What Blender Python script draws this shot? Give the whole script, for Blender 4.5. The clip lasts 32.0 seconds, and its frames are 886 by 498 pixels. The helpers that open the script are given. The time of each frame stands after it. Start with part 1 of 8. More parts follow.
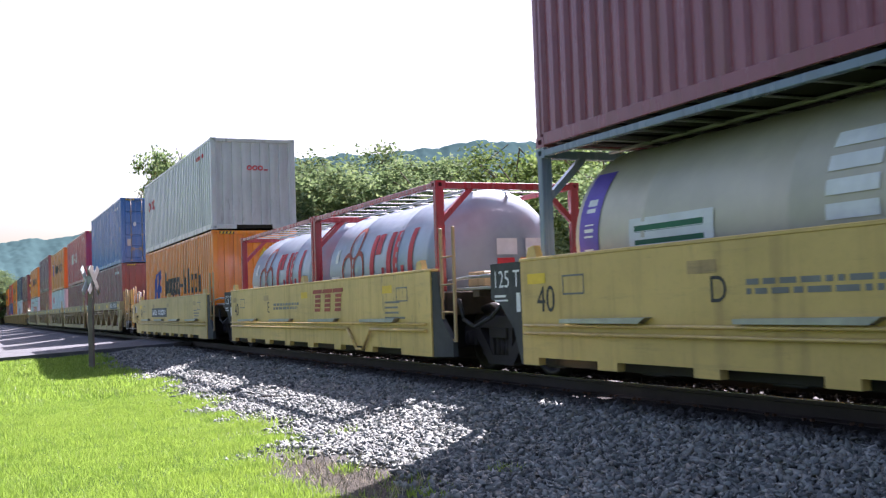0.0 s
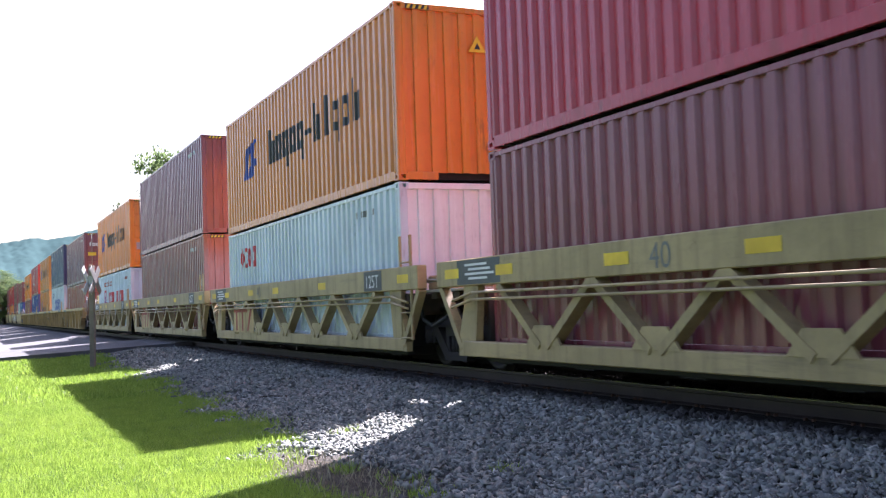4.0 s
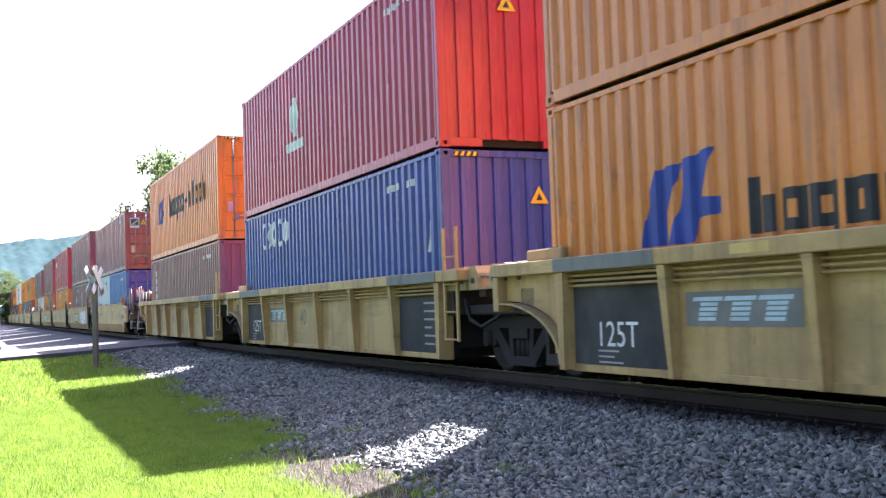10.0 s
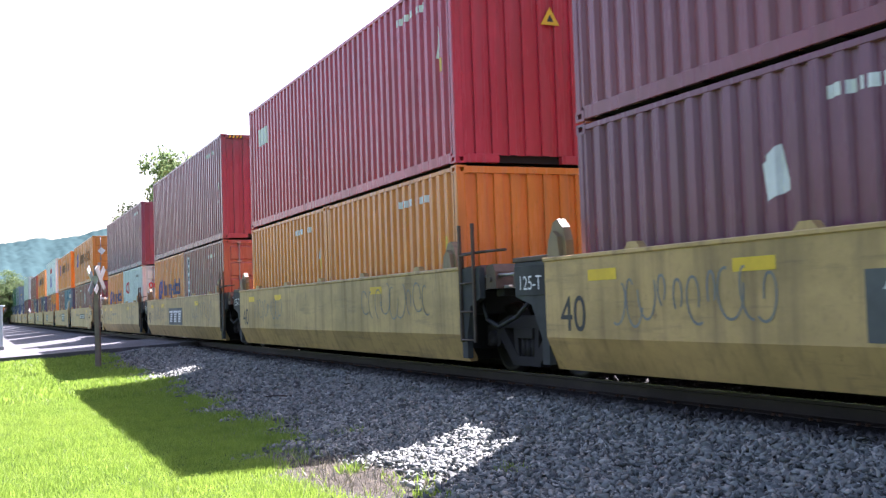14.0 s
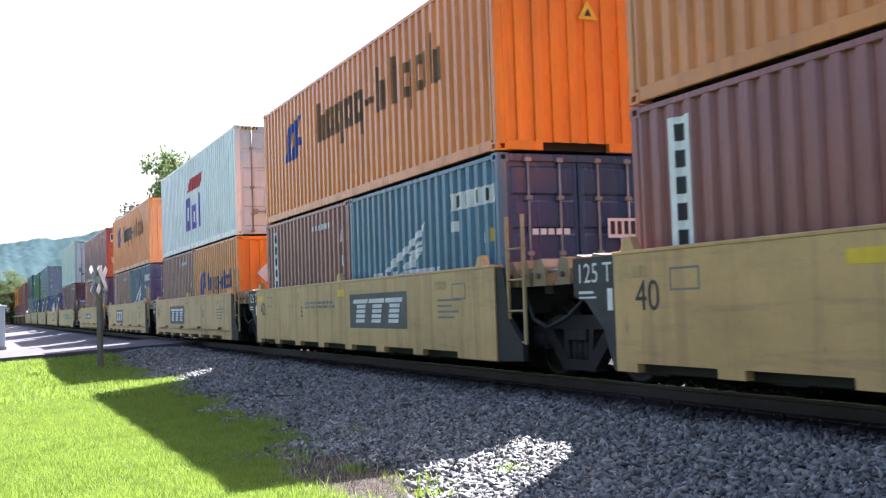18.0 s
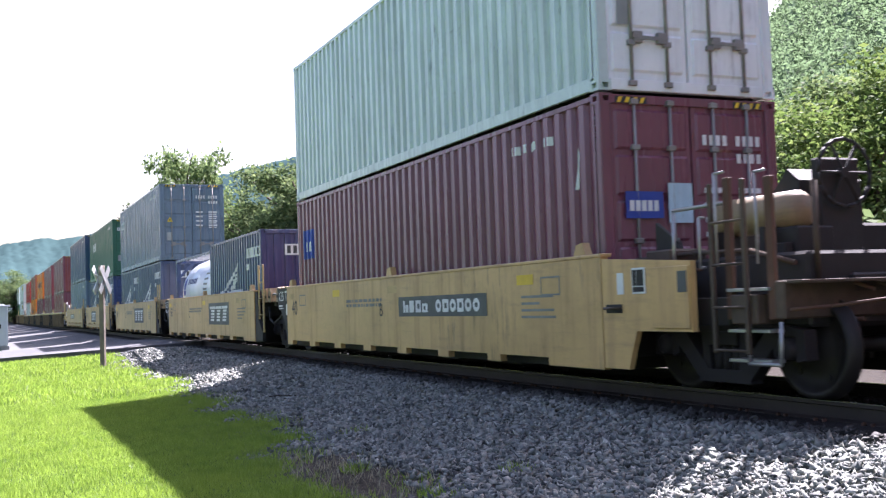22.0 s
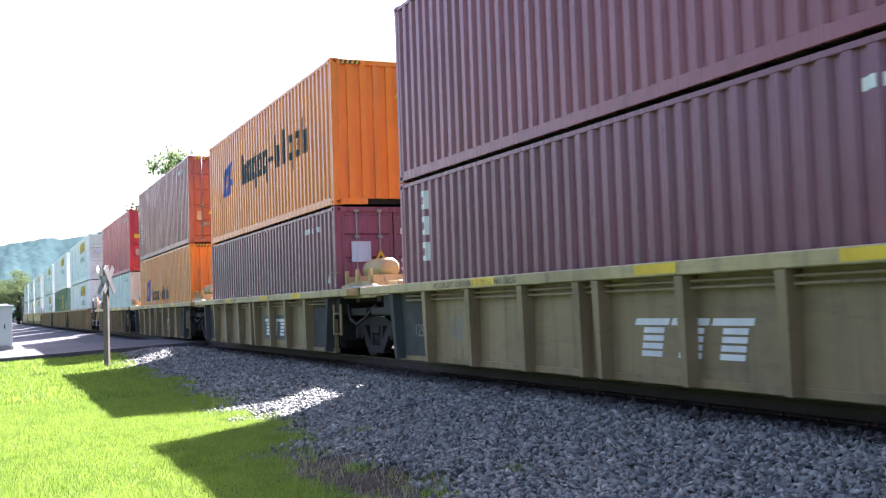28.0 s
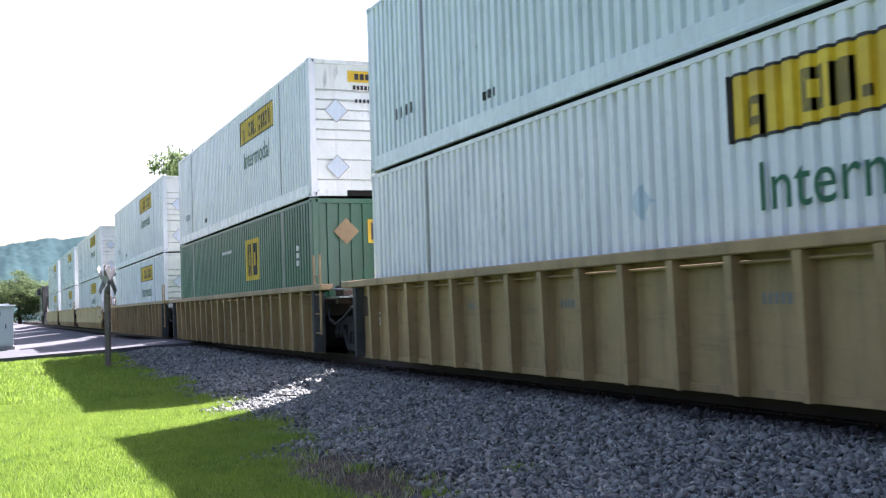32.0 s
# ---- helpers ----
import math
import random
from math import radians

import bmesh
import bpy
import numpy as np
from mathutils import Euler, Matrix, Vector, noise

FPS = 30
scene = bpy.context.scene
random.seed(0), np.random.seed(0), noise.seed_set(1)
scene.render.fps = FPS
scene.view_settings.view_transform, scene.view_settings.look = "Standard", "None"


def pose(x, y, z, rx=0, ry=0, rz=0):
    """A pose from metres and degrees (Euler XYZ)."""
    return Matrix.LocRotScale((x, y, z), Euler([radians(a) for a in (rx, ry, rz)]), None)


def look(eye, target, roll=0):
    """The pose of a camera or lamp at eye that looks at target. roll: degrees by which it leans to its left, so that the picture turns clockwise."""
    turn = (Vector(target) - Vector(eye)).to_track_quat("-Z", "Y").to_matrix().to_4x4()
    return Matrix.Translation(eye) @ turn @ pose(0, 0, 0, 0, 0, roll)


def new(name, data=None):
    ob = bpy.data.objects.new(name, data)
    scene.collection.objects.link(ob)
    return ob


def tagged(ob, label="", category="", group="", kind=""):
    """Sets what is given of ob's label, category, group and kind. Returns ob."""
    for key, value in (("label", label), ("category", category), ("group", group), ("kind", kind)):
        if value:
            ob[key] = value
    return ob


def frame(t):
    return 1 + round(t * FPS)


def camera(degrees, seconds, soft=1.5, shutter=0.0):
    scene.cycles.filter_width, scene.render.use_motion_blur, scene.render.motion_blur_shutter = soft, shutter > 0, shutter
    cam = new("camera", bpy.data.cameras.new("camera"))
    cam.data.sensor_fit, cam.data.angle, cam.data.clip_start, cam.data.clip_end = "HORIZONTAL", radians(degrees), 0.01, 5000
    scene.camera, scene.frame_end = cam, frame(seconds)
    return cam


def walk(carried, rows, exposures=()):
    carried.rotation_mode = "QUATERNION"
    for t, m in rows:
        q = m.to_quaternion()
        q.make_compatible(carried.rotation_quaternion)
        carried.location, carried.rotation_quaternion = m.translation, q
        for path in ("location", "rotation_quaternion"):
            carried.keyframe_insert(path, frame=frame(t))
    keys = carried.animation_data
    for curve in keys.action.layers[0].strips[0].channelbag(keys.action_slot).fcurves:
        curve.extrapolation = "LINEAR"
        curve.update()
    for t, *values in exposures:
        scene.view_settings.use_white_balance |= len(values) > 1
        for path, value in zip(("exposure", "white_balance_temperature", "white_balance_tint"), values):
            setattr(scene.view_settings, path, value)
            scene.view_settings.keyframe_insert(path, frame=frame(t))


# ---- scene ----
# The world: x along the track (the train runs towards +x), y = 0 is the track's centre line, z = 0 is the rail top.
D = 7.498                       # camera's distance from the track's centre line
EYE = 0.95                      # camera's height over the rail top


def run(t):
    """How far the train has run after t seconds."""
    return 0.07 + 15.954 * t + 0.026 * t * t


STOPS = 2.57                     # the camera's exposure, which breathes a little as bright and dark loads pass
EXPOSED = ((0, -0.28), (0.5, -0.52), (1.1, -0.58), (1.7, -0.25), (2.5, -0.05), (5, 0.25), (6, 0.4), (7, 0.1), (8, 0.45), (10, 0.5), (11, 0.5), (12, 0.1), (13, 0.3),
           (16, 0.1), (19, 0.12), (21, 0.25), (22, 0.0), (23, -0.3), (24, 0.05), (25, 0.35), (26, 0.35), (28.5, 0.45), (29.5, 0.6), (31, 0.0), (32, -0.04))
cam = camera(45.14, 32.0, soft=1.25, shutter=0.07)
walk(cam, [(t, pose(0, -D, EYE, 92.927, 1.939, 65.983 + dy)) for t, dy in (
    (0, 0.0), (4, 0.06), (8, 0.13), (12, 0.26), (16, 0.36), (20, 0.48), (24, 0.62), (28, 0.74), (32, 0.8))],
     exposures=[(t, STOPS + s, 5980, 28) for t, s in EXPOSED])

# ---------------------------------------------------------------- light
SUN = Vector((-4.05, 4.87, 6.73)).normalized()
world = bpy.data.worlds.new("sky")
scene.world = world
world.use_nodes = True
wn = world.node_tree.nodes
sky = wn.new("ShaderNodeTexSky")
sky.sky_type = "NISHITA"
sky.sun_disc = False
sky.sun_elevation = math.asin(SUN.z)
sky.sun_rotation = math.atan2(SUN.x, SUN.y)
sky.dust_density = 4.0
sky.air_density = 1.1
world.node_tree.links.new(sky.outputs[0], wn["Background"].inputs[0])
wn["Background"].inputs[1].default_value = 0.05
sun = new("sun", bpy.data.lights.new("sun", "SUN"))
sun.data.energy = 4.3
sun.data.angle = radians(0.6)
sun.data.color = (1.0, 0.965, 0.92)
sun.matrix_world = look(SUN * 60, (0, 0, 0))

# ---------------------------------------------------------------- materials
MATS = {}


def nodes_of(name):
    m = bpy.data.materials.new(name)
    m.use_nodes = True
    return m, m.node_tree.nodes, m.node_tree.links, m.node_tree.nodes["Principled BSDF"]


def noise_tex(nd, lk, coord, scale, detail=4.0, stretch=(1, 1, 1), rough=0.6):
    mp = nd.new("ShaderNodeMapping")
    mp.inputs["Scale"].default_value = stretch
    lk.new(coord, mp.inputs["Vector"])
    n = nd.new("ShaderNodeTexNoise")
    n.inputs["Scale"].default_value = scale
    n.inputs["Detail"].default_value = detail
    n.inputs["Roughness"].default_value = rough
    lk.new(mp.outputs[0], n.inputs["Vector"])
    return n.outputs["Fac"]


def ramp(nd, lk, fac, lo, hi):
    r = nd.new("ShaderNodeMapRange")
    r.inputs["From Min"].default_value = lo
    r.inputs["From Max"].default_value = hi
    lk.new(fac, r.inputs["Value"])
    return r.outputs[0]


def mixed(nd, lk, fac, a, b, amount=1.0):
    mx = nd.new("ShaderNodeMix")
    mx.data_type = "RGBA"
    if fac is not None:
        if amount != 1.0:
            mu = nd.new("ShaderNodeMath")
            mu.operation = "MULTIPLY"
            mu.inputs[1].default_value = amount
            lk.new(fac, mu.inputs[0])
            fac = mu.outputs[0]
        lk.new(fac, mx.inputs["Factor"])
    for socket, v in ((6, a), (7, b)):
        if isinstance(v, tuple):
            mx.inputs[socket].default_value = (*v, 1)
        else:
            lk.new(v, mx.inputs[socket])
    return mx.outputs[2]


def shifted(nd, lk):
    """Object coordinates, moved by a random amount for every object."""
    tc = nd.new("ShaderNodeTexCoord")
    oi = nd.new("ShaderNodeObjectInfo")
    mu = nd.new("ShaderNodeMath")
    mu.operation = "MULTIPLY"
    mu.inputs[1].default_value = 37.0
    lk.new(oi.outputs["Random"], mu.inputs[0])
    ad = nd.new("ShaderNodeVectorMath")
    lk.new(tc.outputs["Object"], ad.inputs[0])
    lk.new(mu.outputs[0], ad.inputs[1])
    return ad.outputs[0], oi.outputs["Random"]


def bumped(nd, lk, bsdf, height, strength=0.3, distance=0.01):
    b = nd.new("ShaderNodeBump")
    b.inputs["Strength"].default_value = strength
    b.inputs["Distance"].default_value = distance
    lk.new(height, b.inputs["Height"])
    lk.new(b.outputs[0], bsdf.inputs["Normal"])


def paint(name, rgb, dirt=(0.10, 0.07, 0.05), grime=0.45, rust=0.25, rough=0.27, rub=1.25):
    """Weathered vehicle paint: faded patches, streaks that run down, rust specks."""
    if name in MATS:
        return MATS[name]
    m, nd, lk, bs = nodes_of(name)
    co, rnd = shifted(nd, lk)
    faded = tuple(min(0.9, c * rub + 0.012) for c in rgb)
    col = mixed(nd, lk, ramp(nd, lk, noise_tex(nd, lk, co, 0.8, 5), 0.3, 0.75), rgb, faded)
    streak = ramp(nd, lk, noise_tex(nd, lk, co, 2.2, 6, (2.2, 2.2, 0.14)), 0.5, 0.85)
    col = mixed(nd, lk, streak, col, dirt, grime)
    fine = ramp(nd, lk, noise_tex(nd, lk, co, 14, 6), 0.55, 0.9)
    col = mixed(nd, lk, fine, col, dirt, grime * 0.5)
    spot = ramp(nd, lk, noise_tex(nd, lk, co, 5.5, 8, (1, 1, 0.6), 0.72), 0.63, 0.72)
    col = mixed(nd, lk, spot, col, (0.09, 0.035, 0.018), rust)
    zone = ramp(nd, lk, noise_tex(nd, lk, co, 0.42, 3), 0.52, 0.66)
    gouge = ramp(nd, lk, noise_tex(nd, lk, co, 1.7, 4, (4.5, 4.5, 0.9), 0.7), 0.56, 0.66)
    both = nd.new("ShaderNodeMath")
    both.operation = "MULTIPLY"
    lk.new(zone, both.inputs[0])
    lk.new(gouge, both.inputs[1])
    col = mixed(nd, lk, both.outputs[0], col, (0.07, 0.05, 0.04), 0.35 + rust * 0.5)
    if rough > 0.4:
        blot = ramp(nd, lk, noise_tex(nd, lk, co, 0.55, 8, (1, 1, 1.6), 0.68), 0.45, 0.68)
        col = mixed(nd, lk, blot, col, tuple(c * 0.45 for c in rgb), grime * 0.75)
        smear = ramp(nd, lk, noise_tex(nd, lk, co, 1.4, 7, (0.5, 1, 5.0), 0.7), 0.55, 0.72)
        col = mixed(nd, lk, smear, col, (0.07, 0.055, 0.045), grime * 0.55)
    lk.new(col, bs.inputs["Base Color"])
    ro = nd.new("ShaderNodeMapRange")
    ro.inputs["To Min"].default_value = rough
    ro.inputs["To Max"].default_value = min(1, rough + 0.3)
    lk.new(streak, ro.inputs["Value"])
    lk.new(ro.outputs[0], bs.inputs["Roughness"])
    bs.inputs["Specular IOR Level"].default_value = 0.5
    bs.inputs["Coat Weight"].default_value = 0.22 if rough < 0.4 else 0.08
    bs.inputs["Coat Roughness"].default_value = 0.16
    bumped(nd, lk, bs, noise_tex(nd, lk, co, 3.0, 5), 0.12, 0.02)
    MATS[name] = m
    return m


def plain(name, rgb, rough=0.6, metal=0.0, var=0.25, scale=9.0, bump=0.15, gloss=0.5):
    """A simple surface with a little variation at two scales."""
    if name in MATS:
        return MATS[name]
    m, nd, lk, bs = nodes_of(name)
    co, rnd = shifted(nd, lk)
    dark = tuple(c * (1 - var) for c in rgb)
    light = tuple(min(0.9, c * (1 + var)) for c in rgb)
    col = mixed(nd, lk, ramp(nd, lk, noise_tex(nd, lk, co, scale * 0.15, 4), 0.3, 0.7), dark, light)
    col = mixed(nd, lk, ramp(nd, lk, noise_tex(nd, lk, co, scale, 6), 0.4, 0.8), col, dark, 0.6)
    lk.new(col, bs.inputs["Base Color"])
    bs.inputs["Roughness"].default_value = rough
    bs.inputs["Metallic"].default_value = metal
    bs.inputs["Specular IOR Level"].default_value = gloss
    bumped(nd, lk, bs, noise_tex(nd, lk, co, scale, 5), bump, 0.02)
    MATS[name] = m
    return m


ORANGE = paint("orange_paint", (0.74, 0.21, 0.012))
ORANGE_OLD = paint("faded_orange_paint", (0.62, 0.205, 0.025), rust=0.5)
MAROON = paint("maroon_paint", (0.22, 0.052, 0.068))
PLUM = paint("plum_paint", (0.17, 0.05, 0.078))
BROWN = paint("brown_paint", (0.25, 0.078, 0.066), rust=0.4)
RUSTRED = paint("rust_red_paint", (0.31, 0.072, 0.055), rust=0.35)
RED = paint("red_paint", (0.41, 0.028, 0.045))
BLUE = paint("blue_paint", (0.018, 0.11, 0.34))
ROYAL = paint("royal_blue_paint", (0.03, 0.05, 0.30))
NAVY = paint("navy_paint", (0.022, 0.044, 0.115))
TEAL = paint("teal_blue_paint", (0.05, 0.15, 0.23))
STEELBLUE = paint("grey_blue_paint", (0.13, 0.18, 0.235))
PALE = paint("pale_green_paint", (0.49, 0.57, 0.55), rust=0.5)
AQUA = paint("pale_aqua_paint", (0.50, 0.58, 0.63), rust=0.3)
WHITE = paint("white_paint", (0.73, 0.755, 0.765), rust=0.15, grime=0.3)
WHITE_BLUE = paint("bluish_white_paint", (0.65, 0.705, 0.725), rust=0.15, grime=0.3)
GREYGREEN = paint("grey_green_paint", (0.47, 0.47, 0.475), rust=0.3)
GREY = paint("grey_paint", (0.12, 0.17, 0.225))
GREEN = paint("green_paint", (0.001, 0.088, 0.034), grime=0.12, rust=0.1, rough=0.36)
GREYWHITE = paint("grey_white_door_paint", (0.40, 0.535, 0.525), rust=0.3)
CREAMWHITE = paint("cream_white_paint", (0.70, 0.745, 0.67), rust=0.2)
LILAC = paint("lilac_grey_paint", (0.385, 0.505, 0.58), rust=0.3)
COBALT = paint("cobalt_blue_paint", (0.012, 0.045, 0.25))
ORANGE_SOOT = paint("smoke_stained_orange_paint", (0.60, 0.19, 0.022), rust=0.5, grime=0.8)
YELLOW = paint("yellow_car_paint", (0.55, 0.37, 0.105), rust=0.25, grime=0.4, rough=0.45)
SAND = paint("sandy_yellow_car_paint", (0.50, 0.30, 0.113), rust=0.3, grime=0.5, rough=0.45)
YELLOW_OLD = paint("weathered_yellow_car_paint", (0.45, 0.29, 0.105), rust=0.6, grime=0.8, rough=0.5)
OCHRE = paint("sooty_ochre_car_paint", (0.36, 0.262, 0.115), rust=0.5, grime=0.7, rough=0.55)
UMBER = paint("brown_ochre_car_paint", (0.23, 0.16, 0.08), rust=0.5, grime=0.7, rough=0.55)
CHORDGREY = paint("weathered_tan_chord_paint", (0.40, 0.31, 0.145), rust=0.5, grime=0.6, rough=0.5)
TAN = paint("brown_tan_car_paint", (0.33, 0.222, 0.098), rust=0.55, grime=0.7, rough=0.55)
CHORDSLATE = paint("worn_slate_car_paint", (0.12, 0.13, 0.125), rust=0.5, grime=0.5, rough=0.5)
CARGREY = plain("grey_car_paint", (0.062, 0.064, 0.062), 0.75, 0.0, 0.4, 6.0, 0.15, 0.2)
SOOT = plain("sooty_steel", (0.026, 0.023, 0.021), 0.7, 0.2)
TRUCKMAT = plain("dusty_cast_steel", (0.021, 0.016, 0.016), 0.8, 0.1)
RUSTY = plain("rusty_steel", (0.11, 0.055, 0.032), 0.8, 0.1)
WHEELMAT = plain("worn_wheel_steel", (0.03, 0.024, 0.022), 0.55, 0.4)
GRIMY = plain("oily_brown_steel", (0.075, 0.05, 0.032), 0.65, 0.1, 0.55)
GALV = plain("galvanised_steel", (0.36, 0.36, 0.35), 0.4, 0.6)
DARKHOLE = plain("dark_underside", (0.02, 0.018, 0.016), 0.9)
INK_BLACK = plain("black_lettering", (0.03, 0.03, 0.032), 0.6, var=0.5)
INK_WHITE = plain("white_lettering", (0.72, 0.72, 0.70), 0.6, var=0.18)
INK_WORN = plain("worn_white_lettering", (0.34, 0.34, 0.33), 0.7, var=0.35)
INK_RED = plain("red_lettering", (0.55, 0.035, 0.04), 0.6)
INK_FADED = plain("faded_brown_lettering", (0.20, 0.085, 0.035), 0.7, var=0.4)
INK_DULLRED = plain("faded_red_lettering", (0.36, 0.08, 0.05), 0.7)
INK_BLUE = plain("blue_lettering", (0.03, 0.06, 0.30), 0.6)
INK_NAVY = plain("dark_blue_lettering", (0.03, 0.05, 0.17), 0.6)
INK_YELLOW = plain("yellow_reflector", (0.80, 0.50, 0.02), 0.5)
INK_GREEN = plain("green_lettering", (0.006, 0.12, 0.055), 0.6)
INK_VIOLET = plain("violet_band", (0.13, 0.08, 0.42), 0.5)
INK_GREY = plain("grey_lettering", (0.20, 0.20, 0.18), 0.7)
INK_PLATE = plain("grey_name_plate", (0.085, 0.09, 0.088), 0.6, var=0.35)
TANKMAT = plain("brushed_tank_cladding", (0.34, 0.39, 0.44), 0.42, 0.4, 0.2, 5)
FRAME_RED = paint("dark_red_frame_paint", (0.27, 0.022, 0.03), rust=0.5, grime=0.6)
TANKCREAM = plain("cream_tank_cladding", (0.52, 0.47, 0.36), 0.45, 0.1, 0.15, 5)
TANKWHITE = plain("white_tank_cladding", (0.68, 0.73, 0.78), 0.3, 0.15, 0.1, 5)
RODMAT = plain("dull_zinc_rod", (0.27, 0.25, 0.23), 0.55, 0.3)
RUBBER = plain("black_hose", (0.02, 0.02, 0.02), 0.6)


# ---------------------------------------------------------------- mesh building
class Build:
    """Collects points and faces for one mesh."""

    def __init__(self):
        self.v, self.f, self.smooth = [], [], []

    def add(self, verts, faces, smooth=False):
        o = len(self.v)
        self.v += [tuple(p) for p in verts]
        self.f += [tuple(i + o for i in f) for f in faces]
        self.smooth += [smooth] * len(faces)
        return self

    def box(self, x0, x1, y0, y1, z0, z1, ch=0.008):
        """A box with chamfered edges."""
        x0, x1 = min(x0, x1), max(x0, x1)
        y0, y1 = min(y0, y1), max(y0, y1)
        z0, z1 = min(z0, z1), max(z0, z1)
        c = min(ch, (x1 - x0) * 0.3, (y1 - y0) * 0.3, (z1 - z0) * 0.3)
        o = len(self.v)
        lo, hi = (x0, y0, z0), (x1, y1, z1)
        for k in range(8):
            s = [(k >> a) & 1 for a in range(3)]
            for a in range(3):
                p = [(hi[b] - c if s[b] else lo[b] + c) for b in range(3)]
                p[a] = hi[a] if s[a] else lo[a]
                self.v.append(tuple(p))
        n0 = len(self.f)

        def i(k, a):
            return o + k * 3 + a
        for a in range(3):
            b, d = (a + 1) % 3, (a + 2) % 3
            for s in (0, 1):
                k = [(s << a) | (p << b) | (q << d) for p, q in ((0, 0), (1, 0), (1, 1), (0, 1))]
                face = [i(j, a) for j in k]
                self.f.append(tuple(face if s else face[::-1]))
            for p in (0, 1):
                for q in (0, 1):
                    k0 = (p << b) | (q << d)
                    k1 = k0 | (1 << a)
                    face = [i(k0, b), i(k1, b), i(k1, d), i(k0, d)]
                    self.f.append(tuple(face if p != q else face[::-1]))
        for k in range(8):
            face = [i(k, 0), i(k, 1), i(k, 2)]
            flip = bin(k).count("1") % 2 == 0
            self.f.append(tuple(face[::-1] if flip else face))
        self.smooth += [False] * (len(self.f) - n0)
        return self

    def casting(self, xo, xi, yo, yi, z0, z1):
        """A hollow corner block with an opening in its outer side and in its outer end."""
        t = 0.03
        self.add([(x, y, z) for z in (z0, z1) for x, y in ((xo, yo), (xi, yo), (xi, yi), (xo, yi))], [(3, 2, 1, 0), (4, 5, 6, 7), (1, 2, 6, 5), (2, 3, 7, 6)])
        for end in (0, 1):
            (o, i), wall = ((yo, yi), xo) if end else ((xo, xi), yo)
            deep = wall + ((xi - xo) if end else (yi - yo)) * 0.5
            a, c = o + (i - o) * 0.28, o + (i - o) * 0.76
            P = lambda along, z, w: (w, along, z) if end else (along, w, z)
            outer = [P(o, z0, wall), P(i, z0, wall), P(i, z1, wall), P(o, z1, wall)]
            hole = [P(a, z0 + t, wall), P(c, z0 + t, wall), P(c, z1 - t, wall), P(a, z1 - t, wall)]
            back = [P(a, z0 + t, deep), P(c, z0 + t, deep), P(c, z1 - t, deep), P(a, z1 - t, deep)]
            fs = [(k, (k + 1) % 4, 4 + (k + 1) % 4, 4 + k) for k in range(4)] + [(4 + k, 4 + (k + 1) % 4, 8 + (k + 1) % 4, 8 + k) for k in range(4)] + [(8, 9, 10, 11)]
            self.add(outer + hole + back, fs)
        return self

    def beam(self, a, b, w, h, up=(0, 0, 1)):
        """A square-edged beam from a to b."""
        a, b = Vector(a), Vector(b)
        d = (b - a).normalized()
        s = d.cross(Vector(up))
        s = s.normalized() if s.length > 1e-4 else Vector((0, 1, 0))
        t = s.cross(d).normalized()
        vs = [p + s * (i * w / 2) + t * (j * h / 2) for p in (a, b) for i, j in ((-1, -1), (1, -1), (1, 1), (-1, 1))]
        return self.add(vs, [(3, 2, 1, 0), (4, 5, 6, 7), (0, 1, 5, 4), (1, 2, 6, 5), (2, 3, 7, 6), (3, 0, 4, 7)])

    def rod(self, a, b, r, n=8, caps=True):
        """A round rod from a to b."""
        a, b = Vector(a), Vector(b)
        d = (b - a).normalized()
        s = d.cross(Vector((0, 0, 1)) if abs(d.z) < 0.9 else Vector((1, 0, 0))).normalized()
        t = d.cross(s)
        vs = [p + (s * math.cos(k * math.tau / n) + t * math.sin(k * math.tau / n)) * r for p in (a, b) for k in range(n)]
        self.add(vs, [(k, (k + 1) % n, n + (k + 1) % n, n + k) for k in range(n)], True)
        if caps:
            o = len(self.v) - 2 * n
            self.f += [tuple(o + k for k in reversed(range(n))), tuple(o + n + k for k in range(n))]
            self.smooth += [False, False]
        return self

    def pipe(self, pts, r, n=6):
        for a, b in zip(pts, pts[1:]):
            self.rod(a, b, r, n)
        return self

    def lathe(self, profile, n=24, axis="x", at=(0, 0, 0), closed=False):
        """Turns (along, radius) pairs round an axis."""
        vs = []
        for s, r in profile:
            for k in range(n):
                c, e = math.cos(k * math.tau / n) * r, math.sin(k * math.tau / n) * r
                p = {"x": (s, c, e), "y": (e, s, c), "z": (c, e, s)}[axis]
                vs.append((p[0] + at[0], p[1] + at[1], p[2] + at[2]))
        fs = [(i * n + k, i * n + (k + 1) % n, (i + 1) * n + (k + 1) % n, (i + 1) * n + k)
              for i in range(len(profile) - 1) for k in range(n)]
        return self.add(vs, fs, True)

    def slab(self, outline, y0, y1):
        """An outline of (x, z) points given depth from y0 to y1."""
        n = len(outline)
        area = sum(a[0] * b[1] - b[0] * a[1] for a, b in zip(outline, outline[1:] + outline[:1]))
        pts = outline if area > 0 else outline[::-1]
        vs = [(x, y0, z) for x, z in pts] + [(x, y1, z) for x, z in pts]
        fs = [tuple(range(n)), tuple(range(2 * n - 1, n - 1, -1))]
        fs += [((k + 1) % n, k, n + k, n + (k + 1) % n) for k in range(n)]
        return self.add(vs, fs)

    def mesh(self, name):
        me = bpy.data.meshes.new(name)
        me.from_pydata(self.v, [], self.f)
        if any(self.smooth):
            me.polygons.foreach_set("use_smooth", self.smooth)
        me.validate()
        me.update()
        return me


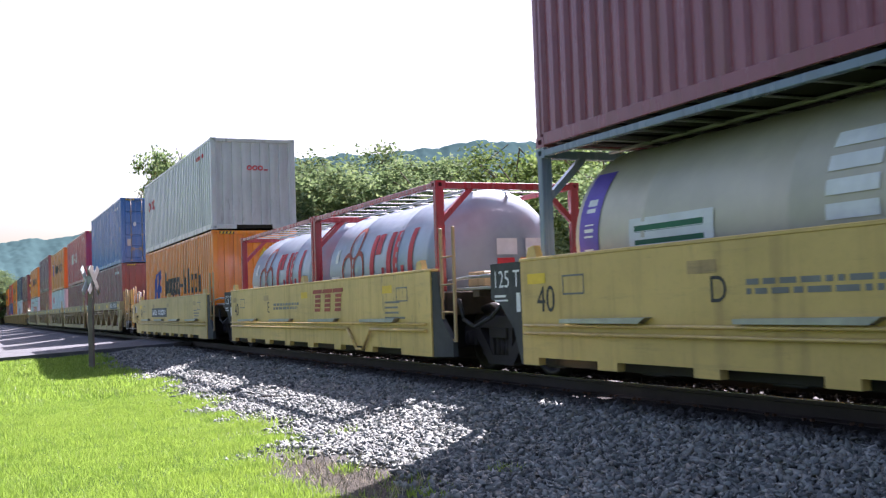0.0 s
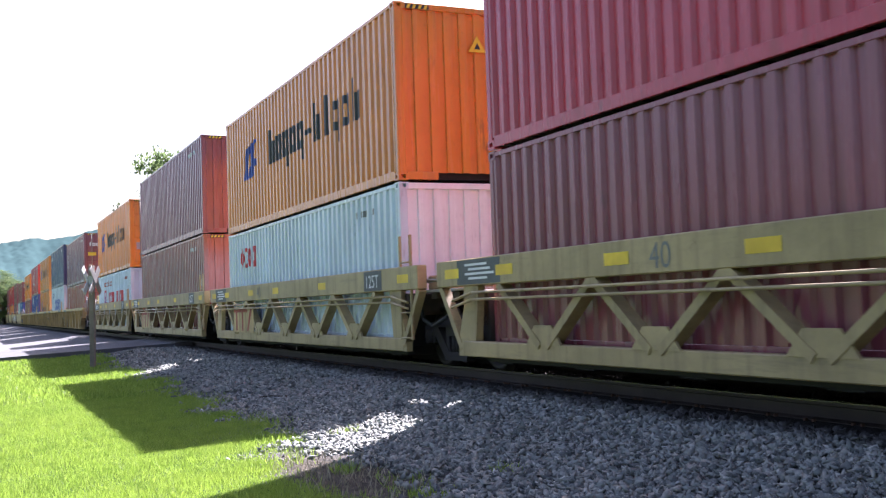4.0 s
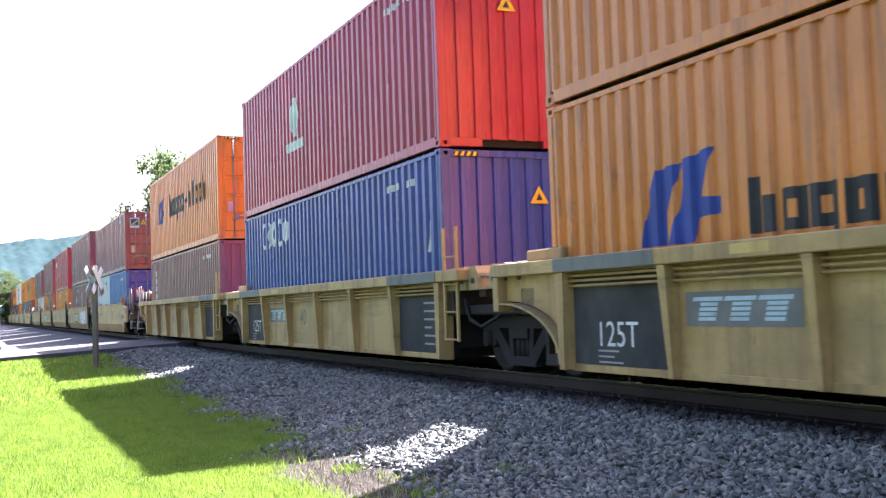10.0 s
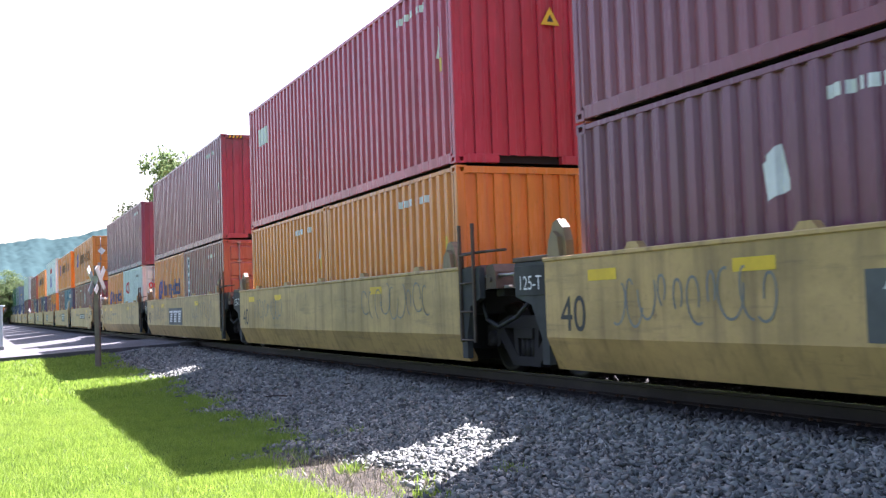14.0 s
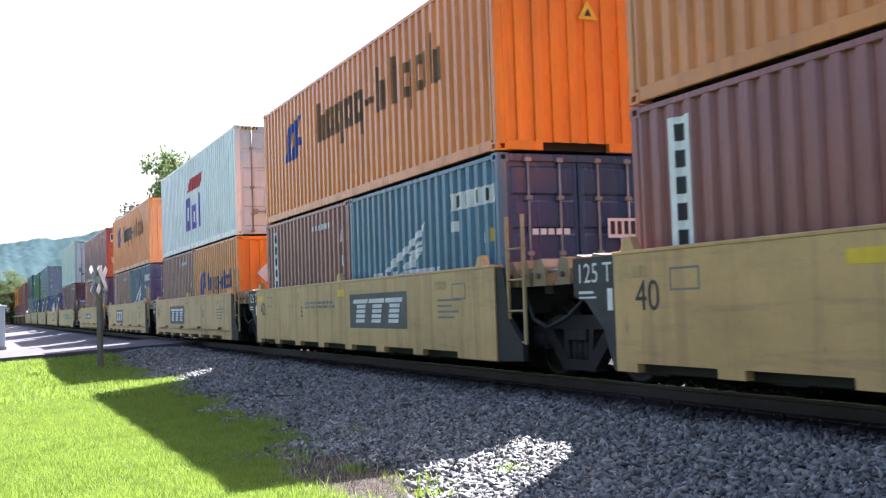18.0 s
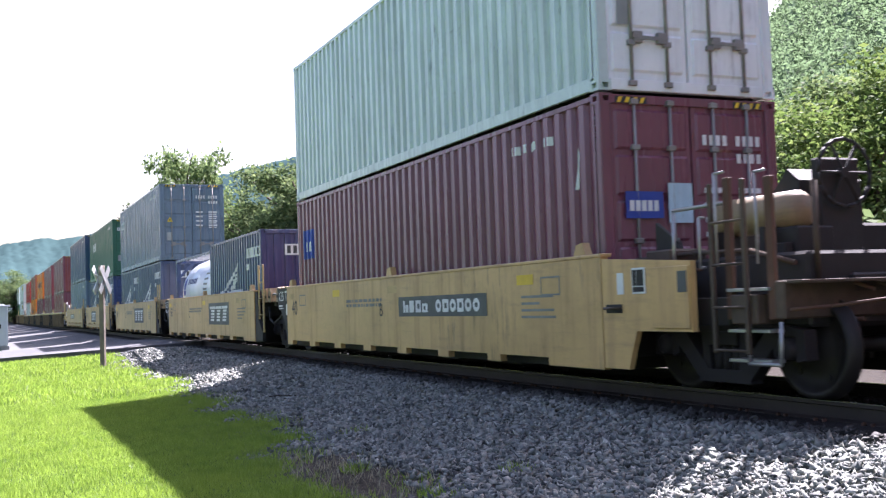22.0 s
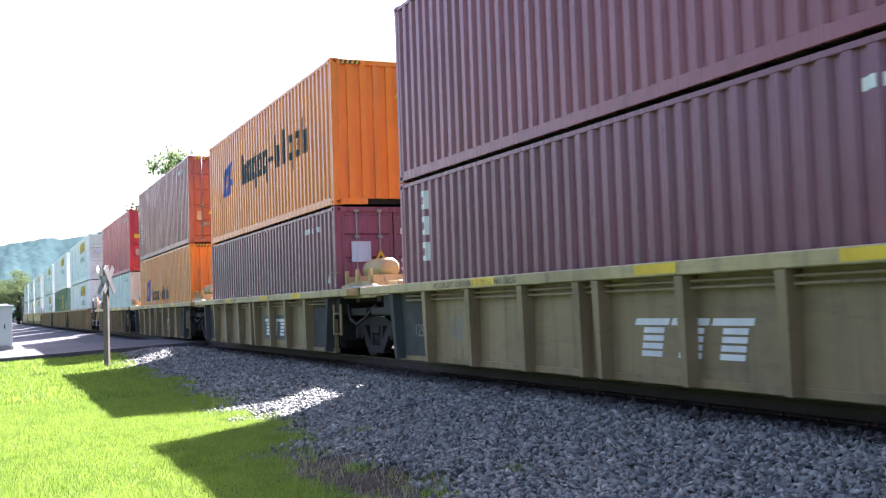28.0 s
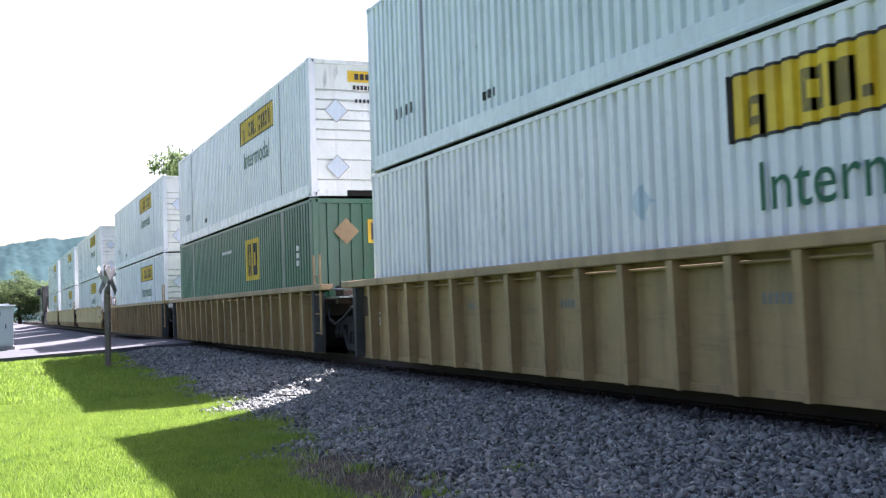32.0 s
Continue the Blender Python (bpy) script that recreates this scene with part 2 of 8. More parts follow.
def part(name, mesh, material, parent, label=""):
    """Links a mesh (or Build) as one object under a thing or a part."""
    if isinstance(mesh, Build):
        mesh = mesh.mesh(name)
    if not mesh.materials:
        mesh.materials.append(material)
    ob = new(name, mesh)
    if ob.material_slots[0].material is not material:
        ob.material_slots[0].link = "OBJECT"
        ob.material_slots[0].material = material
    ob.parent = parent
    if label:
        ob["label"] = label
    return ob


def thing(name, label, category, group="", at=(0, 0, 0), kind=""):
    ob = new(name)
    ob.location = at
    ob.empty_display_size = 0.3
    return tagged(ob, label, category, group, kind)


MESHES = {}


def shared(key, make):
    """One mesh for all alike pieces."""
    if key not in MESHES:
        b = make()
        MESHES[key] = b.mesh(str(key[0])) if isinstance(b, Build) else b
    return MESHES[key]


FONT = {}


def letters(text, size):
    """Flat mesh of plain lettering, standing in the x-z plane and facing -y, its lower left corner at the origin."""
    key = (text, size)
    if key not in FONT:
        cu = bpy.data.curves.new("lettering", "FONT")
        cu.body = text
        cu.size = size
        ob = bpy.data.objects.new("lettering", cu)
        scene.collection.objects.link(ob)
        me = bpy.data.meshes.new_from_object(ob.evaluated_get(bpy.context.evaluated_depsgraph_get()))
        bpy.data.objects.remove(ob)
        me.transform(Matrix.Rotation(radians(90), 4, "X"))
        me.materials.clear()
        FONT[key] = me
    return FONT[key]


def lettering(name, text, size, x, z, y, material, parent, label=""):
    ob = part(name, letters(text, size), material, parent, label)
    ob.location = (x, y, z)
    return ob


# ---------------------------------------------------------------- freight containers
W = 2.438


def wave(a, b, pitch, depth, flat=0.36):
    """Corrugation between a and b: (place, depth) pairs, 0 = outermost."""
    n = max(1, round((b - a) / pitch))
    p = (b - a) / n
    out = [(a, 0.0)]
    for k in range(n):
        s = a + k * p
        out += [(s + p * flat / 2, 0.0), (s + p * 0.5 - p * flat / 2, depth), (s + p * 0.5 + p * flat / 2, depth), (s + p * (1 - flat / 2), 0.0)]
    out.append((b, 0.0))
    return out


SIDE = {}


def side_wave(L):
    if L not in SIDE:
        SIDE[L] = wave(0.13, L - 0.13, 0.278 if L < 14 else 0.34, 0.05 if L < 14 else 0.03, 0.39)
        if L > 14:
            SIDE[L] = [(0.13, 0.0)] + [(q + d, e) for q in np.arange(0.3, L - 0.25, 0.212).tolist() for d, e in ((-0.052, 0.0), (-0.036, 0.05), (0.036, 0.05), (0.052, 0.0))] + [(L - 0.13, 0.0)]
    return SIDE[L]


def side_mesh(L, H, half, sgn):
    b = Build()
    w = side_wave(L)
    z0, z1 = 0.15, H - 0.05
    vs = []
    for s, d in w:
        y = sgn * (half - 0.006 - d)
        vs += [(-s, y, z0), (-s, y, z1)]
    fs = [(2 * k, 2 * k + 1, 2 * k + 3, 2 * k + 2) for k in range(len(w) - 1)]
    if sgn > 0:
        fs = [f[::-1] for f in fs]
    return b.add(vs, fs)


def end_mesh(H, half, x, sgn, depth=0.045):
    """A blind end with upright corrugation."""
    b = Build()
    w = wave(-half + 0.13, half - 0.13, 0.27, depth, 0.5)
    z0, z1 = 0.13, H - 0.1
    vs = []
    for s, d in w:
        xx = x - sgn * (0.02 + d)
        vs += [(xx, s, z0), (xx, s, z1)]
    fs = [(2 * k, 2 * k + 2, 2 * k + 3, 2 * k + 1) for k in range(len(w) - 1)]
    return b.add(vs, fs if sgn > 0 else [f[::-1] for f in fs])


def ribbed_end_mesh(H, half, x, sgn):
    """The end of a domestic container, with lying ribs."""
    b = Build()
    rows = [(0.14, 0)]
    z = 0.32
    while z < H - 0.55:
        rows += [(z, 0), (z + 0.006, 0.07), (z + 0.034, 0.07), (z + 0.05, 0)]
        z += 0.21 if z > 0.75 else 0.42
    rows.append((H - 0.08, 0))
    vs = []
    for zz, d in rows:
        for y in (-half + 0.12, half - 0.12):
            vs.append((x - sgn * (0.03 + d), y, zz))
    fs = [(2 * k, 2 * k + 1, 2 * k + 3, 2 * k + 2) for k in range(len(rows) - 1)]
    return b.add(vs, fs if sgn > 0 else [f[::-1] for f in fs])


def door_mesh(H, y0, y1, x, sgn):
    """One door leaf with five lying panels pressed into it, as one bent sheet with thick edges."""
    b = Build()
    n = 5
    h = (H - 0.33) / n
    rows = [(0.13, 0.03)]
    for k in range(n):
        z = 0.19 + k * h
        rows += [(z + 0.03, 0.03), (z + 0.06, 0.006), (z + h - 0.06, 0.006), (z + h - 0.03, 0.03)]
    rows.append((H - 0.1, 0.03))
    cols = (y0, y0 + 0.05, y0 + 0.08, y1 - 0.08, y1 - 0.05, y1)
    vs = []
    for z, d in rows:
        for j, y in enumerate(cols):
            vs.append((x - sgn * (d if j in (2, 3) else 0.03), y, z))
    m = len(cols)
    fs = [(i * m + j, i * m + j + 1, (i + 1) * m + j + 1, (i + 1) * m + j) for i in range(len(rows) - 1) for j in range(m - 1)]
    o = len(vs)
    ring = [0, m - 1, len(vs) - 1, len(vs) - m]
    vs += [(x - sgn * 0.075, vs[k][1], vs[k][2]) for k in ring]
    sides = [list(range(0, m)), [i * m + m - 1 for i in range(len(rows))], list(range(len(rows) * m - 1, (len(rows) - 1) * m - 1, -1)), [i * m for i in range(len(rows) - 1, -1, -1)]]
    for k, s in enumerate(sides):
        fs.append(tuple(s[::-1]) + (o + k, o + (k + 1) % 4))
    fs.append((o + 3, o + 2, o + 1, o))
    return b.add(vs, fs if sgn > 0 else [f[::-1] for f in fs])


def rod_mesh(H, y, x, sgn):
    b = Build()
    b.rod((x + sgn * 0.012, y, 0.06), (x + sgn * 0.012, y, H - 0.05), 0.019, 8)
    for z in (0.09, 0.55, 1.25, H - 0.6, H - 0.09):
        b.box(x - sgn * 0.02, x + sgn * 0.04, y - 0.05, y + 0.05, z - 0.03, z + 0.03, 0.006)
    return b


def handle_mesh(H, y, d, x, sgn):
    b = Build()
    b.beam((x + sgn * 0.04, y, 0.62), (x + sgn * 0.045, y + d * 0.42, 0.60), 0.02, 0.035)
    b.box(x - sgn * 0.01, x + sgn * 0.05, y + d * 0.34, y + d * 0.46, 0.55, 0.68, 0.006)
    return b


def post_mesh(H, sx, sy, x, half):
    """A corner post with its two castings."""
    b = Build()
    cx, cy = x, sy * half
    b.box(cx, cx - sx * 0.11, cy, cy - sy * 0.14, 0.1, H - 0.1, 0.012)
    for z0, z1 in ((0, 0.118), (H - 0.118, H)):
        b.casting(cx + sx * 0.004, cx - sx * 0.178, cy + sy * 0.004, cy - sy * 0.162, z0, z1)
    return b


def rails_mesh(L, H, half, sy):
    b = Build()
    b.box(-0.17, -L + 0.17, sy * half, sy * (half - 0.06), H - 0.075, H - 0.012, 0.006)
    b.box(-0.17, -L + 0.17, sy * half, sy * (half - 0.05), 0.015, 0.165 if L < 14 else 0.27, 0.006)
    return b


def sill_mesh(half, x, sgn, y0, y1, z0, z1):
    return Build().box(x, x - sgn * 0.1, y0, y1, z0, z1, 0.006)


def roof_mesh(L, H, half):
    b = Build()
    vs = []
    w = wave(0.15, L - 0.15, 0.42, 0.02)
    for s, d in w:
        vs += [(-s, -half + 0.05, H - 0.03 - d), (-s, half - 0.05, H - 0.03 - d)]
    return b.add(vs, [(2 * k, 2 * k + 1, 2 * k + 3, 2 * k + 2)[::-1] for k in range(len(w) - 1)])


def floor_mesh(L, half):
    """Floor and cross bearers, as one bent sheet."""
    b = Build()
    w = wave(0.12, L - 0.12, 0.6, 0.09, 0.8)
    vs = []
    for s, d in w:
        for y in (-half + 0.06, half - 0.06):
            vs.append((-s, y, 0.12 - (0.09 - d)))
    n = len(vs)
    fs = [(2 * k, 2 * k + 2, 2 * k + 3, 2 * k + 1)[::-1] for k in range(len(w) - 1)]
    vs += [(-0.12, -half + 0.06, 0.15), (-0.12, half - 0.06, 0.15), (-L + 0.12, -half + 0.06, 0.15), (-L + 0.12, half - 0.06, 0.15)]
    fs += [(n, n + 1, n + 3, n + 2)[::-1], (0, n, n + 1, 1)]
    return b.add(vs, fs)


def spans(contours, x):
    zs = []
    for c in contours:
        for (xa, za), (xb, zb) in zip(c, c[1:] + c[:1]):
            if (xa <= x) != (xb <= x):
                zs.append(za + (zb - za) * (x - xa) / (xb - xa))
    zs.sort()
    return list(zip(zs[::2], zs[1::2]))


def painted_mesh(contours, surface, out):
    """A painted figure that follows a corrugated side. contours: (x, z) outlines, even-odd; surface: (x, y) breaks, x rising."""
    b = Build()
    cuts = {x for x, y in surface} | {round(p[0], 4) for c in contours for p in c}
    lo, hi = min(p[0] for c in contours for p in c), max(p[0] for c in contours for p in c)
    xs = sorted(x for x in cuts if lo - 1e-4 <= x <= hi + 1e-4)
    sx, sy = [p[0] for p in surface], [p[1] for p in surface]
    for a, c in zip(xs, xs[1:]):
        if c - a < 2e-4:
            continue
        e = max((c - a) * 0.002, 6e-5)
        sa, sc = spans(contours, a + e), spans(contours, c - e)
        if len(sa) != len(sc):
            m = spans(contours, (a + c) / 2)
            sa = sc = m
        ya, yc = float(np.interp(a, sx, sy)) - out, float(np.interp(c, sx, sy)) - out
        for (z0, z1), (z2, z3) in zip(sa, sc):
            b.add([(a, ya, z0), (c, yc, z2), (c, yc, z3), (a, ya, z1)], [(0, 1, 2, 3)])
    return b


def side_surface(L, half):
    return sorted((-s, -(half - 0.006 - d)) for s, d in side_wave(L))


def rect(x0, z0, x1, z1):
    return [(x0, z0), (x1, z0), (x1, z1), (x0, z1)]


def oval(cx, cz, rx, rz, n=26):
    return [(cx + rx * math.cos(k * math.tau / n + 0.11), cz + rz * math.sin(k * math.tau / n + 0.11)) for k in range(n)]


def blocks(pattern, x0, x1, z, h):
    """Plain blocks in the rhythm of a word. b: tall, x: low, p: hanging, o: round, -: dash, blank: gap."""
    n = len(pattern)
    step = (x1 - x0) / n
    out = []
    for k, c in enumerate(pattern):
        a, b = x0 + (k + 0.09) * step, x0 + (k + 0.91) * step
        low = h * 0.72
        t = (b - a) * 0.34
        if c == "b":
            out += [[rect(a, z, a + t, z + h)], [rect(a + t * 1.25, z, b, z + low * 0.9)]]
        elif c == "l":
            out += [[rect((a + b) / 2 - t / 2, z, (a + b) / 2 + t / 2, z + h)]]
        elif c == "x":
            out += [[rect(a, z, b, z + low), rect(a + t, z + low * 0.28, b - t, z + low * 0.72)]]
        elif c == "p":
            out += [[rect(a, z, b, z + low), rect(a + t, z + low * 0.3, b - t, z + low * 0.7)], [rect(b - t, z - h * 0.3, b, z - 0.001)]]
        elif c == "o":
            t = (b - a) * 0.27
            out += [[oval((a + b) / 2, z + h / 2, (b - a) / 2, h / 2), oval((a + b) / 2, z + h / 2, (b - a) / 2 - t, h / 2 - t)]]
        elif c == "B":
            out += [[rect(a, z, b, z + h), rect(a + t, z + h * 0.3, b - t * 0.8, z + h * 0.72)]]
        elif c == "I":
            out += [[rect(a, z, b - (b - a) * 0.12, z + h)]]
        elif c == "-":
            out += [[rect(a, z + h * 0.28, b, z + h * 0.42)]]
        elif c == ".":
            out += [[rect(a, z, a + t, z + t)]]
    return out


# painted figures whose pieces can be told apart: each piece is a part of its own
LIFTED = {"name_band": "lettering_block", "emblem": "emblem", "wing_emblem": "feather", "sign_blocks": "lettering_block", "web_bars": "lettering_block", "sail_emblem": "emblem",
          "name_bars": "lettering_block", "placard": "placard", "number_plate": "number_plate", "placard_frame": "placard_frame", "data_sheet": "data_mark", "band_marks": "band_mark",
          "ring_emblem": "ring", "notice": "notice", "lettering_block": "lettering_block", "notice_bars": "notice_bar", "plate_bars": "lettering_block"}


def paint_on(name, figure, L, half, material, parent, label="", key=None):
    """figure: a list of contour lists, all in one paint."""
    def make():
        b = Build()
        for c in figure:
            m = painted_mesh(c, side_surface(L, half), 0.003)
            b.add(m.v, m.f)
        return b
    if name in LIFTED and len(figure) > 1:
        for c in figure:
            last = part(LIFTED[name], shared(("mark", name, L, half, repr(c)), lambda: painted_mesh(c, side_surface(L, half), 0.003)), material, parent, label)
        return last
    k = ("mark", name, L, half, key or repr(figure))
    ob = part(name, shared(k, make), material, parent, label)
    return tagged(ob, kind="stuff") if len(figure) > 1 else ob


def flat_on(name, figure, x, material, parent, label="", out=0.004):
    """The same on the flat leading end at x: figure points are (y, z)."""
    if name in LIFTED and len(figure) > 1:
        for c in figure:
            last = flat_on(LIFTED[name], [c], x, material, parent, label, out)
        return last
    b = Build()
    for contours in figure:
        ys = sorted({round(p[0], 4) for c in contours for p in c})
        for a, c in zip(ys, ys[1:]):
            e = max((c - a) * 0.002, 6e-5)
            sa, sc = spans(contours, a + e), spans(contours, c - e)
            if len(sa) != len(sc):
                sa = sc = spans(contours, (a + c) / 2)
            for (z0, z1), (z2, z3) in zip(sa, sc):
                b.add([(x + out, a, z0), (x + out, c, z2), (x + out, c, z3), (x + out, a, z1)], [(0, 1, 2, 3)])
    ob = part(name, b, material, parent, label)
    return tagged(ob, kind="stuff") if len(figure) > 1 else ob


def container(label, L, H, mat, end="blind", endmat=None, half=W / 2, name="freight_container", group="stacked freight containers", x0=0.0):
    """A corrugated steel box; its leading end is at x = 0. end: what the leading end is."""
    root = thing(name, label, "container", group)
    endmat = endmat or mat
    for sy in (-1, 1):
        sp = part("side_panel", shared(("side_panel", L, H, half, sy), lambda: side_mesh(L, H, half, sy)), mat, root)
        if sy < 0:
            root["near"] = sp.name
        part("side_rail", shared(("side_rail", L, H, half, sy), lambda: rails_mesh(L, H, half, sy)), mat, root)
        if L > 14:
            part("rail_lip", shared(("rail_lip", L, half, sy), lambda: Build().box(-0.17, -L + 0.17, sy * (half + 0.02), sy * (half + 0.001), 0.015, 0.075, 0.006)), mat, root)
        for sx, x in ((1, 0.0), (-1, -L)):
            part("corner_post", shared(("corner_post", L, H, half, sx, sy), lambda: post_mesh(H, sx, sy, x, half)), endmat if sx > 0 and sy > 0 else mat, root)
    part("roof_panel", shared(("roof_panel", L, H, half), lambda: roof_mesh(L, H, half)), mat, root)
    part("underframe", shared(("underframe", L, half), lambda: floor_mesh(L, half)), DARKHOLE, root)
    kinds = (end, "blind" if end == "doors" else "doors") if end != "ribs" else ("ribs", "doors")
    for sgn, x, kind, em in ((1, 0.0, kinds[0], endmat), (-1, -L, kinds[1], mat)):
        part("end_header", shared(("end_header", L, H, half, sgn), lambda: sill_mesh(half, x, sgn, -half + 0.16, half - 0.16, H - 0.11, H - 0.01)), em, root)
        for y0, y1 in (((-half + 0.16, -0.52), (0.52, half - 0.16)) if kind != "doors" and L > 10 else ((-half + 0.16, half - 0.16),)):
            part("end_sill", shared(("end_sill", L, half, sgn, y0, y1), lambda: sill_mesh(half, x, sgn, y0, y1, 0.012, 0.14)), em, root)
        if kind == "blind":
            ep = part("end_panel", shared(("end_panel", L, H, half, sgn), lambda: end_mesh(H, half, x, sgn)), em, root)
        elif kind == "ribs":
            ep = part("end_panel", shared(("ribbed_end", L, H, half, sgn), lambda: ribbed_end_mesh(H, half, x, sgn)), em, root)
        else:
            for sy in (-1, 1):
                y0, y1 = sorted((sy * 0.012, sy * (half - 0.14)))
                ep = part("door", shared(("door", L, H, half, sgn, sy), lambda: door_mesh(H, y0, y1, x, sgn)), em, root)
                if sgn > 0:
                    for k, yy in enumerate((0.3, 0.78)):
                        part("lock_rod", shared(("lock_rod", H, half, sgn, sy, k), lambda: rod_mesh(H, sy * yy, x, sgn)), RODMAT, ep)
                        part("door_handle", shared(("door_handle", H, half, sgn, sy, k), lambda: handle_mesh(H, sy * yy, sy * (1 if k == 0 else -1), x, sgn)), RODMAT, ep)
        if sgn > 0:
            root["front"] = ep.name
    if H > 2.8 and L < 14:
        hazard_stripes(root, H, half)
    return root


def hazard_stripes(root, H, half):
    """Yellow slanted bars on black at the upper corners of a tall box's leading end."""
    e = front_end(root)
    for y0 in (-half + 0.2, half - 0.62):
        flat_on("hazard_board", [[rect(y0, H - 0.105, y0 + 0.42, H - 0.03)]], 0.0, INK_BLACK, e, "black and yellow hazard strip", 0.003)
        flat_on("hazard_pattern", [[[(y0 + 0.02 + 0.1 * k, H - 0.1), (y0 + 0.07 + 0.1 * k, H - 0.1), (y0 + 0.1 + 0.1 * k, H - 0.035), (y0 + 0.05 + 0.1 * k, H - 0.035)] ] for k in range(4)], 0.0, INK_YELLOW, e, "", 0.006)


def near_side(root):
    return bpy.data.objects[root["near"]]


def front_end(root):
    return bpy.data.objects[root["front"]]


def flag_figure(x0, x1, z0, z1):
    """Two leaning pennants side by side."""
    w, h = x1 - x0, z1 - z0
    at = lambda pts: [(x0 + w * p, z0 + h * q) for p, q in pts]
    a = at([(0.0, 0.0), (0.02, 0.30), (0.22, 0.86), (0.53, 0.90), (0.33, 0.25), (0.30, 0.0)])
    b = at([(0.36, 0.0), (0.50, 0.45), (0.57, 0.92), (0.93, 1.0), (0.80, 0.48), (1.0, 0.46), (0.98, 0.28), (0.72, 0.26), (0.68, 0.0)])
    return [[a], [b]]


def mark_liner(root, L, H, low=False, short=False, ink=None, big=False):
    """Blue pennants and a dark row of blocks, as on the orange boxes."""
    s = near_side(root)
    zc = 1.17 if low else 1.25
    if short:
        paint_on("emblem", flag_figure(-5.2, -4.3, zc - 0.1, zc + 0.6), L, W / 2, INK_BLUE, s, "faded blue emblem")
        paint_on("name_band", blocks("bxpxp-blxxb", -4.0, -0.7, zc, 0.52), L, W / 2, INK_NAVY, s, "faded dark lettering blocks")
    else:
        paint_on("emblem", flag_figure(-10.35, -8.7 if big else -9.1, zc - (0.12 if big else 0.04), zc + (1.0 if big else 0.84)), L, W / 2, INK_BLUE, s, "faded blue emblem")
        x0, x1, z, h = (-8.72, -4.6, zc - 0.02, 0.5) if low and not big else (-8.0, -1.7, zc + 0.05, 0.78)
        paint_on("name_band", blocks("bxpxp-blpxb", x0, x1, z, h), L, W / 2, ink or INK_BLACK, s, "dark lettering blocks")


def wing_figure(x0, x1, z0, z1):
    """A raised wing of four feathers."""
    w, h = x1 - x0, z1 - z0
    out = [[[(x0, z0 + h * 0.02), (x0 + w * 0.22, z0 + h * 0.3), (x0 + w * 0.55, z0 + h * 0.55), (x0 + w, z0 + h), (x0 + w * 0.96, z0 + h * 0.82),
             (x0 + w * 0.62, z0 + h * 0.44), (x0 + w * 0.3, z0 + h * 0.16), (x0 + w * 0.12, z0)]]]
    for a, b, c, d in ((0.94, 0.72, 0.62, 0.36), (0.92, 0.54, 0.6, 0.26), (0.86, 0.36, 0.5, 0.14), (0.74, 0.18, 0.4, 0.04)):
        out.append([[(x0 + w * c, z0 + h * d), (x0 + w * c + w * 0.1, z0 + h * (d + 0.09)), (x0 + w * a, z0 + h * b), (x0 + w * (a - 0.03), z0 + h * (b - 0.13)), (x0 + w * (c + 0.08), z0 + h * (d - 0.03))]])
    return out


def mark_wing(root, L):
    """White wing, a row of blocks and white number strips, as on the navy 20-foot boxes."""
    s = near_side(root)
    paint_on("wing_emblem", wing_figure(-4.35, -2.55, 1.18, 1.88), L, W / 2, INK_WHITE, s, "white wing emblem")
    paint_on("name_band", blocks("BBBxBoBBBBBB", -4.95, -2.0, 0.88, 0.3), L, W / 2, INK_WHITE, s, "white lettering blocks")
    paint_on("number_strip", [[rect(-1.65, 1.95, -0.12, 2.2)]], L, W / 2, INK_WHITE, s, "white number strip")
    paint_on("number_row", [[rect(-1.58 + k * 0.15, 1.99, -1.535 + k * 0.15, 2.16)] for k in (0, 1, 2, 3, 5, 6, 7, 8, 9)], L, W / 2, INK_BLACK, s).location.y = -0.004
    paint_on("type_strip", [[rect(-1.6, 1.65, -1.28, 1.8)]], L, W / 2, INK_WHITE, s, "small white strip")
    paint_on("tag", [[rect(-0.57, 1.42, -0.47, 1.58)]], L, W / 2, INK_WHITE, s)
    paint_on("tag", [[rect(-0.34, 1.44, -0.24, 1.62)]], L, W / 2, INK_YELLOW, s, "yellow tag")


def mark_rings(root, L, x0, x1, z, h, mat=None):
    paint_on("name_band", blocks("oooB", x0, x1, z, h), L, W / 2, mat or INK_RED, near_side(root), "faded red lettering blocks")


def small_marks(root, L, H, seed, mat=None):
    """Number bars at the upper corners and a few scuffs, as boxes carry."""
    r = random.Random(seed)
    s = near_side(root)
    ink = mat or INK_WHITE
    x = -1.0 - r.random() * 0.3
    z = H - 0.42
    fig = [[rect(x - 0.12 * k, z, x - 0.12 * k + 0.075, z + 0.11)] for k in range(10) if k not in (3,)]
    paint_on("number_row", fig, L, W / 2, ink, s, key=(round(x, 3), H))
    if r.random() < 0.6:
        paint_on("tag", [[rect(-0.5, 1.4, -0.39, 1.6)]], L, W / 2, r.choice((INK_YELLOW, INK_WHITE)), s)
    if r.random() < 0.6:
        zz = 0.9 + r.random()
        paint_on("scuff", [[[(-0.62, zz), (-0.58, zz), (-0.55, zz + 0.4), (-0.58, zz + 0.5)]]], L, W / 2, INK_WHITE, s)


def triangle_mark(root, y, z, r=0.16, x=0.0):
    e = front_end(root)
    flat_on("warning_triangle", [[[(y - r, z), (y + r, z), (y, z + r * 1.7)]]], x, INK_YELLOW, e, "yellow warning triangle", 0.008)
    flat_on("triangle_sign", [[[(y - r * 0.35, z + 0.05), (y + r * 0.35, z + 0.05), (y, z + r * 1.0)]]], x, INK_BLACK, e, "", 0.012)


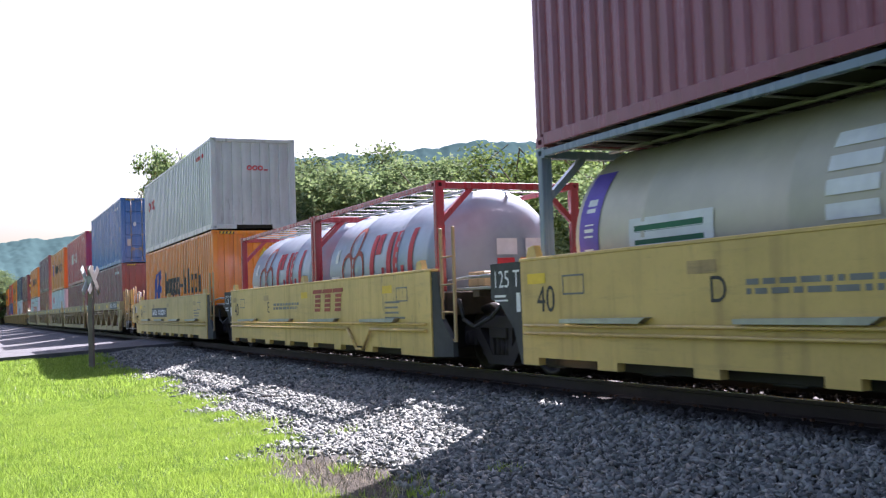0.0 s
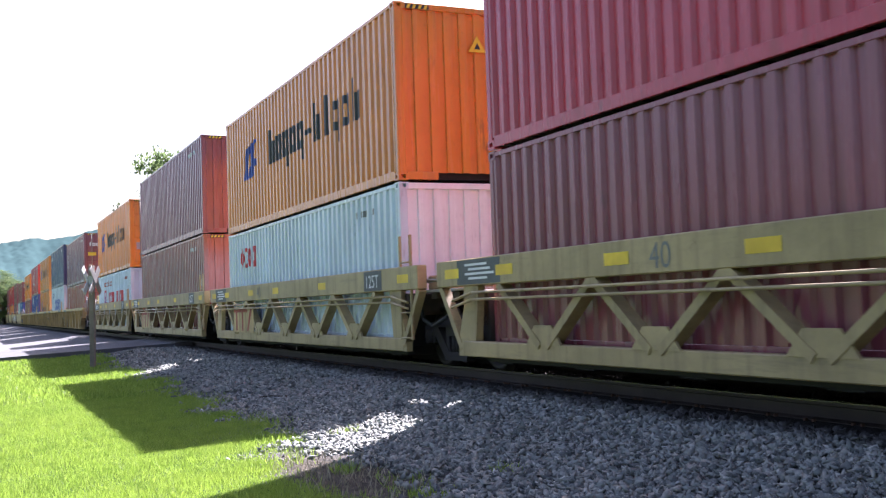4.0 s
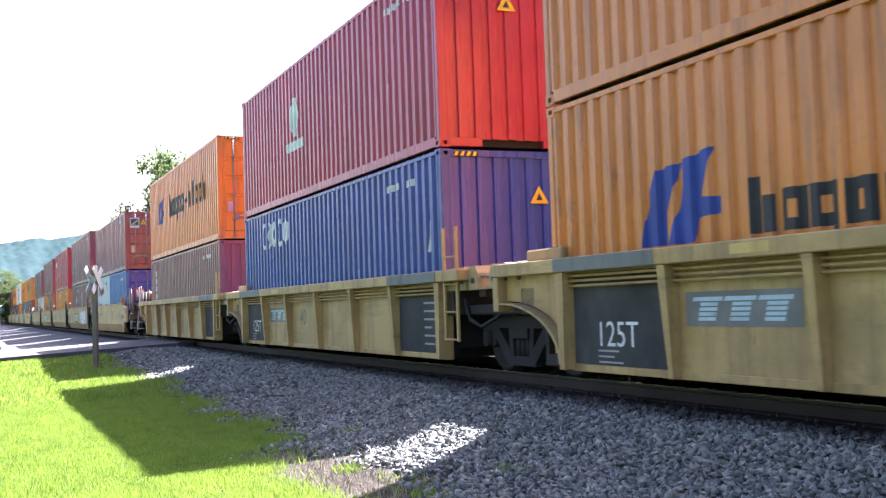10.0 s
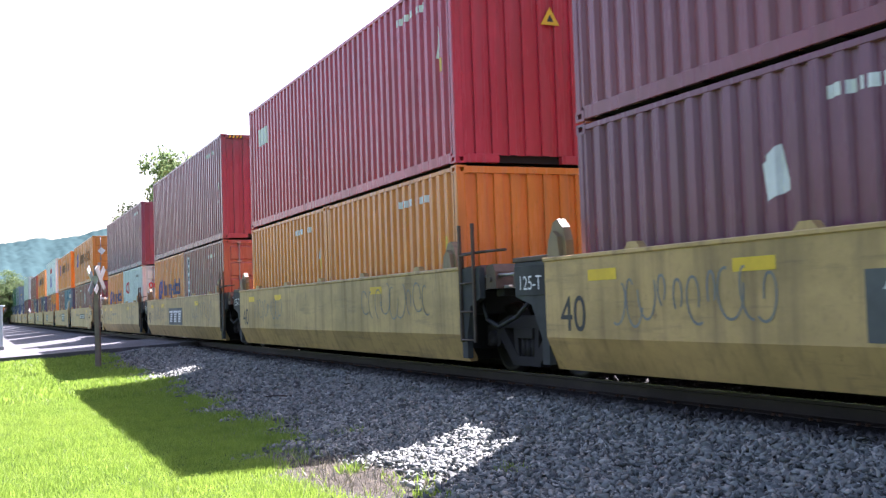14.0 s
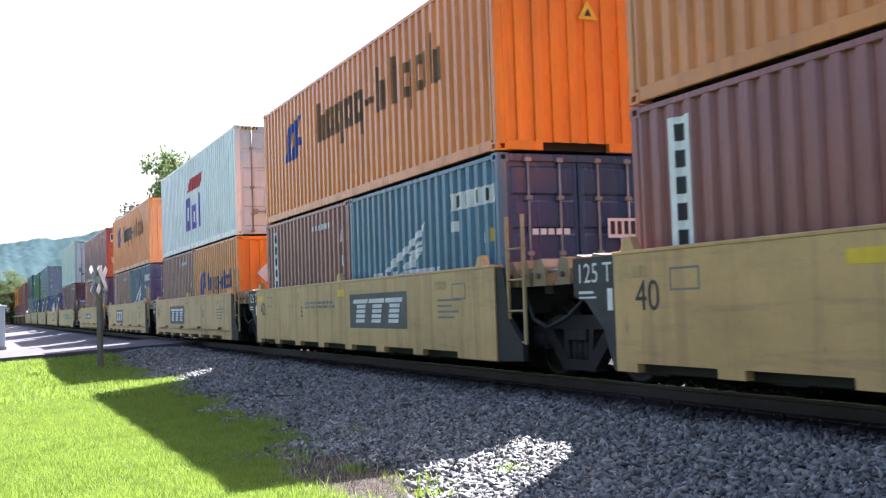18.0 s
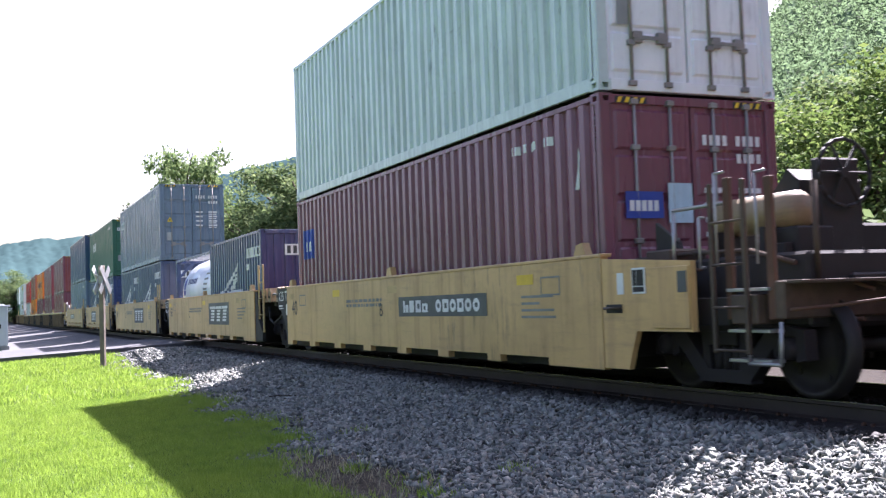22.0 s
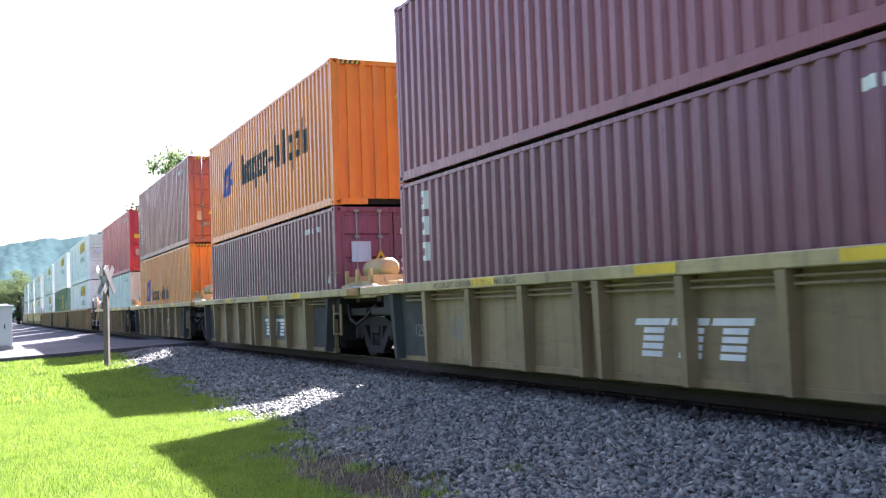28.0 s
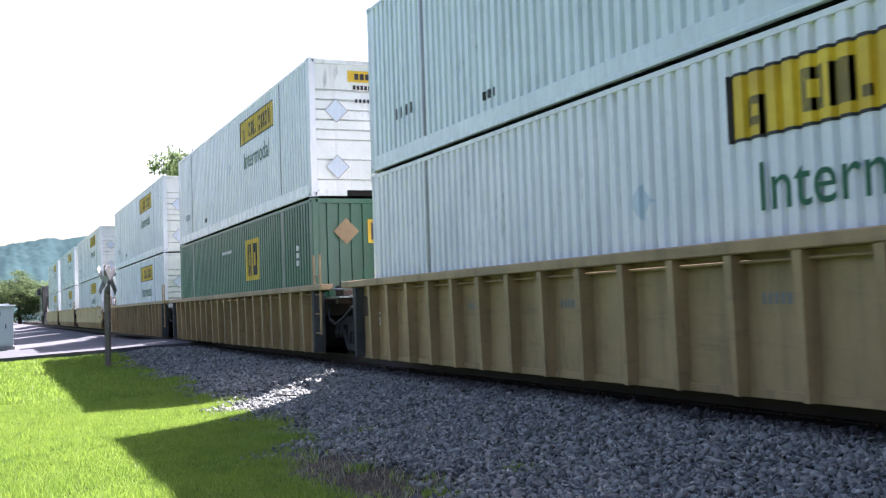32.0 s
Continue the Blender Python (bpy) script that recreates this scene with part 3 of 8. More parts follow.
def door_marks(root, H, ink=None):
    """Number and weight bars on the door leaves."""
    ink = ink or INK_WHITE
    e = front_end(root)
    fig = [[rect(0.14 + 0.095 * k, H - 0.55, 0.20 + 0.095 * k, H - 0.43)] for k in range(9) if k != 4]
    fig += [[rect(0.62 + 0.095 * k, H - 0.75, 0.68 + 0.095 * k, H - 0.64)] for k in range(4)]
    for j in range(4):
        fig += [[rect(0.14, H - 1.1 - j * 0.17, 0.40, H - 1.04 - j * 0.17)], [rect(0.62, H - 1.1 - j * 0.17, 0.95, H - 1.04 - j * 0.17)],
                [rect(0.62, H - 1.17 - j * 0.17, 0.92, H - 1.13 - j * 0.17)]]
    flat_on("weight_table", fig, 0.0, ink, e, "white number bars", 0.004)
    flat_on("data_plate", [[rect(-0.95, 0.75, -0.78, 1.05)]], 0.0, GALV, e, "grey data plate", 0.006)


# ---------------------------------------------------------------- tank containers
def tank_box(label, mat, framemat, bands, at_x=0.0):
    """A 20-foot tank container: a lying vessel in a steel frame; leading end at x = 0."""
    L, H = 6.058, 2.438
    h = W / 2
    root = thing("tank_container", label, "tank container", "tank containers")
    def vessel():
        b = Build()
        r = 1.1
        prof = [(-0.30, 0.0), (-0.31, 0.4), (-0.36, 0.75), (-0.48, 1.0), (-0.62, r), (-0.66, r + 0.012), (-0.72, r)]
        prof += [(-1.9, r), (-1.92, r + 0.01), (-1.98, r + 0.01), (-2.0, r), (-L / 2, r), (-4.05, r), (-4.07, r + 0.01), (-4.13, r + 0.01), (-4.15, r)]
        prof += [(-L - p, q) for p, q in reversed(prof[:7])]
        return b.lathe(prof, 40, "x", (0, 0, H / 2 + 0.06))
    v = part("vessel", shared(("vessel",), vessel), mat, root)
    root["near"] = v.name
    for sx, x in ((1, 0.0), (-1, -L)):
        for sy in (-1, 1):
            part("corner_post", shared(("tank_post", sx, sy), lambda: post_mesh(H, sx, sy, x, h)), framemat, root)
        for z0, z1 in ((0.02, 0.14), (H - 0.12, H - 0.02)):
            part("end_beam", shared(("tank_end_beam", sx, z0), lambda: Build().box(x, x - sx * 0.1, -h + 0.1, h - 0.1, z0, z1)), framemat, root)
        for sy in (-1, 1):
            for za, zc in ((H - 0.6, H - 0.1), (0.6, 0.1)):
                part("brace", shared(("tank_brace", sx, sy, za), lambda: Build().beam((x - sx * 0.06, sy * (h - 0.1), za), (x - sx * 0.06, sy * (h - 0.6), zc), 0.08, 0.08)), framemat, root)
    for sy in (-1, 1):
        part("top_rail", shared(("tank_rail", sy, 1), lambda: Build().box(-0.1, -L + 0.1, sy * h, sy * (h - 0.08), H - 0.1, H - 0.02)), framemat, root)
        part("bottom_rail", shared(("tank_rail", sy, 0), lambda: Build().box(-0.1, -L + 0.1, sy * h, sy * (h - 0.1), 0.03, 0.13)), framemat, root)
    for y in (-0.3, 0.3):
        part("walkway_rail", shared(("walkway_rail", y), lambda: Build().box(-0.2, -L + 0.2, y - 0.03, y + 0.03, H - 0.06, H - 0.02)), GALV, root)
    for k in range(9):
        part("walkway_bar", shared(("walkway_bar",), lambda: Build().box(0, -0.04, -h + 0.08, h - 0.08, H - 0.05, H - 0.03)), GALV, root).location.x = -0.4 - k * 0.65
    def manhole():
        return Build().lathe([(H - 0.32, 0.3), (H - 0.1, 0.3), (H - 0.08, 0.26), (H - 0.05, 0.0)], 16, "z", (-L / 2, 0, 0))
    part("manhole", shared(("manhole",), manhole), GALV, root)
    for nm, polys, ink, lb in [(LIFTED.get(nm, nm), [c], ink, lb) for nm, figure, ink, lb in bands for c in figure]:
        b = Build()
        r = 1.1 + 0.008
        for contours in polys:
            lo, hi = min(p[1] for c in contours for p in c), max(p[1] for c in contours for p in c)
            xs = sorted({round(p[0], 3) for c in contours for p in c})
            for a, c in zip(xs, xs[1:]):
                n = max(2, int((c - a) / 0.4) + 1)
                e = max((c - a) * 0.002, 6e-4)
                sa, sc = spans(contours, a + e), spans(contours, c - e)
                if len(sa) != len(sc):
                    sa = sc = spans(contours, (a + c) / 2)
                for (z0, z1), (z2, z3) in zip(sa, sc):
                    m = max(2, int((max(z1, z3) - min(z0, z2)) / 0.08) + 1)
                    row = []
                    for k in range(m + 1):
                        for xx, q0, q1 in ((a, z0, z1), (c, z2, z3)):
                            dz = q0 + (q1 - q0) * k / m - (H / 2 + 0.06)
                            dz = max(-r * 0.98, min(r * 0.98, dz))
                            row.append((xx, -math.sqrt(r * r - dz * dz), H / 2 + 0.06 + dz))
                    b.add(row, [(2 * k, 2 * k + 1, 2 * k + 3, 2 * k + 2) for k in range(m)])
        part(nm, b, ink, v, lb)
    return root


# ---------------------------------------------------------------- well cars
def sideframe_mesh(sy):
    b = Build()
    y0, y1 = sy * 0.93, sy * 1.07
    yc = sy * 1.0
    b.slab([(-0.62, 0.60), (0.62, 0.60), (0.72, 0.68), (0.45, 0.76), (-0.45, 0.76), (-0.72, 0.68)], *sorted((y0, y1)))
    for s in (-1, 1):
        b.slab([(s * 0.70, 0.68), (s * 1.08, 0.62), (s * 1.10, 0.36), (s * 0.98, 0.34), (s * 0.98, 0.56), (s * 0.80, 0.56), (s * 0.80, 0.34), (s * 0.70, 0.38)], *sorted((y0, y1)))
        b.slab([(s * 0.82, 0.58), (s * 0.36, 0.14), (s * 0.22, 0.14), (s * 0.24, 0.26), (s * 0.66, 0.66)], *sorted((y0, y1)))
        b.slab([(s * 0.20, 0.2), (s * 0.30, 0.2), (s * 0.34, 0.62), (s * 0.24, 0.62)], *sorted((y0 + sy * 0.01, y1 - sy * 0.01)))
        b.lathe([(sy * 0.9, 0.0), (sy * 0.9, 0.10), (sy * 1.11, 0.10), (sy * 1.13, 0.06), (sy * 1.13, 0.0)], 12, "y", (s * 0.89, 0, 0.46))
    b.slab([(-0.38, 0.12), (0.38, 0.12), (0.34, 0.24), (-0.34, 0.24)], *sorted((y0, y1)))
    for x in (-0.13, 0, 0.13):
        b.rod((x, yc, 0.24), (x, yc, 0.48), 0.055, 8)
    b.box(-0.22, 0.22, *sorted((sy * 0.95, sy * 1.09)), 0.47, 0.60)
    return b


def wheelset_mesh():
    b = Build()
    b.lathe([(-1.06, 0.0), (-1.06, 0.075), (1.06, 0.075), (1.06, 0.0)], 12, "y")
    for sy in (-1, 1):
        prof = [(0.68, 0.10), (0.68, 0.40), (0.69, 0.485), (0.715, 0.485), (0.73, 0.46), (0.82, 0.455), (0.82, 0.40), (0.775, 0.38), (0.765, 0.2), (0.83, 0.13), (0.83, 0.09)]
        b.lathe([(sy * s, r) for s, r in prof], 28, "y")
        for k in range(5):
            a = k * math.tau / 5
            b.rod((math.sin(a) * 0.3, sy * 0.765, math.cos(a) * 0.3), (math.sin(a) * 0.3, sy * 0.785, math.cos(a) * 0.3), 0.03, 6)
    return b


WHEELS = []          # (wheelset, unit's place in the train)


def truck(parent, x, unit_u):
    """A two-axle truck under a car's end."""
    def bolster():
        b = Build()
        b.box(-0.2, 0.2, -0.98, 0.98, 0.48, 0.72, 0.02)
        b.rod((0, 0, 0.7), (0, 0, 0.92), 0.28, 14)
        for s in (-1, 1):
            b.box(s * 0.32, s * 0.42, -0.75, 0.75, 0.36, 0.46)
        return b
    tr = part("truck", shared(("bolster",), bolster), TRUCKMAT, parent)
    tr.location = (x, 0, 0)
    for sy in (-1, 1):
        part("sideframe", shared(("sideframe", sy), lambda: sideframe_mesh(sy)), TRUCKMAT, tr)
    for s in (-1, 1):
        ws = part("wheelset", shared(("wheelset",), wheelset_mesh), WHEELMAT, tr)
        ws.location = (s * 0.89, 0, 0.46)
        WHEELS.append((ws, unit_u + x, s * 0.89))
    return tr


def ladder(parent, x0, x1, z0, z1, y, mat, rungs=4):
    st = part("ladder_rail", Build().box(x0 - 0.025, x0 + 0.025, y - 0.02, y + 0.02, z0, z1), mat, parent)
    part("ladder_rail", Build().box(x1 - 0.025, x1 + 0.025, y - 0.02, y + 0.02, z0, z1), mat, parent)
    for k in range(rungs):
        z = z0 + 0.03 + k * 0.38
        part("rung", Build().rod((x0, y - 0.01, z), (x1, y - 0.01, z), 0.014, 6), mat, st)
    return st


def railing(parent, x0, x1, y, z0, z1, mat, name="handrail"):
    return part(name, Build().pipe([(x0, y, z0), (x0, y, z1), (x1, y, z1), (x1, y, z0)], 0.02, 6), mat, parent)


def coupler(parent, x, sgn):
    b = Build()
    b.box(x - sgn * 1.2, x - sgn * 0.2, -0.12, 0.12, 0.70, 0.95)
    b.slab([(x - sgn * 0.25, 0.62), (x + sgn * 0.05, 0.64), (x + sgn * 0.16, 0.75), (x + sgn * 0.16, 0.92), (x + sgn * 0.05, 1.02), (x - sgn * 0.25, 1.0)], -0.17, 0.17)
    b.rod((x, 0.05, 0.6), (x, 0.05, 1.05), 0.06, 8)
    c = part("coupler", b, TRUCKMAT, parent)
    part("air_hose", Build().pipe([(x - sgn * 0.3, -0.35, 0.72), (x - sgn * 0.15, -0.36, 0.45), (x, -0.34, 0.33), (x + sgn * 0.2, -0.3, 0.36)], 0.025, 6), RUBBER, c)
    return c


def end_platform(root, mat, dark, x0, sgn, coupled, seed, A):
    """What stands between the well and the next car: deck, stanchions, brake gear. sgn: +1 leading, -1 trailing."""
    r = random.Random(seed)
    X = lambda d: x0 + sgn * d
    reach = 2.75 if coupled else 2.35
    b = Build()
    b.box(X(0.1), X(reach), -0.55, 0.55, 0.92, 1.1, 0.02)
    b.box(X(0.05), X(0.42), -1.36, 1.36, 0.78, 1.12, 0.02)
    b.box(X(0.95), X(1.15), -1.2, 1.2, 1.02, 1.12, 0.01)
    deck = part("end_platform", b, dark, root)
    if coupled:
        part("end_beam", Build().box(X(reach - 0.15), X(reach), -1.32, 1.32, 0.72, 1.05, 0.015), mat, root)
        coupler(root, X(3.58), sgn)
        if A == "piped" or (sgn > 0 and A in ("smooth", "bent", "plain")):
            res = Build().lathe([(-0.62, 0.0), (-0.6, 0.13), (-0.5, 0.19), (0.5, 0.19), (0.6, 0.13), (0.62, 0.0)], 18, "x", (X(1.62), -0.55, 1.70))
            part("air_reservoir", res, UMBER if mat is GRIMY else mat, root)
            for d in (1.2, 1.95):
                part("reservoir_bracket", Build().slab([(X(d) - 0.05, 1.1), (X(d) + 0.05, 1.1), (X(d) + 0.03, 1.56), (X(d) - 0.03, 1.56)], -0.85, -0.3), dark, root)
        elif A == "truss":
            part("lifting_bracket", Build().box(X(0.55), X(0.95), -1.2, -0.85, 1.5, 1.98, 0.02).box(X(0.6), X(0.68), -1.22, -0.8, 1.1, 1.5, 0.01).box(X(0.82), X(0.9), -1.22, -0.8, 1.1, 1.5, 0.01), YELLOW_OLD, root)
        else:
            part("brake_beam", Build().slab([(X(0.6), 1.25), (X(2.3), 1.25), (X(2.2), 1.5), (X(1.6), 1.62), (X(0.8), 1.48)], -0.9, -0.6), dark, root)
            part("brake_cover", Build().slab([(X(0.9), 1.46), (X(1.9), 1.46), (X(1.75), 1.78), (X(1.1), 1.7)], -0.75, -0.35), RUSTY, root)
        part("draft_box", Build().box(X(1.1), X(2.7), -1.0, 1.0, 0.64, 1.3, 0.03), SOOT, root)
        part("valve_box", Build().box(X(1.9), X(2.25), -0.7, -0.25, 1.1, 1.55, 0.02).box(X(1.95), X(2.2), -0.8, -0.7, 1.18, 1.4, 0.01), dark, root)
        part("brake_pipe", Build().pipe([(X(0.2), -1.05, 1.34), (X(1.2), -1.05, 1.36), (X(2.0), -1.02, 1.34), (X(2.6), -1.05, 1.2)], 0.025, 6), GRIMY, root)
        for d, y, top in ((2.05, -1.3, 2.0), (2.6, -1.3, 1.95), (2.3, 1.25, 2.05)):
            part("stanchion", Build().box(X(d) - 0.045, X(d) + 0.045, y - 0.025, y + 0.025, 0.72, top, 0.008), RUSTY if mat is GRIMY else mat, root)
            part("hook_rail", Build().pipe([(X(d - 0.14), y - 0.03, 1.2), (X(d - 0.14), y - 0.03, top + 0.05), (X(d), y - 0.03, top + 0.05)], 0.014, 5), GALV if mat is GRIMY else mat, root)
        railing(root, X(1.15), X(2.0), -1.25, 1.12, 1.78, GALV)
        railing(root, X(2.7), X(2.72), -0.9, 1.05, 1.9, mat)
        for z in (0.36, 0.62, 0.98):
            part("step", Build().box(X(2.05), X(2.6), -1.36, -1.2, z - 0.015, z + 0.015, 0.004), GALV, root)
        for k in range(4):
            y = -1.15 + 0.55 * k
            part("pipe_run", Build().pipe([(X(0.3), y, 1.14 + 0.03 * k), (X(1.0 + 0.2 * k), y + 0.1, 1.2), (X(2.4), y * 0.6, 1.16), (X(2.9), y * 0.4, 0.95)], 0.018, 5), (RUSTY, GRIMY)[k % 2], root)
        part("cross_step", Build().box(X(2.75), X(2.95), -1.3, 1.3, 1.02, 1.05, 0.005), GRIMY, root)
        part("lever", Build().pipe([(X(2.8), -1.3, 0.8), (X(2.95), -1.0, 0.82), (X(3.2), -0.2, 0.9)], 0.016, 5), RUSTY, root)
        part("side_sill", Build().box(X(1.3), X(2.0), -1.3, -1.18, 0.66, 0.92, 0.01), dark, root)
        part("equipment_box", Build().box(X(0.5), X(0.95), -1.15, -0.7, 1.12, 1.42, 0.02), mat, root)
        part("equipment_box", Build().box(X(1.5), X(1.95), 0.3, 0.95, 1.1, 1.6, 0.03), dark, root)
        part("brake_cylinder", Build().lathe([(-0.3, 0.0), (-0.3, 0.15), (0.22, 0.15), (0.3, 0.08), (0.62, 0.03), (0.62, 0.0)], 14, "x", (X(1.5), 0.2, 1.32)), dark, root)
        part("end_plate", Build().slab([(X(0.42), 1.1), (X(0.95), 1.1), (X(0.80), 1.5), (X(0.42), 1.72)], -0.95, -0.9), dark, root)
        part("end_plate", Build().slab([(X(0.42), 1.1), (X(0.95), 1.1), (X(0.80), 1.5), (X(0.42), 1.72)], 0.9, 0.95), dark, root)
        part("beam_stub", Build().box(X(2.15), X(2.5), -1.4, -1.1, 0.68, 0.94, 0.012), mat, root)
        part("apron", Build().box(X(0.45), X(2.6), -0.5, 0.5, 0.62, 0.92, 0.02), SOOT, root)
        part("grab_iron", Build().pipe([(X(1.75), -1.34, 1.2), (X(1.75), -1.4, 1.2), (X(1.75), -1.4, 1.66), (X(1.75), -1.34, 1.66)], 0.014, 5), GALV, root)
        part("stirrup", Build().pipe([(X(2.35), -1.36, 0.7), (X(2.35), -1.38, 0.34), (X(2.75), -1.38, 0.34), (X(2.75), -1.36, 0.7)], 0.018, 5), GALV, root)
        part("brake_rod", Build().pipe([(X(0.4), -0.7, 0.8), (X(1.6), -0.85, 0.66), (X(2.9), -0.6, 0.7)], 0.02, 5), RUSTY, root)
        if sgn > 0:
            part("brake_housing", Build().slab([(X(1.42), 1.1), (X(2.0), 1.1), (X(2.0), 2.0), (X(1.85), 2.12), (X(1.62), 1.9), (X(1.55), 1.5)], -0.42, 0.35), dark, root)
            wheel = Build()
            n = 16
            ring = [(X(2.2), -0.05 + 0.32 * math.cos(k * math.tau / n), 2.05 + 0.32 * math.sin(k * math.tau / n)) for k in range(n + 1)]
            wheel.pipe(ring, 0.02, 5)
            for k in range(3):
                a = k * math.pi / 3
                wheel.rod((X(2.2), -0.05 - 0.3 * math.cos(a), 2.05 - 0.3 * math.sin(a)), (X(2.2), -0.05 + 0.3 * math.cos(a), 2.05 + 0.3 * math.sin(a)), 0.015, 5)
            bs = part("brake_stand", Build().box(X(2.02), X(2.14), -0.3, 0.2, 1.1, 2.2, 0.02).rod((X(2.1), -0.05, 2.05), (X(2.22), -0.05, 2.05), 0.05, 8), RUSTY if seed % 2 else dark, root)
            part("hand_brake_wheel", wheel, RUSTY if seed % 2 else SOOT, bs)
    else:
        if A == "banded" and sgn > 0:
            part("air_reservoir", Build().lathe([(-0.55, 0.0), (-0.53, 0.15), (-0.45, 0.2), (0.45, 0.2), (0.53, 0.15), (0.55, 0.0)], 18, "x", (X(1.1), -0.75, 1.62)), mat, root)
            for d in (0.5, 1.1, 1.8):
                part("bearing_casting", Build().slab([(X(d) - 0.16, 1.1), (X(d) + 0.16, 1.1), (X(d) + 0.12, 1.5), (X(d) - 0.12, 1.5)], -1.2, -0.55).box(X(d) - 0.05, X(d) + 0.05, -1.24, -1.18, 1.15, 1.62, 0.01), mat, root)
            part("beam_casting", Build().slab([(X(0.3), 1.1), (X(2.2), 1.1), (X(2.2), 1.3), (X(1.7), 1.4), (X(0.9), 1.4), (X(0.3), 1.34)], -1.26, -1.18), mat, root)
        if A in ("ribbed", "smooth", "bent", "plain"):
            for d, w in ((0.42, 0.14), (0.78, 0.10), (1.12, 0.15)):
                part("bearing_casting", Build().slab([(X(d - w), 1.12), (X(d + w), 1.12), (X(d + w * 0.8), 1.34), (X(d + w * 0.4), 1.44), (X(d - w * 0.8), 1.42)], -1.36, -0.9), OCHRE if A == "ribbed" else UMBER if A == "smooth" else GRIMY, root)
                part("pin", Build().rod((X(d), -1.39, 1.24), (X(d), -1.30, 1.24), 0.035, 8), GRIMY, root)
            if sgn < 0 and A == "ribbed":
                part("bridge_box", Build().box(X(-0.5), X(0.35), -1.3, -0.75, 1.412, 1.56, 0.02), TAN, root)
        if A in ("banded", "ribbed"):
            part("apron", Build().box(X(0.45), X(1.5), -1.2, 1.2, 0.78, 0.92, 0.02), SOOT, root)
        part("walk_plate", Build().box(X(0.45), X(1.4), -1.25, -0.6, 1.12, 1.16, 0.006), GALV, root)
        part("equipment_box", Build().box(X(0.5), X(1.0), -1.05, -0.65, 1.16, 1.38, 0.02), mat, root)
        part("cross_pipe", Build().pipe([(X(0.4), -1.3, 1.26), (X(1.1), -1.3, 1.3), (X(1.9), -1.28, 1.28)], 0.022, 6), GALV, root)
        if sgn > 0:
            part("air_hose", Build().pipe([(X(0.5), -1.2, 1.0), (X(0.75), -1.25, 0.72), (X(1.1), -1.25, 0.62), (X(1.5), -1.2, 0.75), (X(1.7), -1.1, 0.95)], 0.028, 6), RUBBER, root)


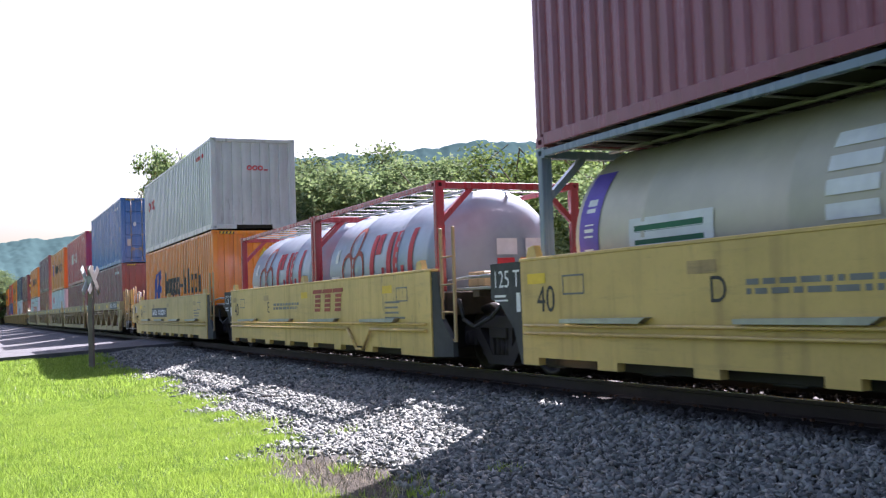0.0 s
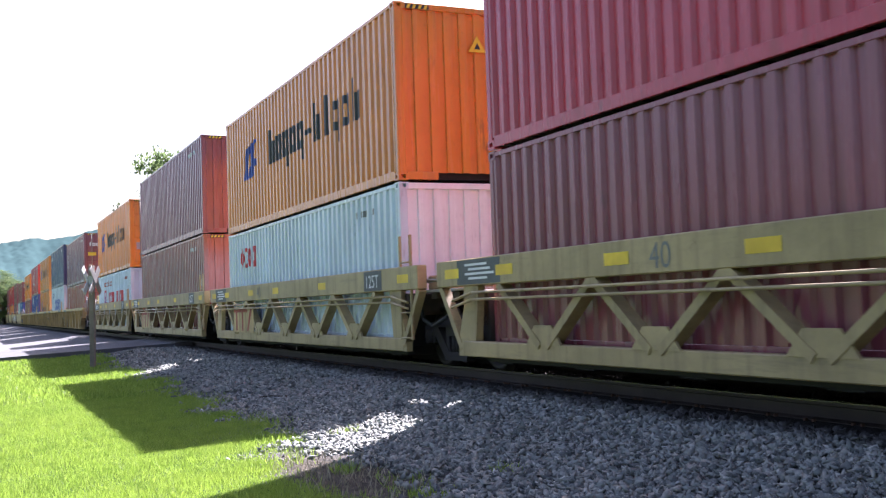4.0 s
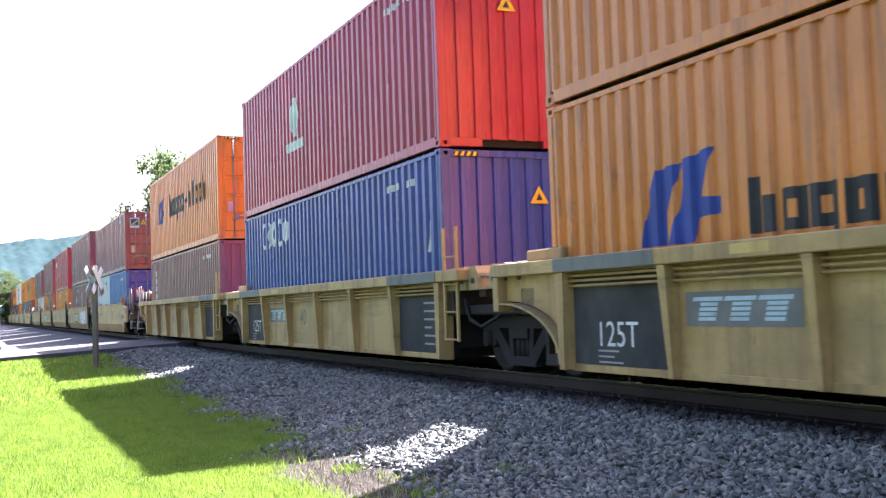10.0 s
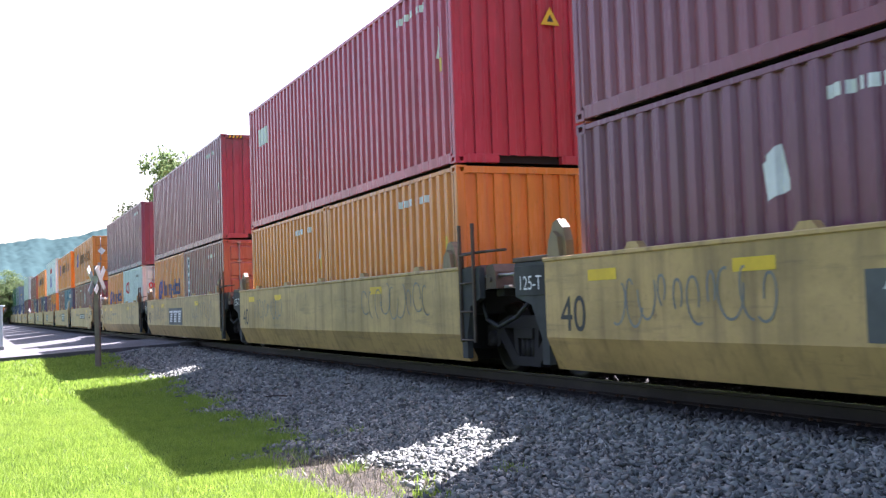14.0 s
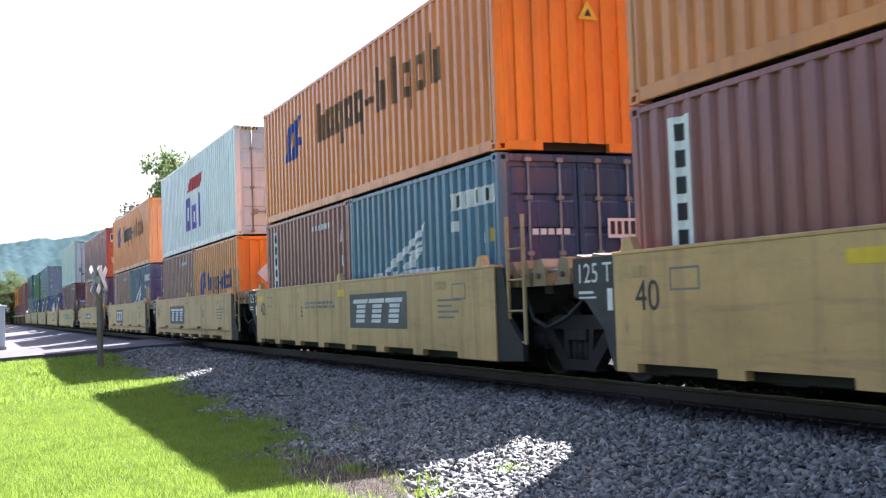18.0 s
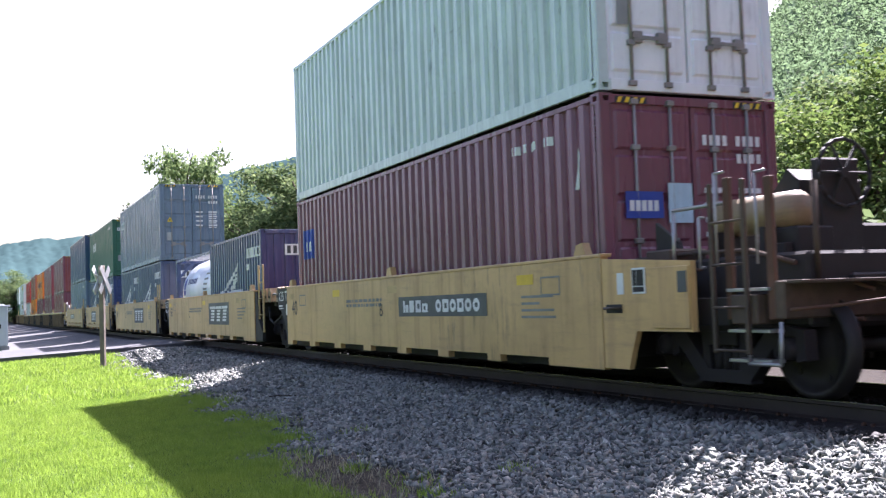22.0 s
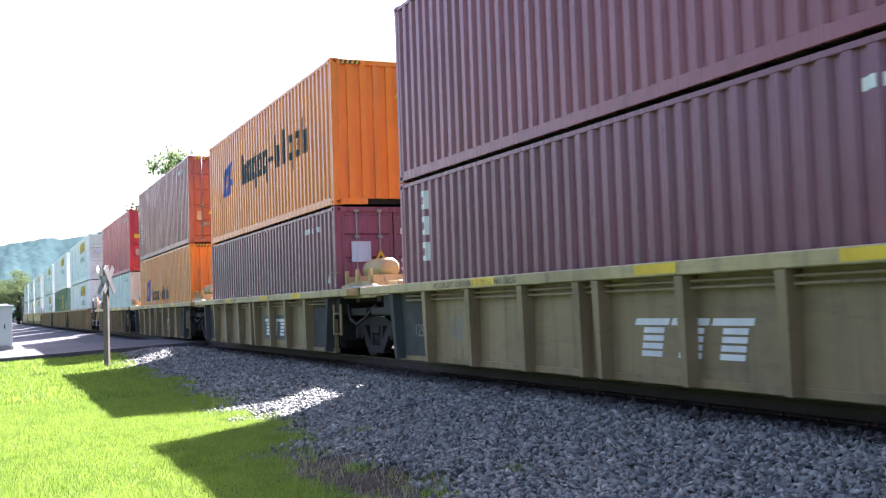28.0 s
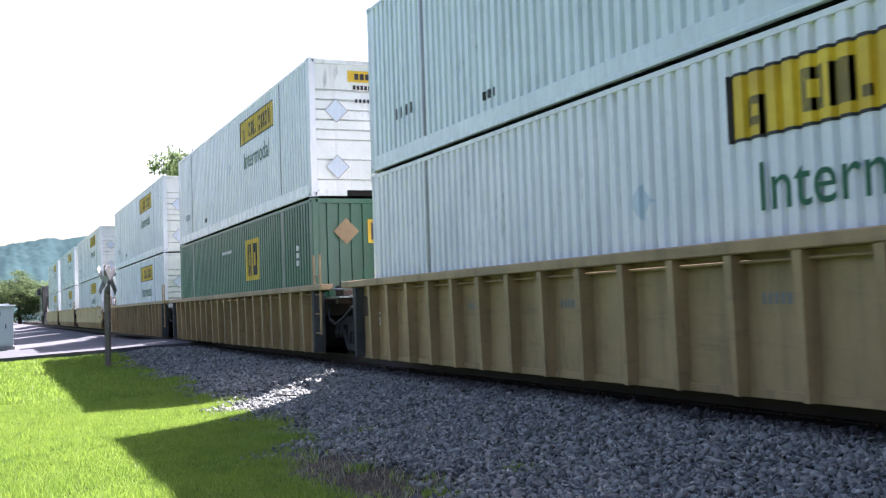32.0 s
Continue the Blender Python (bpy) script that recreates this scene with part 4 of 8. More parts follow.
def well_car(kind, u, lead, rear, seed, L=12.192):
    """One platform of a well car with its well between x = 0 and x = -L. lead, rear: 'joint' (shares a truck) or 'coupled'."""
    r = random.Random(seed)
    spec = {
        "smooth": ("clean yellow steel well car with deep smooth sides", SAND, CARGREY, 1.41, 0.20),
        "piped": ("yellow steel well car with smooth sides and brake pipes", YELLOW, CARGREY, 1.44, 0.20),
        "bent": ("weathered yellow well car with graffiti on bulging sides", YELLOW_OLD, CARGREY, 1.41, 0.15),
        "plain": ("weathered yellow well car with smooth low sides", YELLOW_OLD, CARGREY, 1.41, 0.15),
        "ribbed": ("dull yellow well car with upright ribs and grey end panels", YELLOW_OLD, CARGREY, 1.41, 0.17),
        "banded": ("dirty ochre well car with a light top chord and ribs", UMBER, CARGREY, 1.28, 0.10),
        "truss": ("dull yellow well car with open truss sides", OCHRE, CARGREY, 1.53, 0.24),
        "long": ("brown-yellow 53-foot well car with close-set ribs", TAN, CARGREY, 1.41, 0.06),
    }[kind]
    label, mat, grey, zt, zb = spec
    root = thing("well_car", label, "rail car", "train of well cars")
    for sy in (-1, 1):
        Y = lambda d: sy * d
        near = sy < 0
        if kind in ("smooth", "piped"):
            def sheet():
                out = [(0.32, zt - 0.03), (-L - 0.02, zt - 0.03), (-L - 0.02, zb)]
                x = -L + 0.35
                while x < -0.9:
                    out += [(x, zb), (x, zb + 0.09), (x + 1.25, zb + 0.09), (x + 1.25, zb)]
                    x += 1.62
                out += [(0.32, zb)]
                b = Build()
                return b.slab(out, *sorted((Y(1.49), Y(1.40))))
            ss = part("side_sheet", shared(("side_sheet", kind, sy), sheet), mat, root)
            part("top_chord", shared(("top_chord", kind, sy), lambda: Build().box(0.34, -L - 0.04, Y(1.50), Y(1.36), zt - 0.03, zt + 0.01, 0.008)), mat, root)
            for x in (-L + 0.2, -L / 2, -0.15):
                part("corner_guide", shared(("corner_guide", kind, sy), lambda: Build().slab([(-0.13, zt + 0.008), (0.13, zt + 0.008), (0.06, zt + 0.15), (-0.07, zt + 0.13)], *sorted((Y(1.46), Y(1.37))))), mat, root).location.x = x
            if lead != "coupled":
              part("end_panel", shared(("end_panel_lead", kind, sy), lambda: Build().slab([(0.325, zt - 0.04), (0.52, zt - 0.04), (0.62, 1.0), (0.62, 0.75), (1.0, 0.42), (1.0, 0.22), (0.325, zb)], *sorted((Y(1.47), Y(1.40))))), SOOT if kind == "smooth" else grey, root)
            if rear != "coupled":
              part("end_panel", shared(("end_panel_rear", kind, sy), lambda: Build().slab([(-L - 0.025, zt - 0.02), (-L - 0.86, zt - 0.02), (-L - 0.86, 0.98), (-L - 0.62, 0.92), (-L - 0.28, 0.62), (-L - 0.1, zb), (-L - 0.025, zb)], *sorted((Y(1.47), Y(1.40))))), grey, root)
            if near:
                if kind == "piped" or seed in (52, 53, 54, 73, 74):
                    zz = (0.66, 0.57) if kind == "piped" else (0.43,)
                    for z in zz:
                        part("brake_pipe", shared(("brake_pipe", z), lambda: Build().pipe([(0.2, -1.53, z), (-L + 0.1, -1.53, z)], 0.02, 6)), mat, root) if not (seed == 2 and z == 0.57) else part("brake_pipe", Build().pipe([(0.2, -1.53, z), (-2.1, -1.53, z), (-2.5, -1.53, 0.24), (-2.8, -1.53, 0.24), (-3.25, -1.53, z), (-L + 0.1, -1.53, z)], 0.026, 6), mat, root, "brake pipe with a sagging loop")
                    for k in range(4):
                        x = -1.6 - k * 2.9
                        part("pipe_guard", shared(("pipe_guard", zz[0]), lambda: Build().slab([(0, zz[0] + 0.03), (1.5, zz[0] + 0.03), (1.62, zz[0] + 0.09), (0, zz[0] + 0.075)], -1.58, -1.49)), GALV if kind == "piped" else mat, root).location.x = x - 0.9
                side_marks(root, kind, L, r, ss, u, rear)
        elif kind in ("bent", "plain"):
            def bent():
                prof = [(1.45, zt), (1.45, 0.52), (1.30, zb), (1.20, zb), (1.20, zb + 0.06), (1.36, 0.56), (1.36, zt)]
                b = Build()
                e0, e1 = 0.45, -L - 0.45
                vs = [(x, Y(y), z) for x in (e1, e0) for y, z in prof]
                n = len(prof)
                fs = [(k, (k + 1) % n, n + (k + 1) % n, n + k) for k in range(n)] + [tuple(range(n))[::-1], tuple(range(n, 2 * n))]
                if sy > 0:
                    fs = [f[::-1] for f in fs]
                return b.add(vs, [f[::-1] for f in fs])
            ss = part("side_sheet", shared(("bent_sheet", L, sy), bent), mat, root)
            def top():
                b = Build()
                b.box(0.47, -L - 0.47, Y(1.47), Y(1.33), zt - 0.02, zt + 0.03, 0.01)
                for k in range(5):
                    x = -1.2 - k * (L - 2.4) / 4
                    b.slab([(x, zt + 0.02), (x + 0.3, zt + 0.02), (x + 0.22, zt + 0.1), (x + 0.08, zt + 0.1)], *sorted((Y(1.45), Y(1.36))))
                return b
            part("top_chord", shared(("bent_top", L, sy), top), mat, root)
            if lead != "coupled":
              part("end_panel", shared(("bent_lead", sy), lambda: Build().slab([(0.455, zt), (1.05, zt), (1.05, 1.0), (0.75, 0.9), (0.62, 0.5), (0.62, 0.2), (0.455, 0.2)], *sorted((Y(1.42), Y(1.34))))), grey, root)
            if rear != "coupled":
              part("end_panel", shared(("bent_rear", L, sy), lambda: Build().slab([(-L - 0.455, zt), (-L - 1.25, zt), (-L - 1.25, 1.0), (-L - 0.85, 0.9), (-L - 0.62, 0.5), (-L - 0.62, 0.2), (-L - 0.455, 0.2)], *sorted((Y(1.42), Y(1.34))))), grey, root)
            if kind == "bent":
                for x, h in ((-L - 0.22, 0.46), (0.1, 0.4)):
                    hood = lambda: Build().slab([(-0.2, zt + 0.032), (0.2, zt + 0.032), (0.19, zt + h * 0.45), (0.13, zt + h * 0.78), (0.02, zt + h), (-0.09, zt + h * 0.92), (-0.17, zt + h * 0.6)], *sorted((Y(1.40), Y(1.30)))).slab(
                        [(-0.14, zt + 0.032), (0.14, zt + 0.032), (0.1, zt + h * 0.55), (0.0, zt + h * 0.7), (-0.1, zt + h * 0.5)], *sorted((Y(1.46), Y(1.398))))
                    part("corner_guide", shared(("guide_hood", h, sy), hood), UMBER, root, "rusty brown hooded guide").location.x = x
            if near and rear != "coupled":
                plate = part("sign_plate", Build().box(-L - 0.49, -L - 1.23, -1.434, -1.42, zt - 0.4, zt - 0.04, 0.006), CARGREY, root)
                lettering("lettering", "125-T", 0.24, -L - 1.14, zt - 0.33, -1.438, INK_WHITE, plate, "white 125-T lettering")
                part("walkway", Build().box(-L - 0.5, -L - 1.3, -1.36, -0.7, zt + 0.03, zt + 0.06, 0.006), GRIMY, root)
                part("walkway_edge", Build().box(-L - 0.46, -L - 1.34, -1.40, -1.362, zt + 0.01, zt + 0.07, 0.006), GRIMY, root)
            if near and lead != "coupled":
                part("handrail", Build().pipe([(0.5, -1.40, zt), (0.5, -1.40, zt + 0.2), (1.2, -1.38, zt + 0.2), (1.6, -1.3, zt + 0.2)], 0.02, 6), GRIMY, root)
            if near:
                side_marks(root, kind, L, r, ss, u, rear)
        elif kind in ("ribbed", "banded", "long"):
            chord = {"ribbed": 0.16, "banded": 0.14, "long": 0.12}[kind]
            cl, cr = lead == "coupled", rear == "coupled"
            if kind == "ribbed":
                e0, e1, c0, c1 = -0.29 if cl else 0.3, -11.9 if cr else -11.6, 1.46 if cl else 1.1, -13.65 if cr else -13.2
            elif kind == "banded":
                e0, e1, c0, c1 = 0.2, -12.05, 2.16 if cl else 1.5, -14.35 if cr else -13.48
            else:
                e0, e1, c0, c1 = 0.55, -L - 0.55, 1.2, -L - 1.2
            ends = (kind, cl, cr, L, sy)
            part("top_chord", shared(("chord", ends), lambda: Build().box(c0, c1, Y(1.52), Y(1.27), zt - chord, zt, 0.012)), CHORDGREY if kind == "banded" else mat, root)
            ss = part("side_sheet", shared(("rib_sheet", ends), lambda: Build().slab([(e0, zb), (e0, zt - chord - 0.002), (e1, zt - chord - 0.002), (e1, zb)], *sorted((Y(1.33), Y(1.27))))), mat, root)
            part("bottom_chord", shared(("bottom_chord", ends), lambda: Build().box(e0 + 0.02, e1 - 0.02, Y(1.345), Y(1.25), zb - 0.02, zb + 0.06, 0.006)), mat, root)
            if kind == "ribbed":
                ribs = (-9.65, -7.7, -5.6, -3.5, -1.55)
            elif kind == "banded":
                ribs = (-10.65, -9.1, -7.55, -6.2, -5.8, -4.3, -2.9, -1.35)
            else:
                ribs = tuple(-0.25 - 0.87 * k for k in range(19))
            rw = {"ribbed": 0.10, "banded": 0.11, "long": 0.09}[kind]
            def rib():
                b = Build()
                za, zc, lo = zt - chord - 0.004, zb - 0.01, 1.43 if kind == "ribbed" else 1.47
                vs = [(x * w, Y(y), z) for z, w, yo in ((zc, 0.35, lo), (za, 0.62, 1.505)) for x, y in ((-rw, 1.32), (rw, 1.32), (rw, yo), (-rw, yo))]
                fs = [(0, 1, 2, 3), (7, 6, 5, 4), (1, 0, 4, 5), (2, 1, 5, 6), (3, 2, 6, 7), (0, 3, 7, 4)]
                return b.add(vs, fs if sy < 0 else [f[::-1] for f in fs])
            for x in ribs:
                part("rib", shared(("rib", kind, sy), rib), mat, root).location.x = x
            for x, s, state in ((e0, 1, lead), (e1, -1, rear)):
                post = part("end_post", shared(("end_post", kind, s, sy), lambda: Build().slab([(-s * 0.08, zt - chord - 0.003), (s * 0.08, zt - chord - 0.003), (s * 0.04 - s * 0.16 * (kind == "banded"), zb), (-s * 0.06 - s * 0.16 * (kind == "banded"), zb)], *sorted((Y(1.49), Y(1.26))))), mat if kind == "ribbed" or state == "coupled" else grey, root)
                post.location.x = x
                if kind != "long" and state != "coupled":
                    w = 1.8 if kind == "ribbed" else 1.42
                    part("grey_panel", shared(("grey_panel", kind, s, sy), lambda: Build().slab([(-s * 0.06, zb + 0.065), (-s * 0.06, zt - chord - 0.02), (-s * w, zt - chord - 0.02), (-s * w, zb + 0.065)], *sorted((Y(1.342), Y(1.334))))), grey, root).location.x = x
                if kind == "ribbed":
                    def fender():
                        n = 10
                        out = [(s * (0.02 + 1.45 * (1 - math.cos(math.pi / 2 * k / n))), 0.25 + 0.68 * math.sin(math.pi / 2 * k / n)) for k in range(n + 1)]
                        inn = [(px + s * 0.04, pz - 0.02) for px, pz in reversed(out)]
                        return Build().slab(out + inn, *sorted((Y(1.49), Y(1.2))))
                    if s < 0 or state == "coupled":
                        part("fender", shared(("fender", s, sy), fender), OCHRE, root).location.x = x
                    if s < 0 or state == "coupled":
                        def shoulder():
                            n = 8
                            out = [(s * (0.02 + 1.45 * (1 - math.cos(math.pi / 2 * k / n))), 0.27 + 0.68 * math.sin(math.pi / 2 * k / n)) for k in range(n + 1)]
                            return Build().slab(out + [(s * 1.6, 0.95), (s * 1.6, zt - chord - 0.002), (0.0, zt - chord - 0.002)], *sorted((Y(1.36), Y(1.30))))
                        part("shoulder_panel", shared(("shoulder", s, sy), shoulder), mat, root).location.x = x
                        part("end_post", shared(("outer_post", s, sy), lambda: Build().box(s * 1.52, s * 1.66, Y(1.49), Y(1.26), 0.82, zt - chord - 0.003, 0.01)), mat, root).location.x = x
            if near:
                for dz in {"ribbed": (0.045, 0.10, 0.155), "banded": (0.06, 0.125)}.get(kind, (0.07,)):
                    part("brake_pipe", shared(("chord_pipe", kind, L, dz), lambda: Build().pipe([(0.2, -1.40, zt - chord - dz), (-L + 0.6, -1.40, zt - chord - dz)], 0.017, 6)), mat, root)
                if kind == "ribbed":
                    for x, s, state in ((e0, 1, lead), (e1, -1, rear)):
                        if state != "coupled":
                            part("chord_plate", shared(("chord_plate", s), lambda: Build().box(s * 0.06, -s * 1.86, -1.527, -1.45, zt - chord + 0.004, zt - 0.006, 0.004)), CHORDSLATE, root, "worn slate-grey plate on the chord").location.x = x
                side_marks(root, kind, L, r, ss, u, rear)
        else:
            ss = part("top_chord", shared(("truss_top", sy), lambda: Build().box(1.25, -L - 1.25, Y(1.48), Y(1.32), 1.17, zt, 0.012)), mat, root)
            part("bottom_chord", shared(("truss_bottom", sy), lambda: Build().box(0.55, -L - 0.55, Y(1.45), Y(1.30), zb, zb + 0.2, 0.012)), mat, root)
            nodes = [-0.6 - k * 2.2 for k in range(6)]
            for k in range(5):
                xa, xb = nodes[k], nodes[k + 1]
                mid = (xa + xb) / 2
                for p, q in (((xa, Y(1.39), 1.17), (mid + 0.08, Y(1.39), zb + 0.18)), ((mid - 0.08, Y(1.39), zb + 0.18), (xb, Y(1.39), 1.17))):
                    part("diagonal", shared(("diagonal", k, p[0] > q[0], p[0], sy), lambda: Build().beam(p, q, 0.10, 0.16, (0, 1, 0))), mat, root)
                part("gusset", shared(("gusset", k, sy), lambda: Build().slab([(mid - 0.4, zb + 0.19), (mid + 0.4, zb + 0.19), (mid + 0.2, zb + 0.42), (mid - 0.2, zb + 0.42)], *sorted((Y(1.46), Y(1.43))))), mat, root)
            for x, s, state in ((0.12, 1, lead), (-L - 0.12, -1, rear)):
                if state == "coupled":
                    part("end_gusset", shared(("end_gusset", s, sy), lambda: Build().slab([(x, 1.165), (x + s * 1.38, 1.165), (x + s * 1.38, 1.02), (x + s * 0.2, zb + 0.02), (x, zb + 0.02)], *sorted((Y(1.43), Y(1.37))))), mat, root)
                    part("gusset_flange", shared(("gusset_flange", s, sy), lambda: Build().beam((x + s * 1.38, Y(1.40), 1.0), (x + s * 0.2, Y(1.40), zb), 0.16, 0.03, (0, 1, 0))), mat, root)
            for x, s in ((0.2, 1), (-L - 0.2, -1)):
                part("end_post", shared(("truss_post", s, sy), lambda: Build().slab([(x - s * 0.2, 1.17), (x + s * 0.25, 1.17), (x + s * 0.25, 0.9), (x + s * 0.45, 0.45), (x + s * 0.45, zb), (x - s * 0.05, zb)], *sorted((Y(1.44), Y(1.34))))), mat, root)
                part("brace", shared(("truss_brace", s, sy), lambda: Build().beam((x + s * 1.0, Y(1.39), 1.17), (x + s * 0.35, Y(1.39), zb + 0.1), 0.10, 0.12, (0, 1, 0))), mat, root)
            if near:
                for z in (1.08, 0.99):
                    part("brake_pipe", shared(("truss_pipe", z), lambda: Build().pipe([(0.9, -1.5, z - 0.1), (0.3, -1.53, z), (-L, -1.53, z), (-L - 0.7, -1.5, z - 0.1)], 0.02, 6)), OCHRE, root)
                side_marks(root, kind, L, r, ss, u, rear)
    def floor():
        b = Build()
        for s in (-1, 1):
            b.box(0.2, -L - 0.2, s * 1.12, s * 1.245, 0.17, 0.31, 0.01)
        for k in range(7):
            x = -0.3 - k * (L - 0.6) / 6
            b.box(x - 0.2, x + 0.2, -1.24, 1.24, 0.15, 0.295, 0.01)
        return b
    part("well_floor", shared(("well_floor", L), floor), SOOT, root)
    for x in (0.16, -L - 0.16):
        part("bulkhead", shared(("bulkhead",), lambda: Build().box(-0.04, 0.04, -1.24, 1.24, 0.3, 1.1, 0.01)), SOOT, root).location.x = x
    dark = {"smooth": SOOT, "piped": GRIMY, "bent": SOOT, "plain": SOOT, "ribbed": GRIMY, "banded": SOOT, "truss": GRIMY, "long": GRIMY}[kind]
    gear = {"truss": mat, "banded": OCHRE, "piped": TAN}.get(kind, GRIMY)
    end_platform(root, gear, dark, 0.15, 1, lead == "coupled", seed, kind)
    end_platform(root, gear, dark, -L - 0.15, -1, rear == "coupled", seed + 1, kind)
    for sgn, e, state in ((1, 0.0, lead), (-1, -L, rear)):
        if state == "coupled":
            truck(root, e + sgn * (1.16 if kind == "ribbed" else 1.75), u)
            if kind in ("smooth", "piped", "bent", "plain"):
                g = (0.33 if sgn > 0 else 0.03) if kind in ("smooth", "piped") else 0.46
                yo = 1.485 if kind in ("smooth", "piped") else 1.445
                for sy in (-1, 1):
                    out = [(g, zt - 0.05), (1.86, zt - 0.14), (1.86, 0.61), (0.95, 0.61), (0.86, 0.42), (0.78, zb + 0.02), (g, zb + 0.02)]
                    ps = part("platform_side", Build().slab([(e + sgn * a, b) for a, b in out], *sorted((sy * yo, sy * (yo - 0.06)))), mat, root)
                    if sy < 0:
                        part("access_plate", Build().box(e + sgn * 1.24, e + sgn * 1.84, -yo - 0.02, -yo, 0.64, zt - 0.18, 0.01), mat, ps)
                        part("window_frame", Build().box(e + sgn * 0.9, e + sgn * 1.13, -yo - 0.012, -yo, 0.98, 1.24, 0.006), INK_WHITE, ps, "white-framed routing board")
                        for dx, dz, wx, wz in ((0.92, 1.06, 0.06, 0.16), (0.99, 1.06, 0.12, 0.16), (0.92, 1.0, 0.19, 0.05)):
                            part("board_pane", Build().box(e + sgn * dx, e + sgn * (dx + wx), -yo - 0.016, -yo - 0.01, dz, dz + wz, 0.003), SOOT, ps)
                        # no hollow is cut: a thin dark plate gives the handhold recess its shade
                        part("handhold_recess", Build().box(e + sgn * 0.4, e + sgn * 0.7, -yo - 0.006, -yo, 0.79, 0.88, 0.003), SOOT, ps)
                        if kind == "piped":
                            for dz in (0.0, 0.14):
                                part("brake_pipe", Build().pipe([(e, -yo - 0.04, 0.57 + dz), (e + sgn * 0.3, -yo - 0.04, 0.57 + dz), (e + sgn * 0.75, -yo - 0.04, 0.80 + dz), (e + sgn * 1.55, -yo - 0.04, 0.82 + dz)], 0.022, 6), mat, ps)
                        part("data_plate", Build().box(e + sgn * 0.62, e + sgn * 0.74, -yo - 0.008, -yo, 0.98, 1.2, 0.003), INK_WHITE, ps)
                        part("data_plate", Build().box(e + sgn * 1.68, e + sgn * 1.82, -yo - 0.028, -yo - 0.02, 0.98, 1.18, 0.003), INK_PLATE, ps)
                        part("grab_iron", Build().pipe([(e + sgn * 0.43, -yo, 0.84), (e + sgn * 0.43, -yo - 0.05, 0.84), (e + sgn * 0.67, -yo - 0.05, 0.84), (e + sgn * 0.67, -yo, 0.84)], 0.016, 6), GRIMY, ps)
            if kind in ("smooth", "piped", "truss"):
                ladder(root, e + sgn * 2.1, e + sgn * 2.55, 0.42, 1.95, -1.42, gear if kind == "smooth" else mat, 4)
        elif sgn > 0:
            truck(root, {"banded": 1.76, "ribbed": 2.0}.get(kind, (15.42 - L if L < 14 else 3.5) / 2), u)
            lx = 0.62 if kind in ("smooth", "piped") else 0.5
            ladder(root, lx, lx + 0.42, 0.42, 2.0 if kind != "banded" else 1.0, -1.44, {"bent": GRIMY, "smooth": OCHRE, "piped": TAN}.get(kind, mat), 4)
    return root


def car_figure(name, figure, y, material, parent, label="", out=0.0):
    if name in LIFTED and len(figure) > 1:
        for c in figure:
            last = car_figure(LIFTED[name], [c], y, material, parent, label, out)
        return last
    b = Build()
    for contours in figure:
        m = painted_mesh(contours, [(-40, y), (40, y)], 0.004 + out)
        b.add(m.v, m.f)
    ob = part(name, b, material, parent, label)
    return tagged(ob, kind="stuff") if len(figure) > 1 else ob


def squiggle(r, x0, x1, z0, z1, w, n=5):
    """Looping spray-can strokes, as thin bands."""
    out = []
    step = (x1 - x0) / n
    for k in range(n):
        cx, cz = x0 + (k + 0.5) * step, (z0 + z1) / 2 + (r.random() - 0.5) * 0.1
        rx, rz = step * (0.38 + 0.2 * r.random()), (z1 - z0) * (0.32 + 0.16 * r.random())
        a0, a1 = r.random() * 6.3, 3.2 + r.random() * 2.6
        m = 18
        pts = [(cx + rx * math.cos(a0 + a1 * j / m) + 0.12 * j / m, cz + rz * math.sin(a0 + a1 * j / m)) for j in range(m + 1)]
        for p, q in zip(pts, pts[1:]):
            dx, dz = q[0] - p[0], q[1] - p[1]
            d = math.hypot(dx, dz) or 1
            nx, nz = -dz / d * w / 2, dx / d * w / 2
            ex, ez = dx / d * w * 0.3, dz / d * w * 0.3
            out.append([[(p[0] + nx - ex, p[1] + nz - ez), (q[0] + nx + ex, q[1] + nz + ez), (q[0] - nx + ex, q[1] - nz + ez), (p[0] - nx - ex, p[1] - nz - ez)]])
    return out


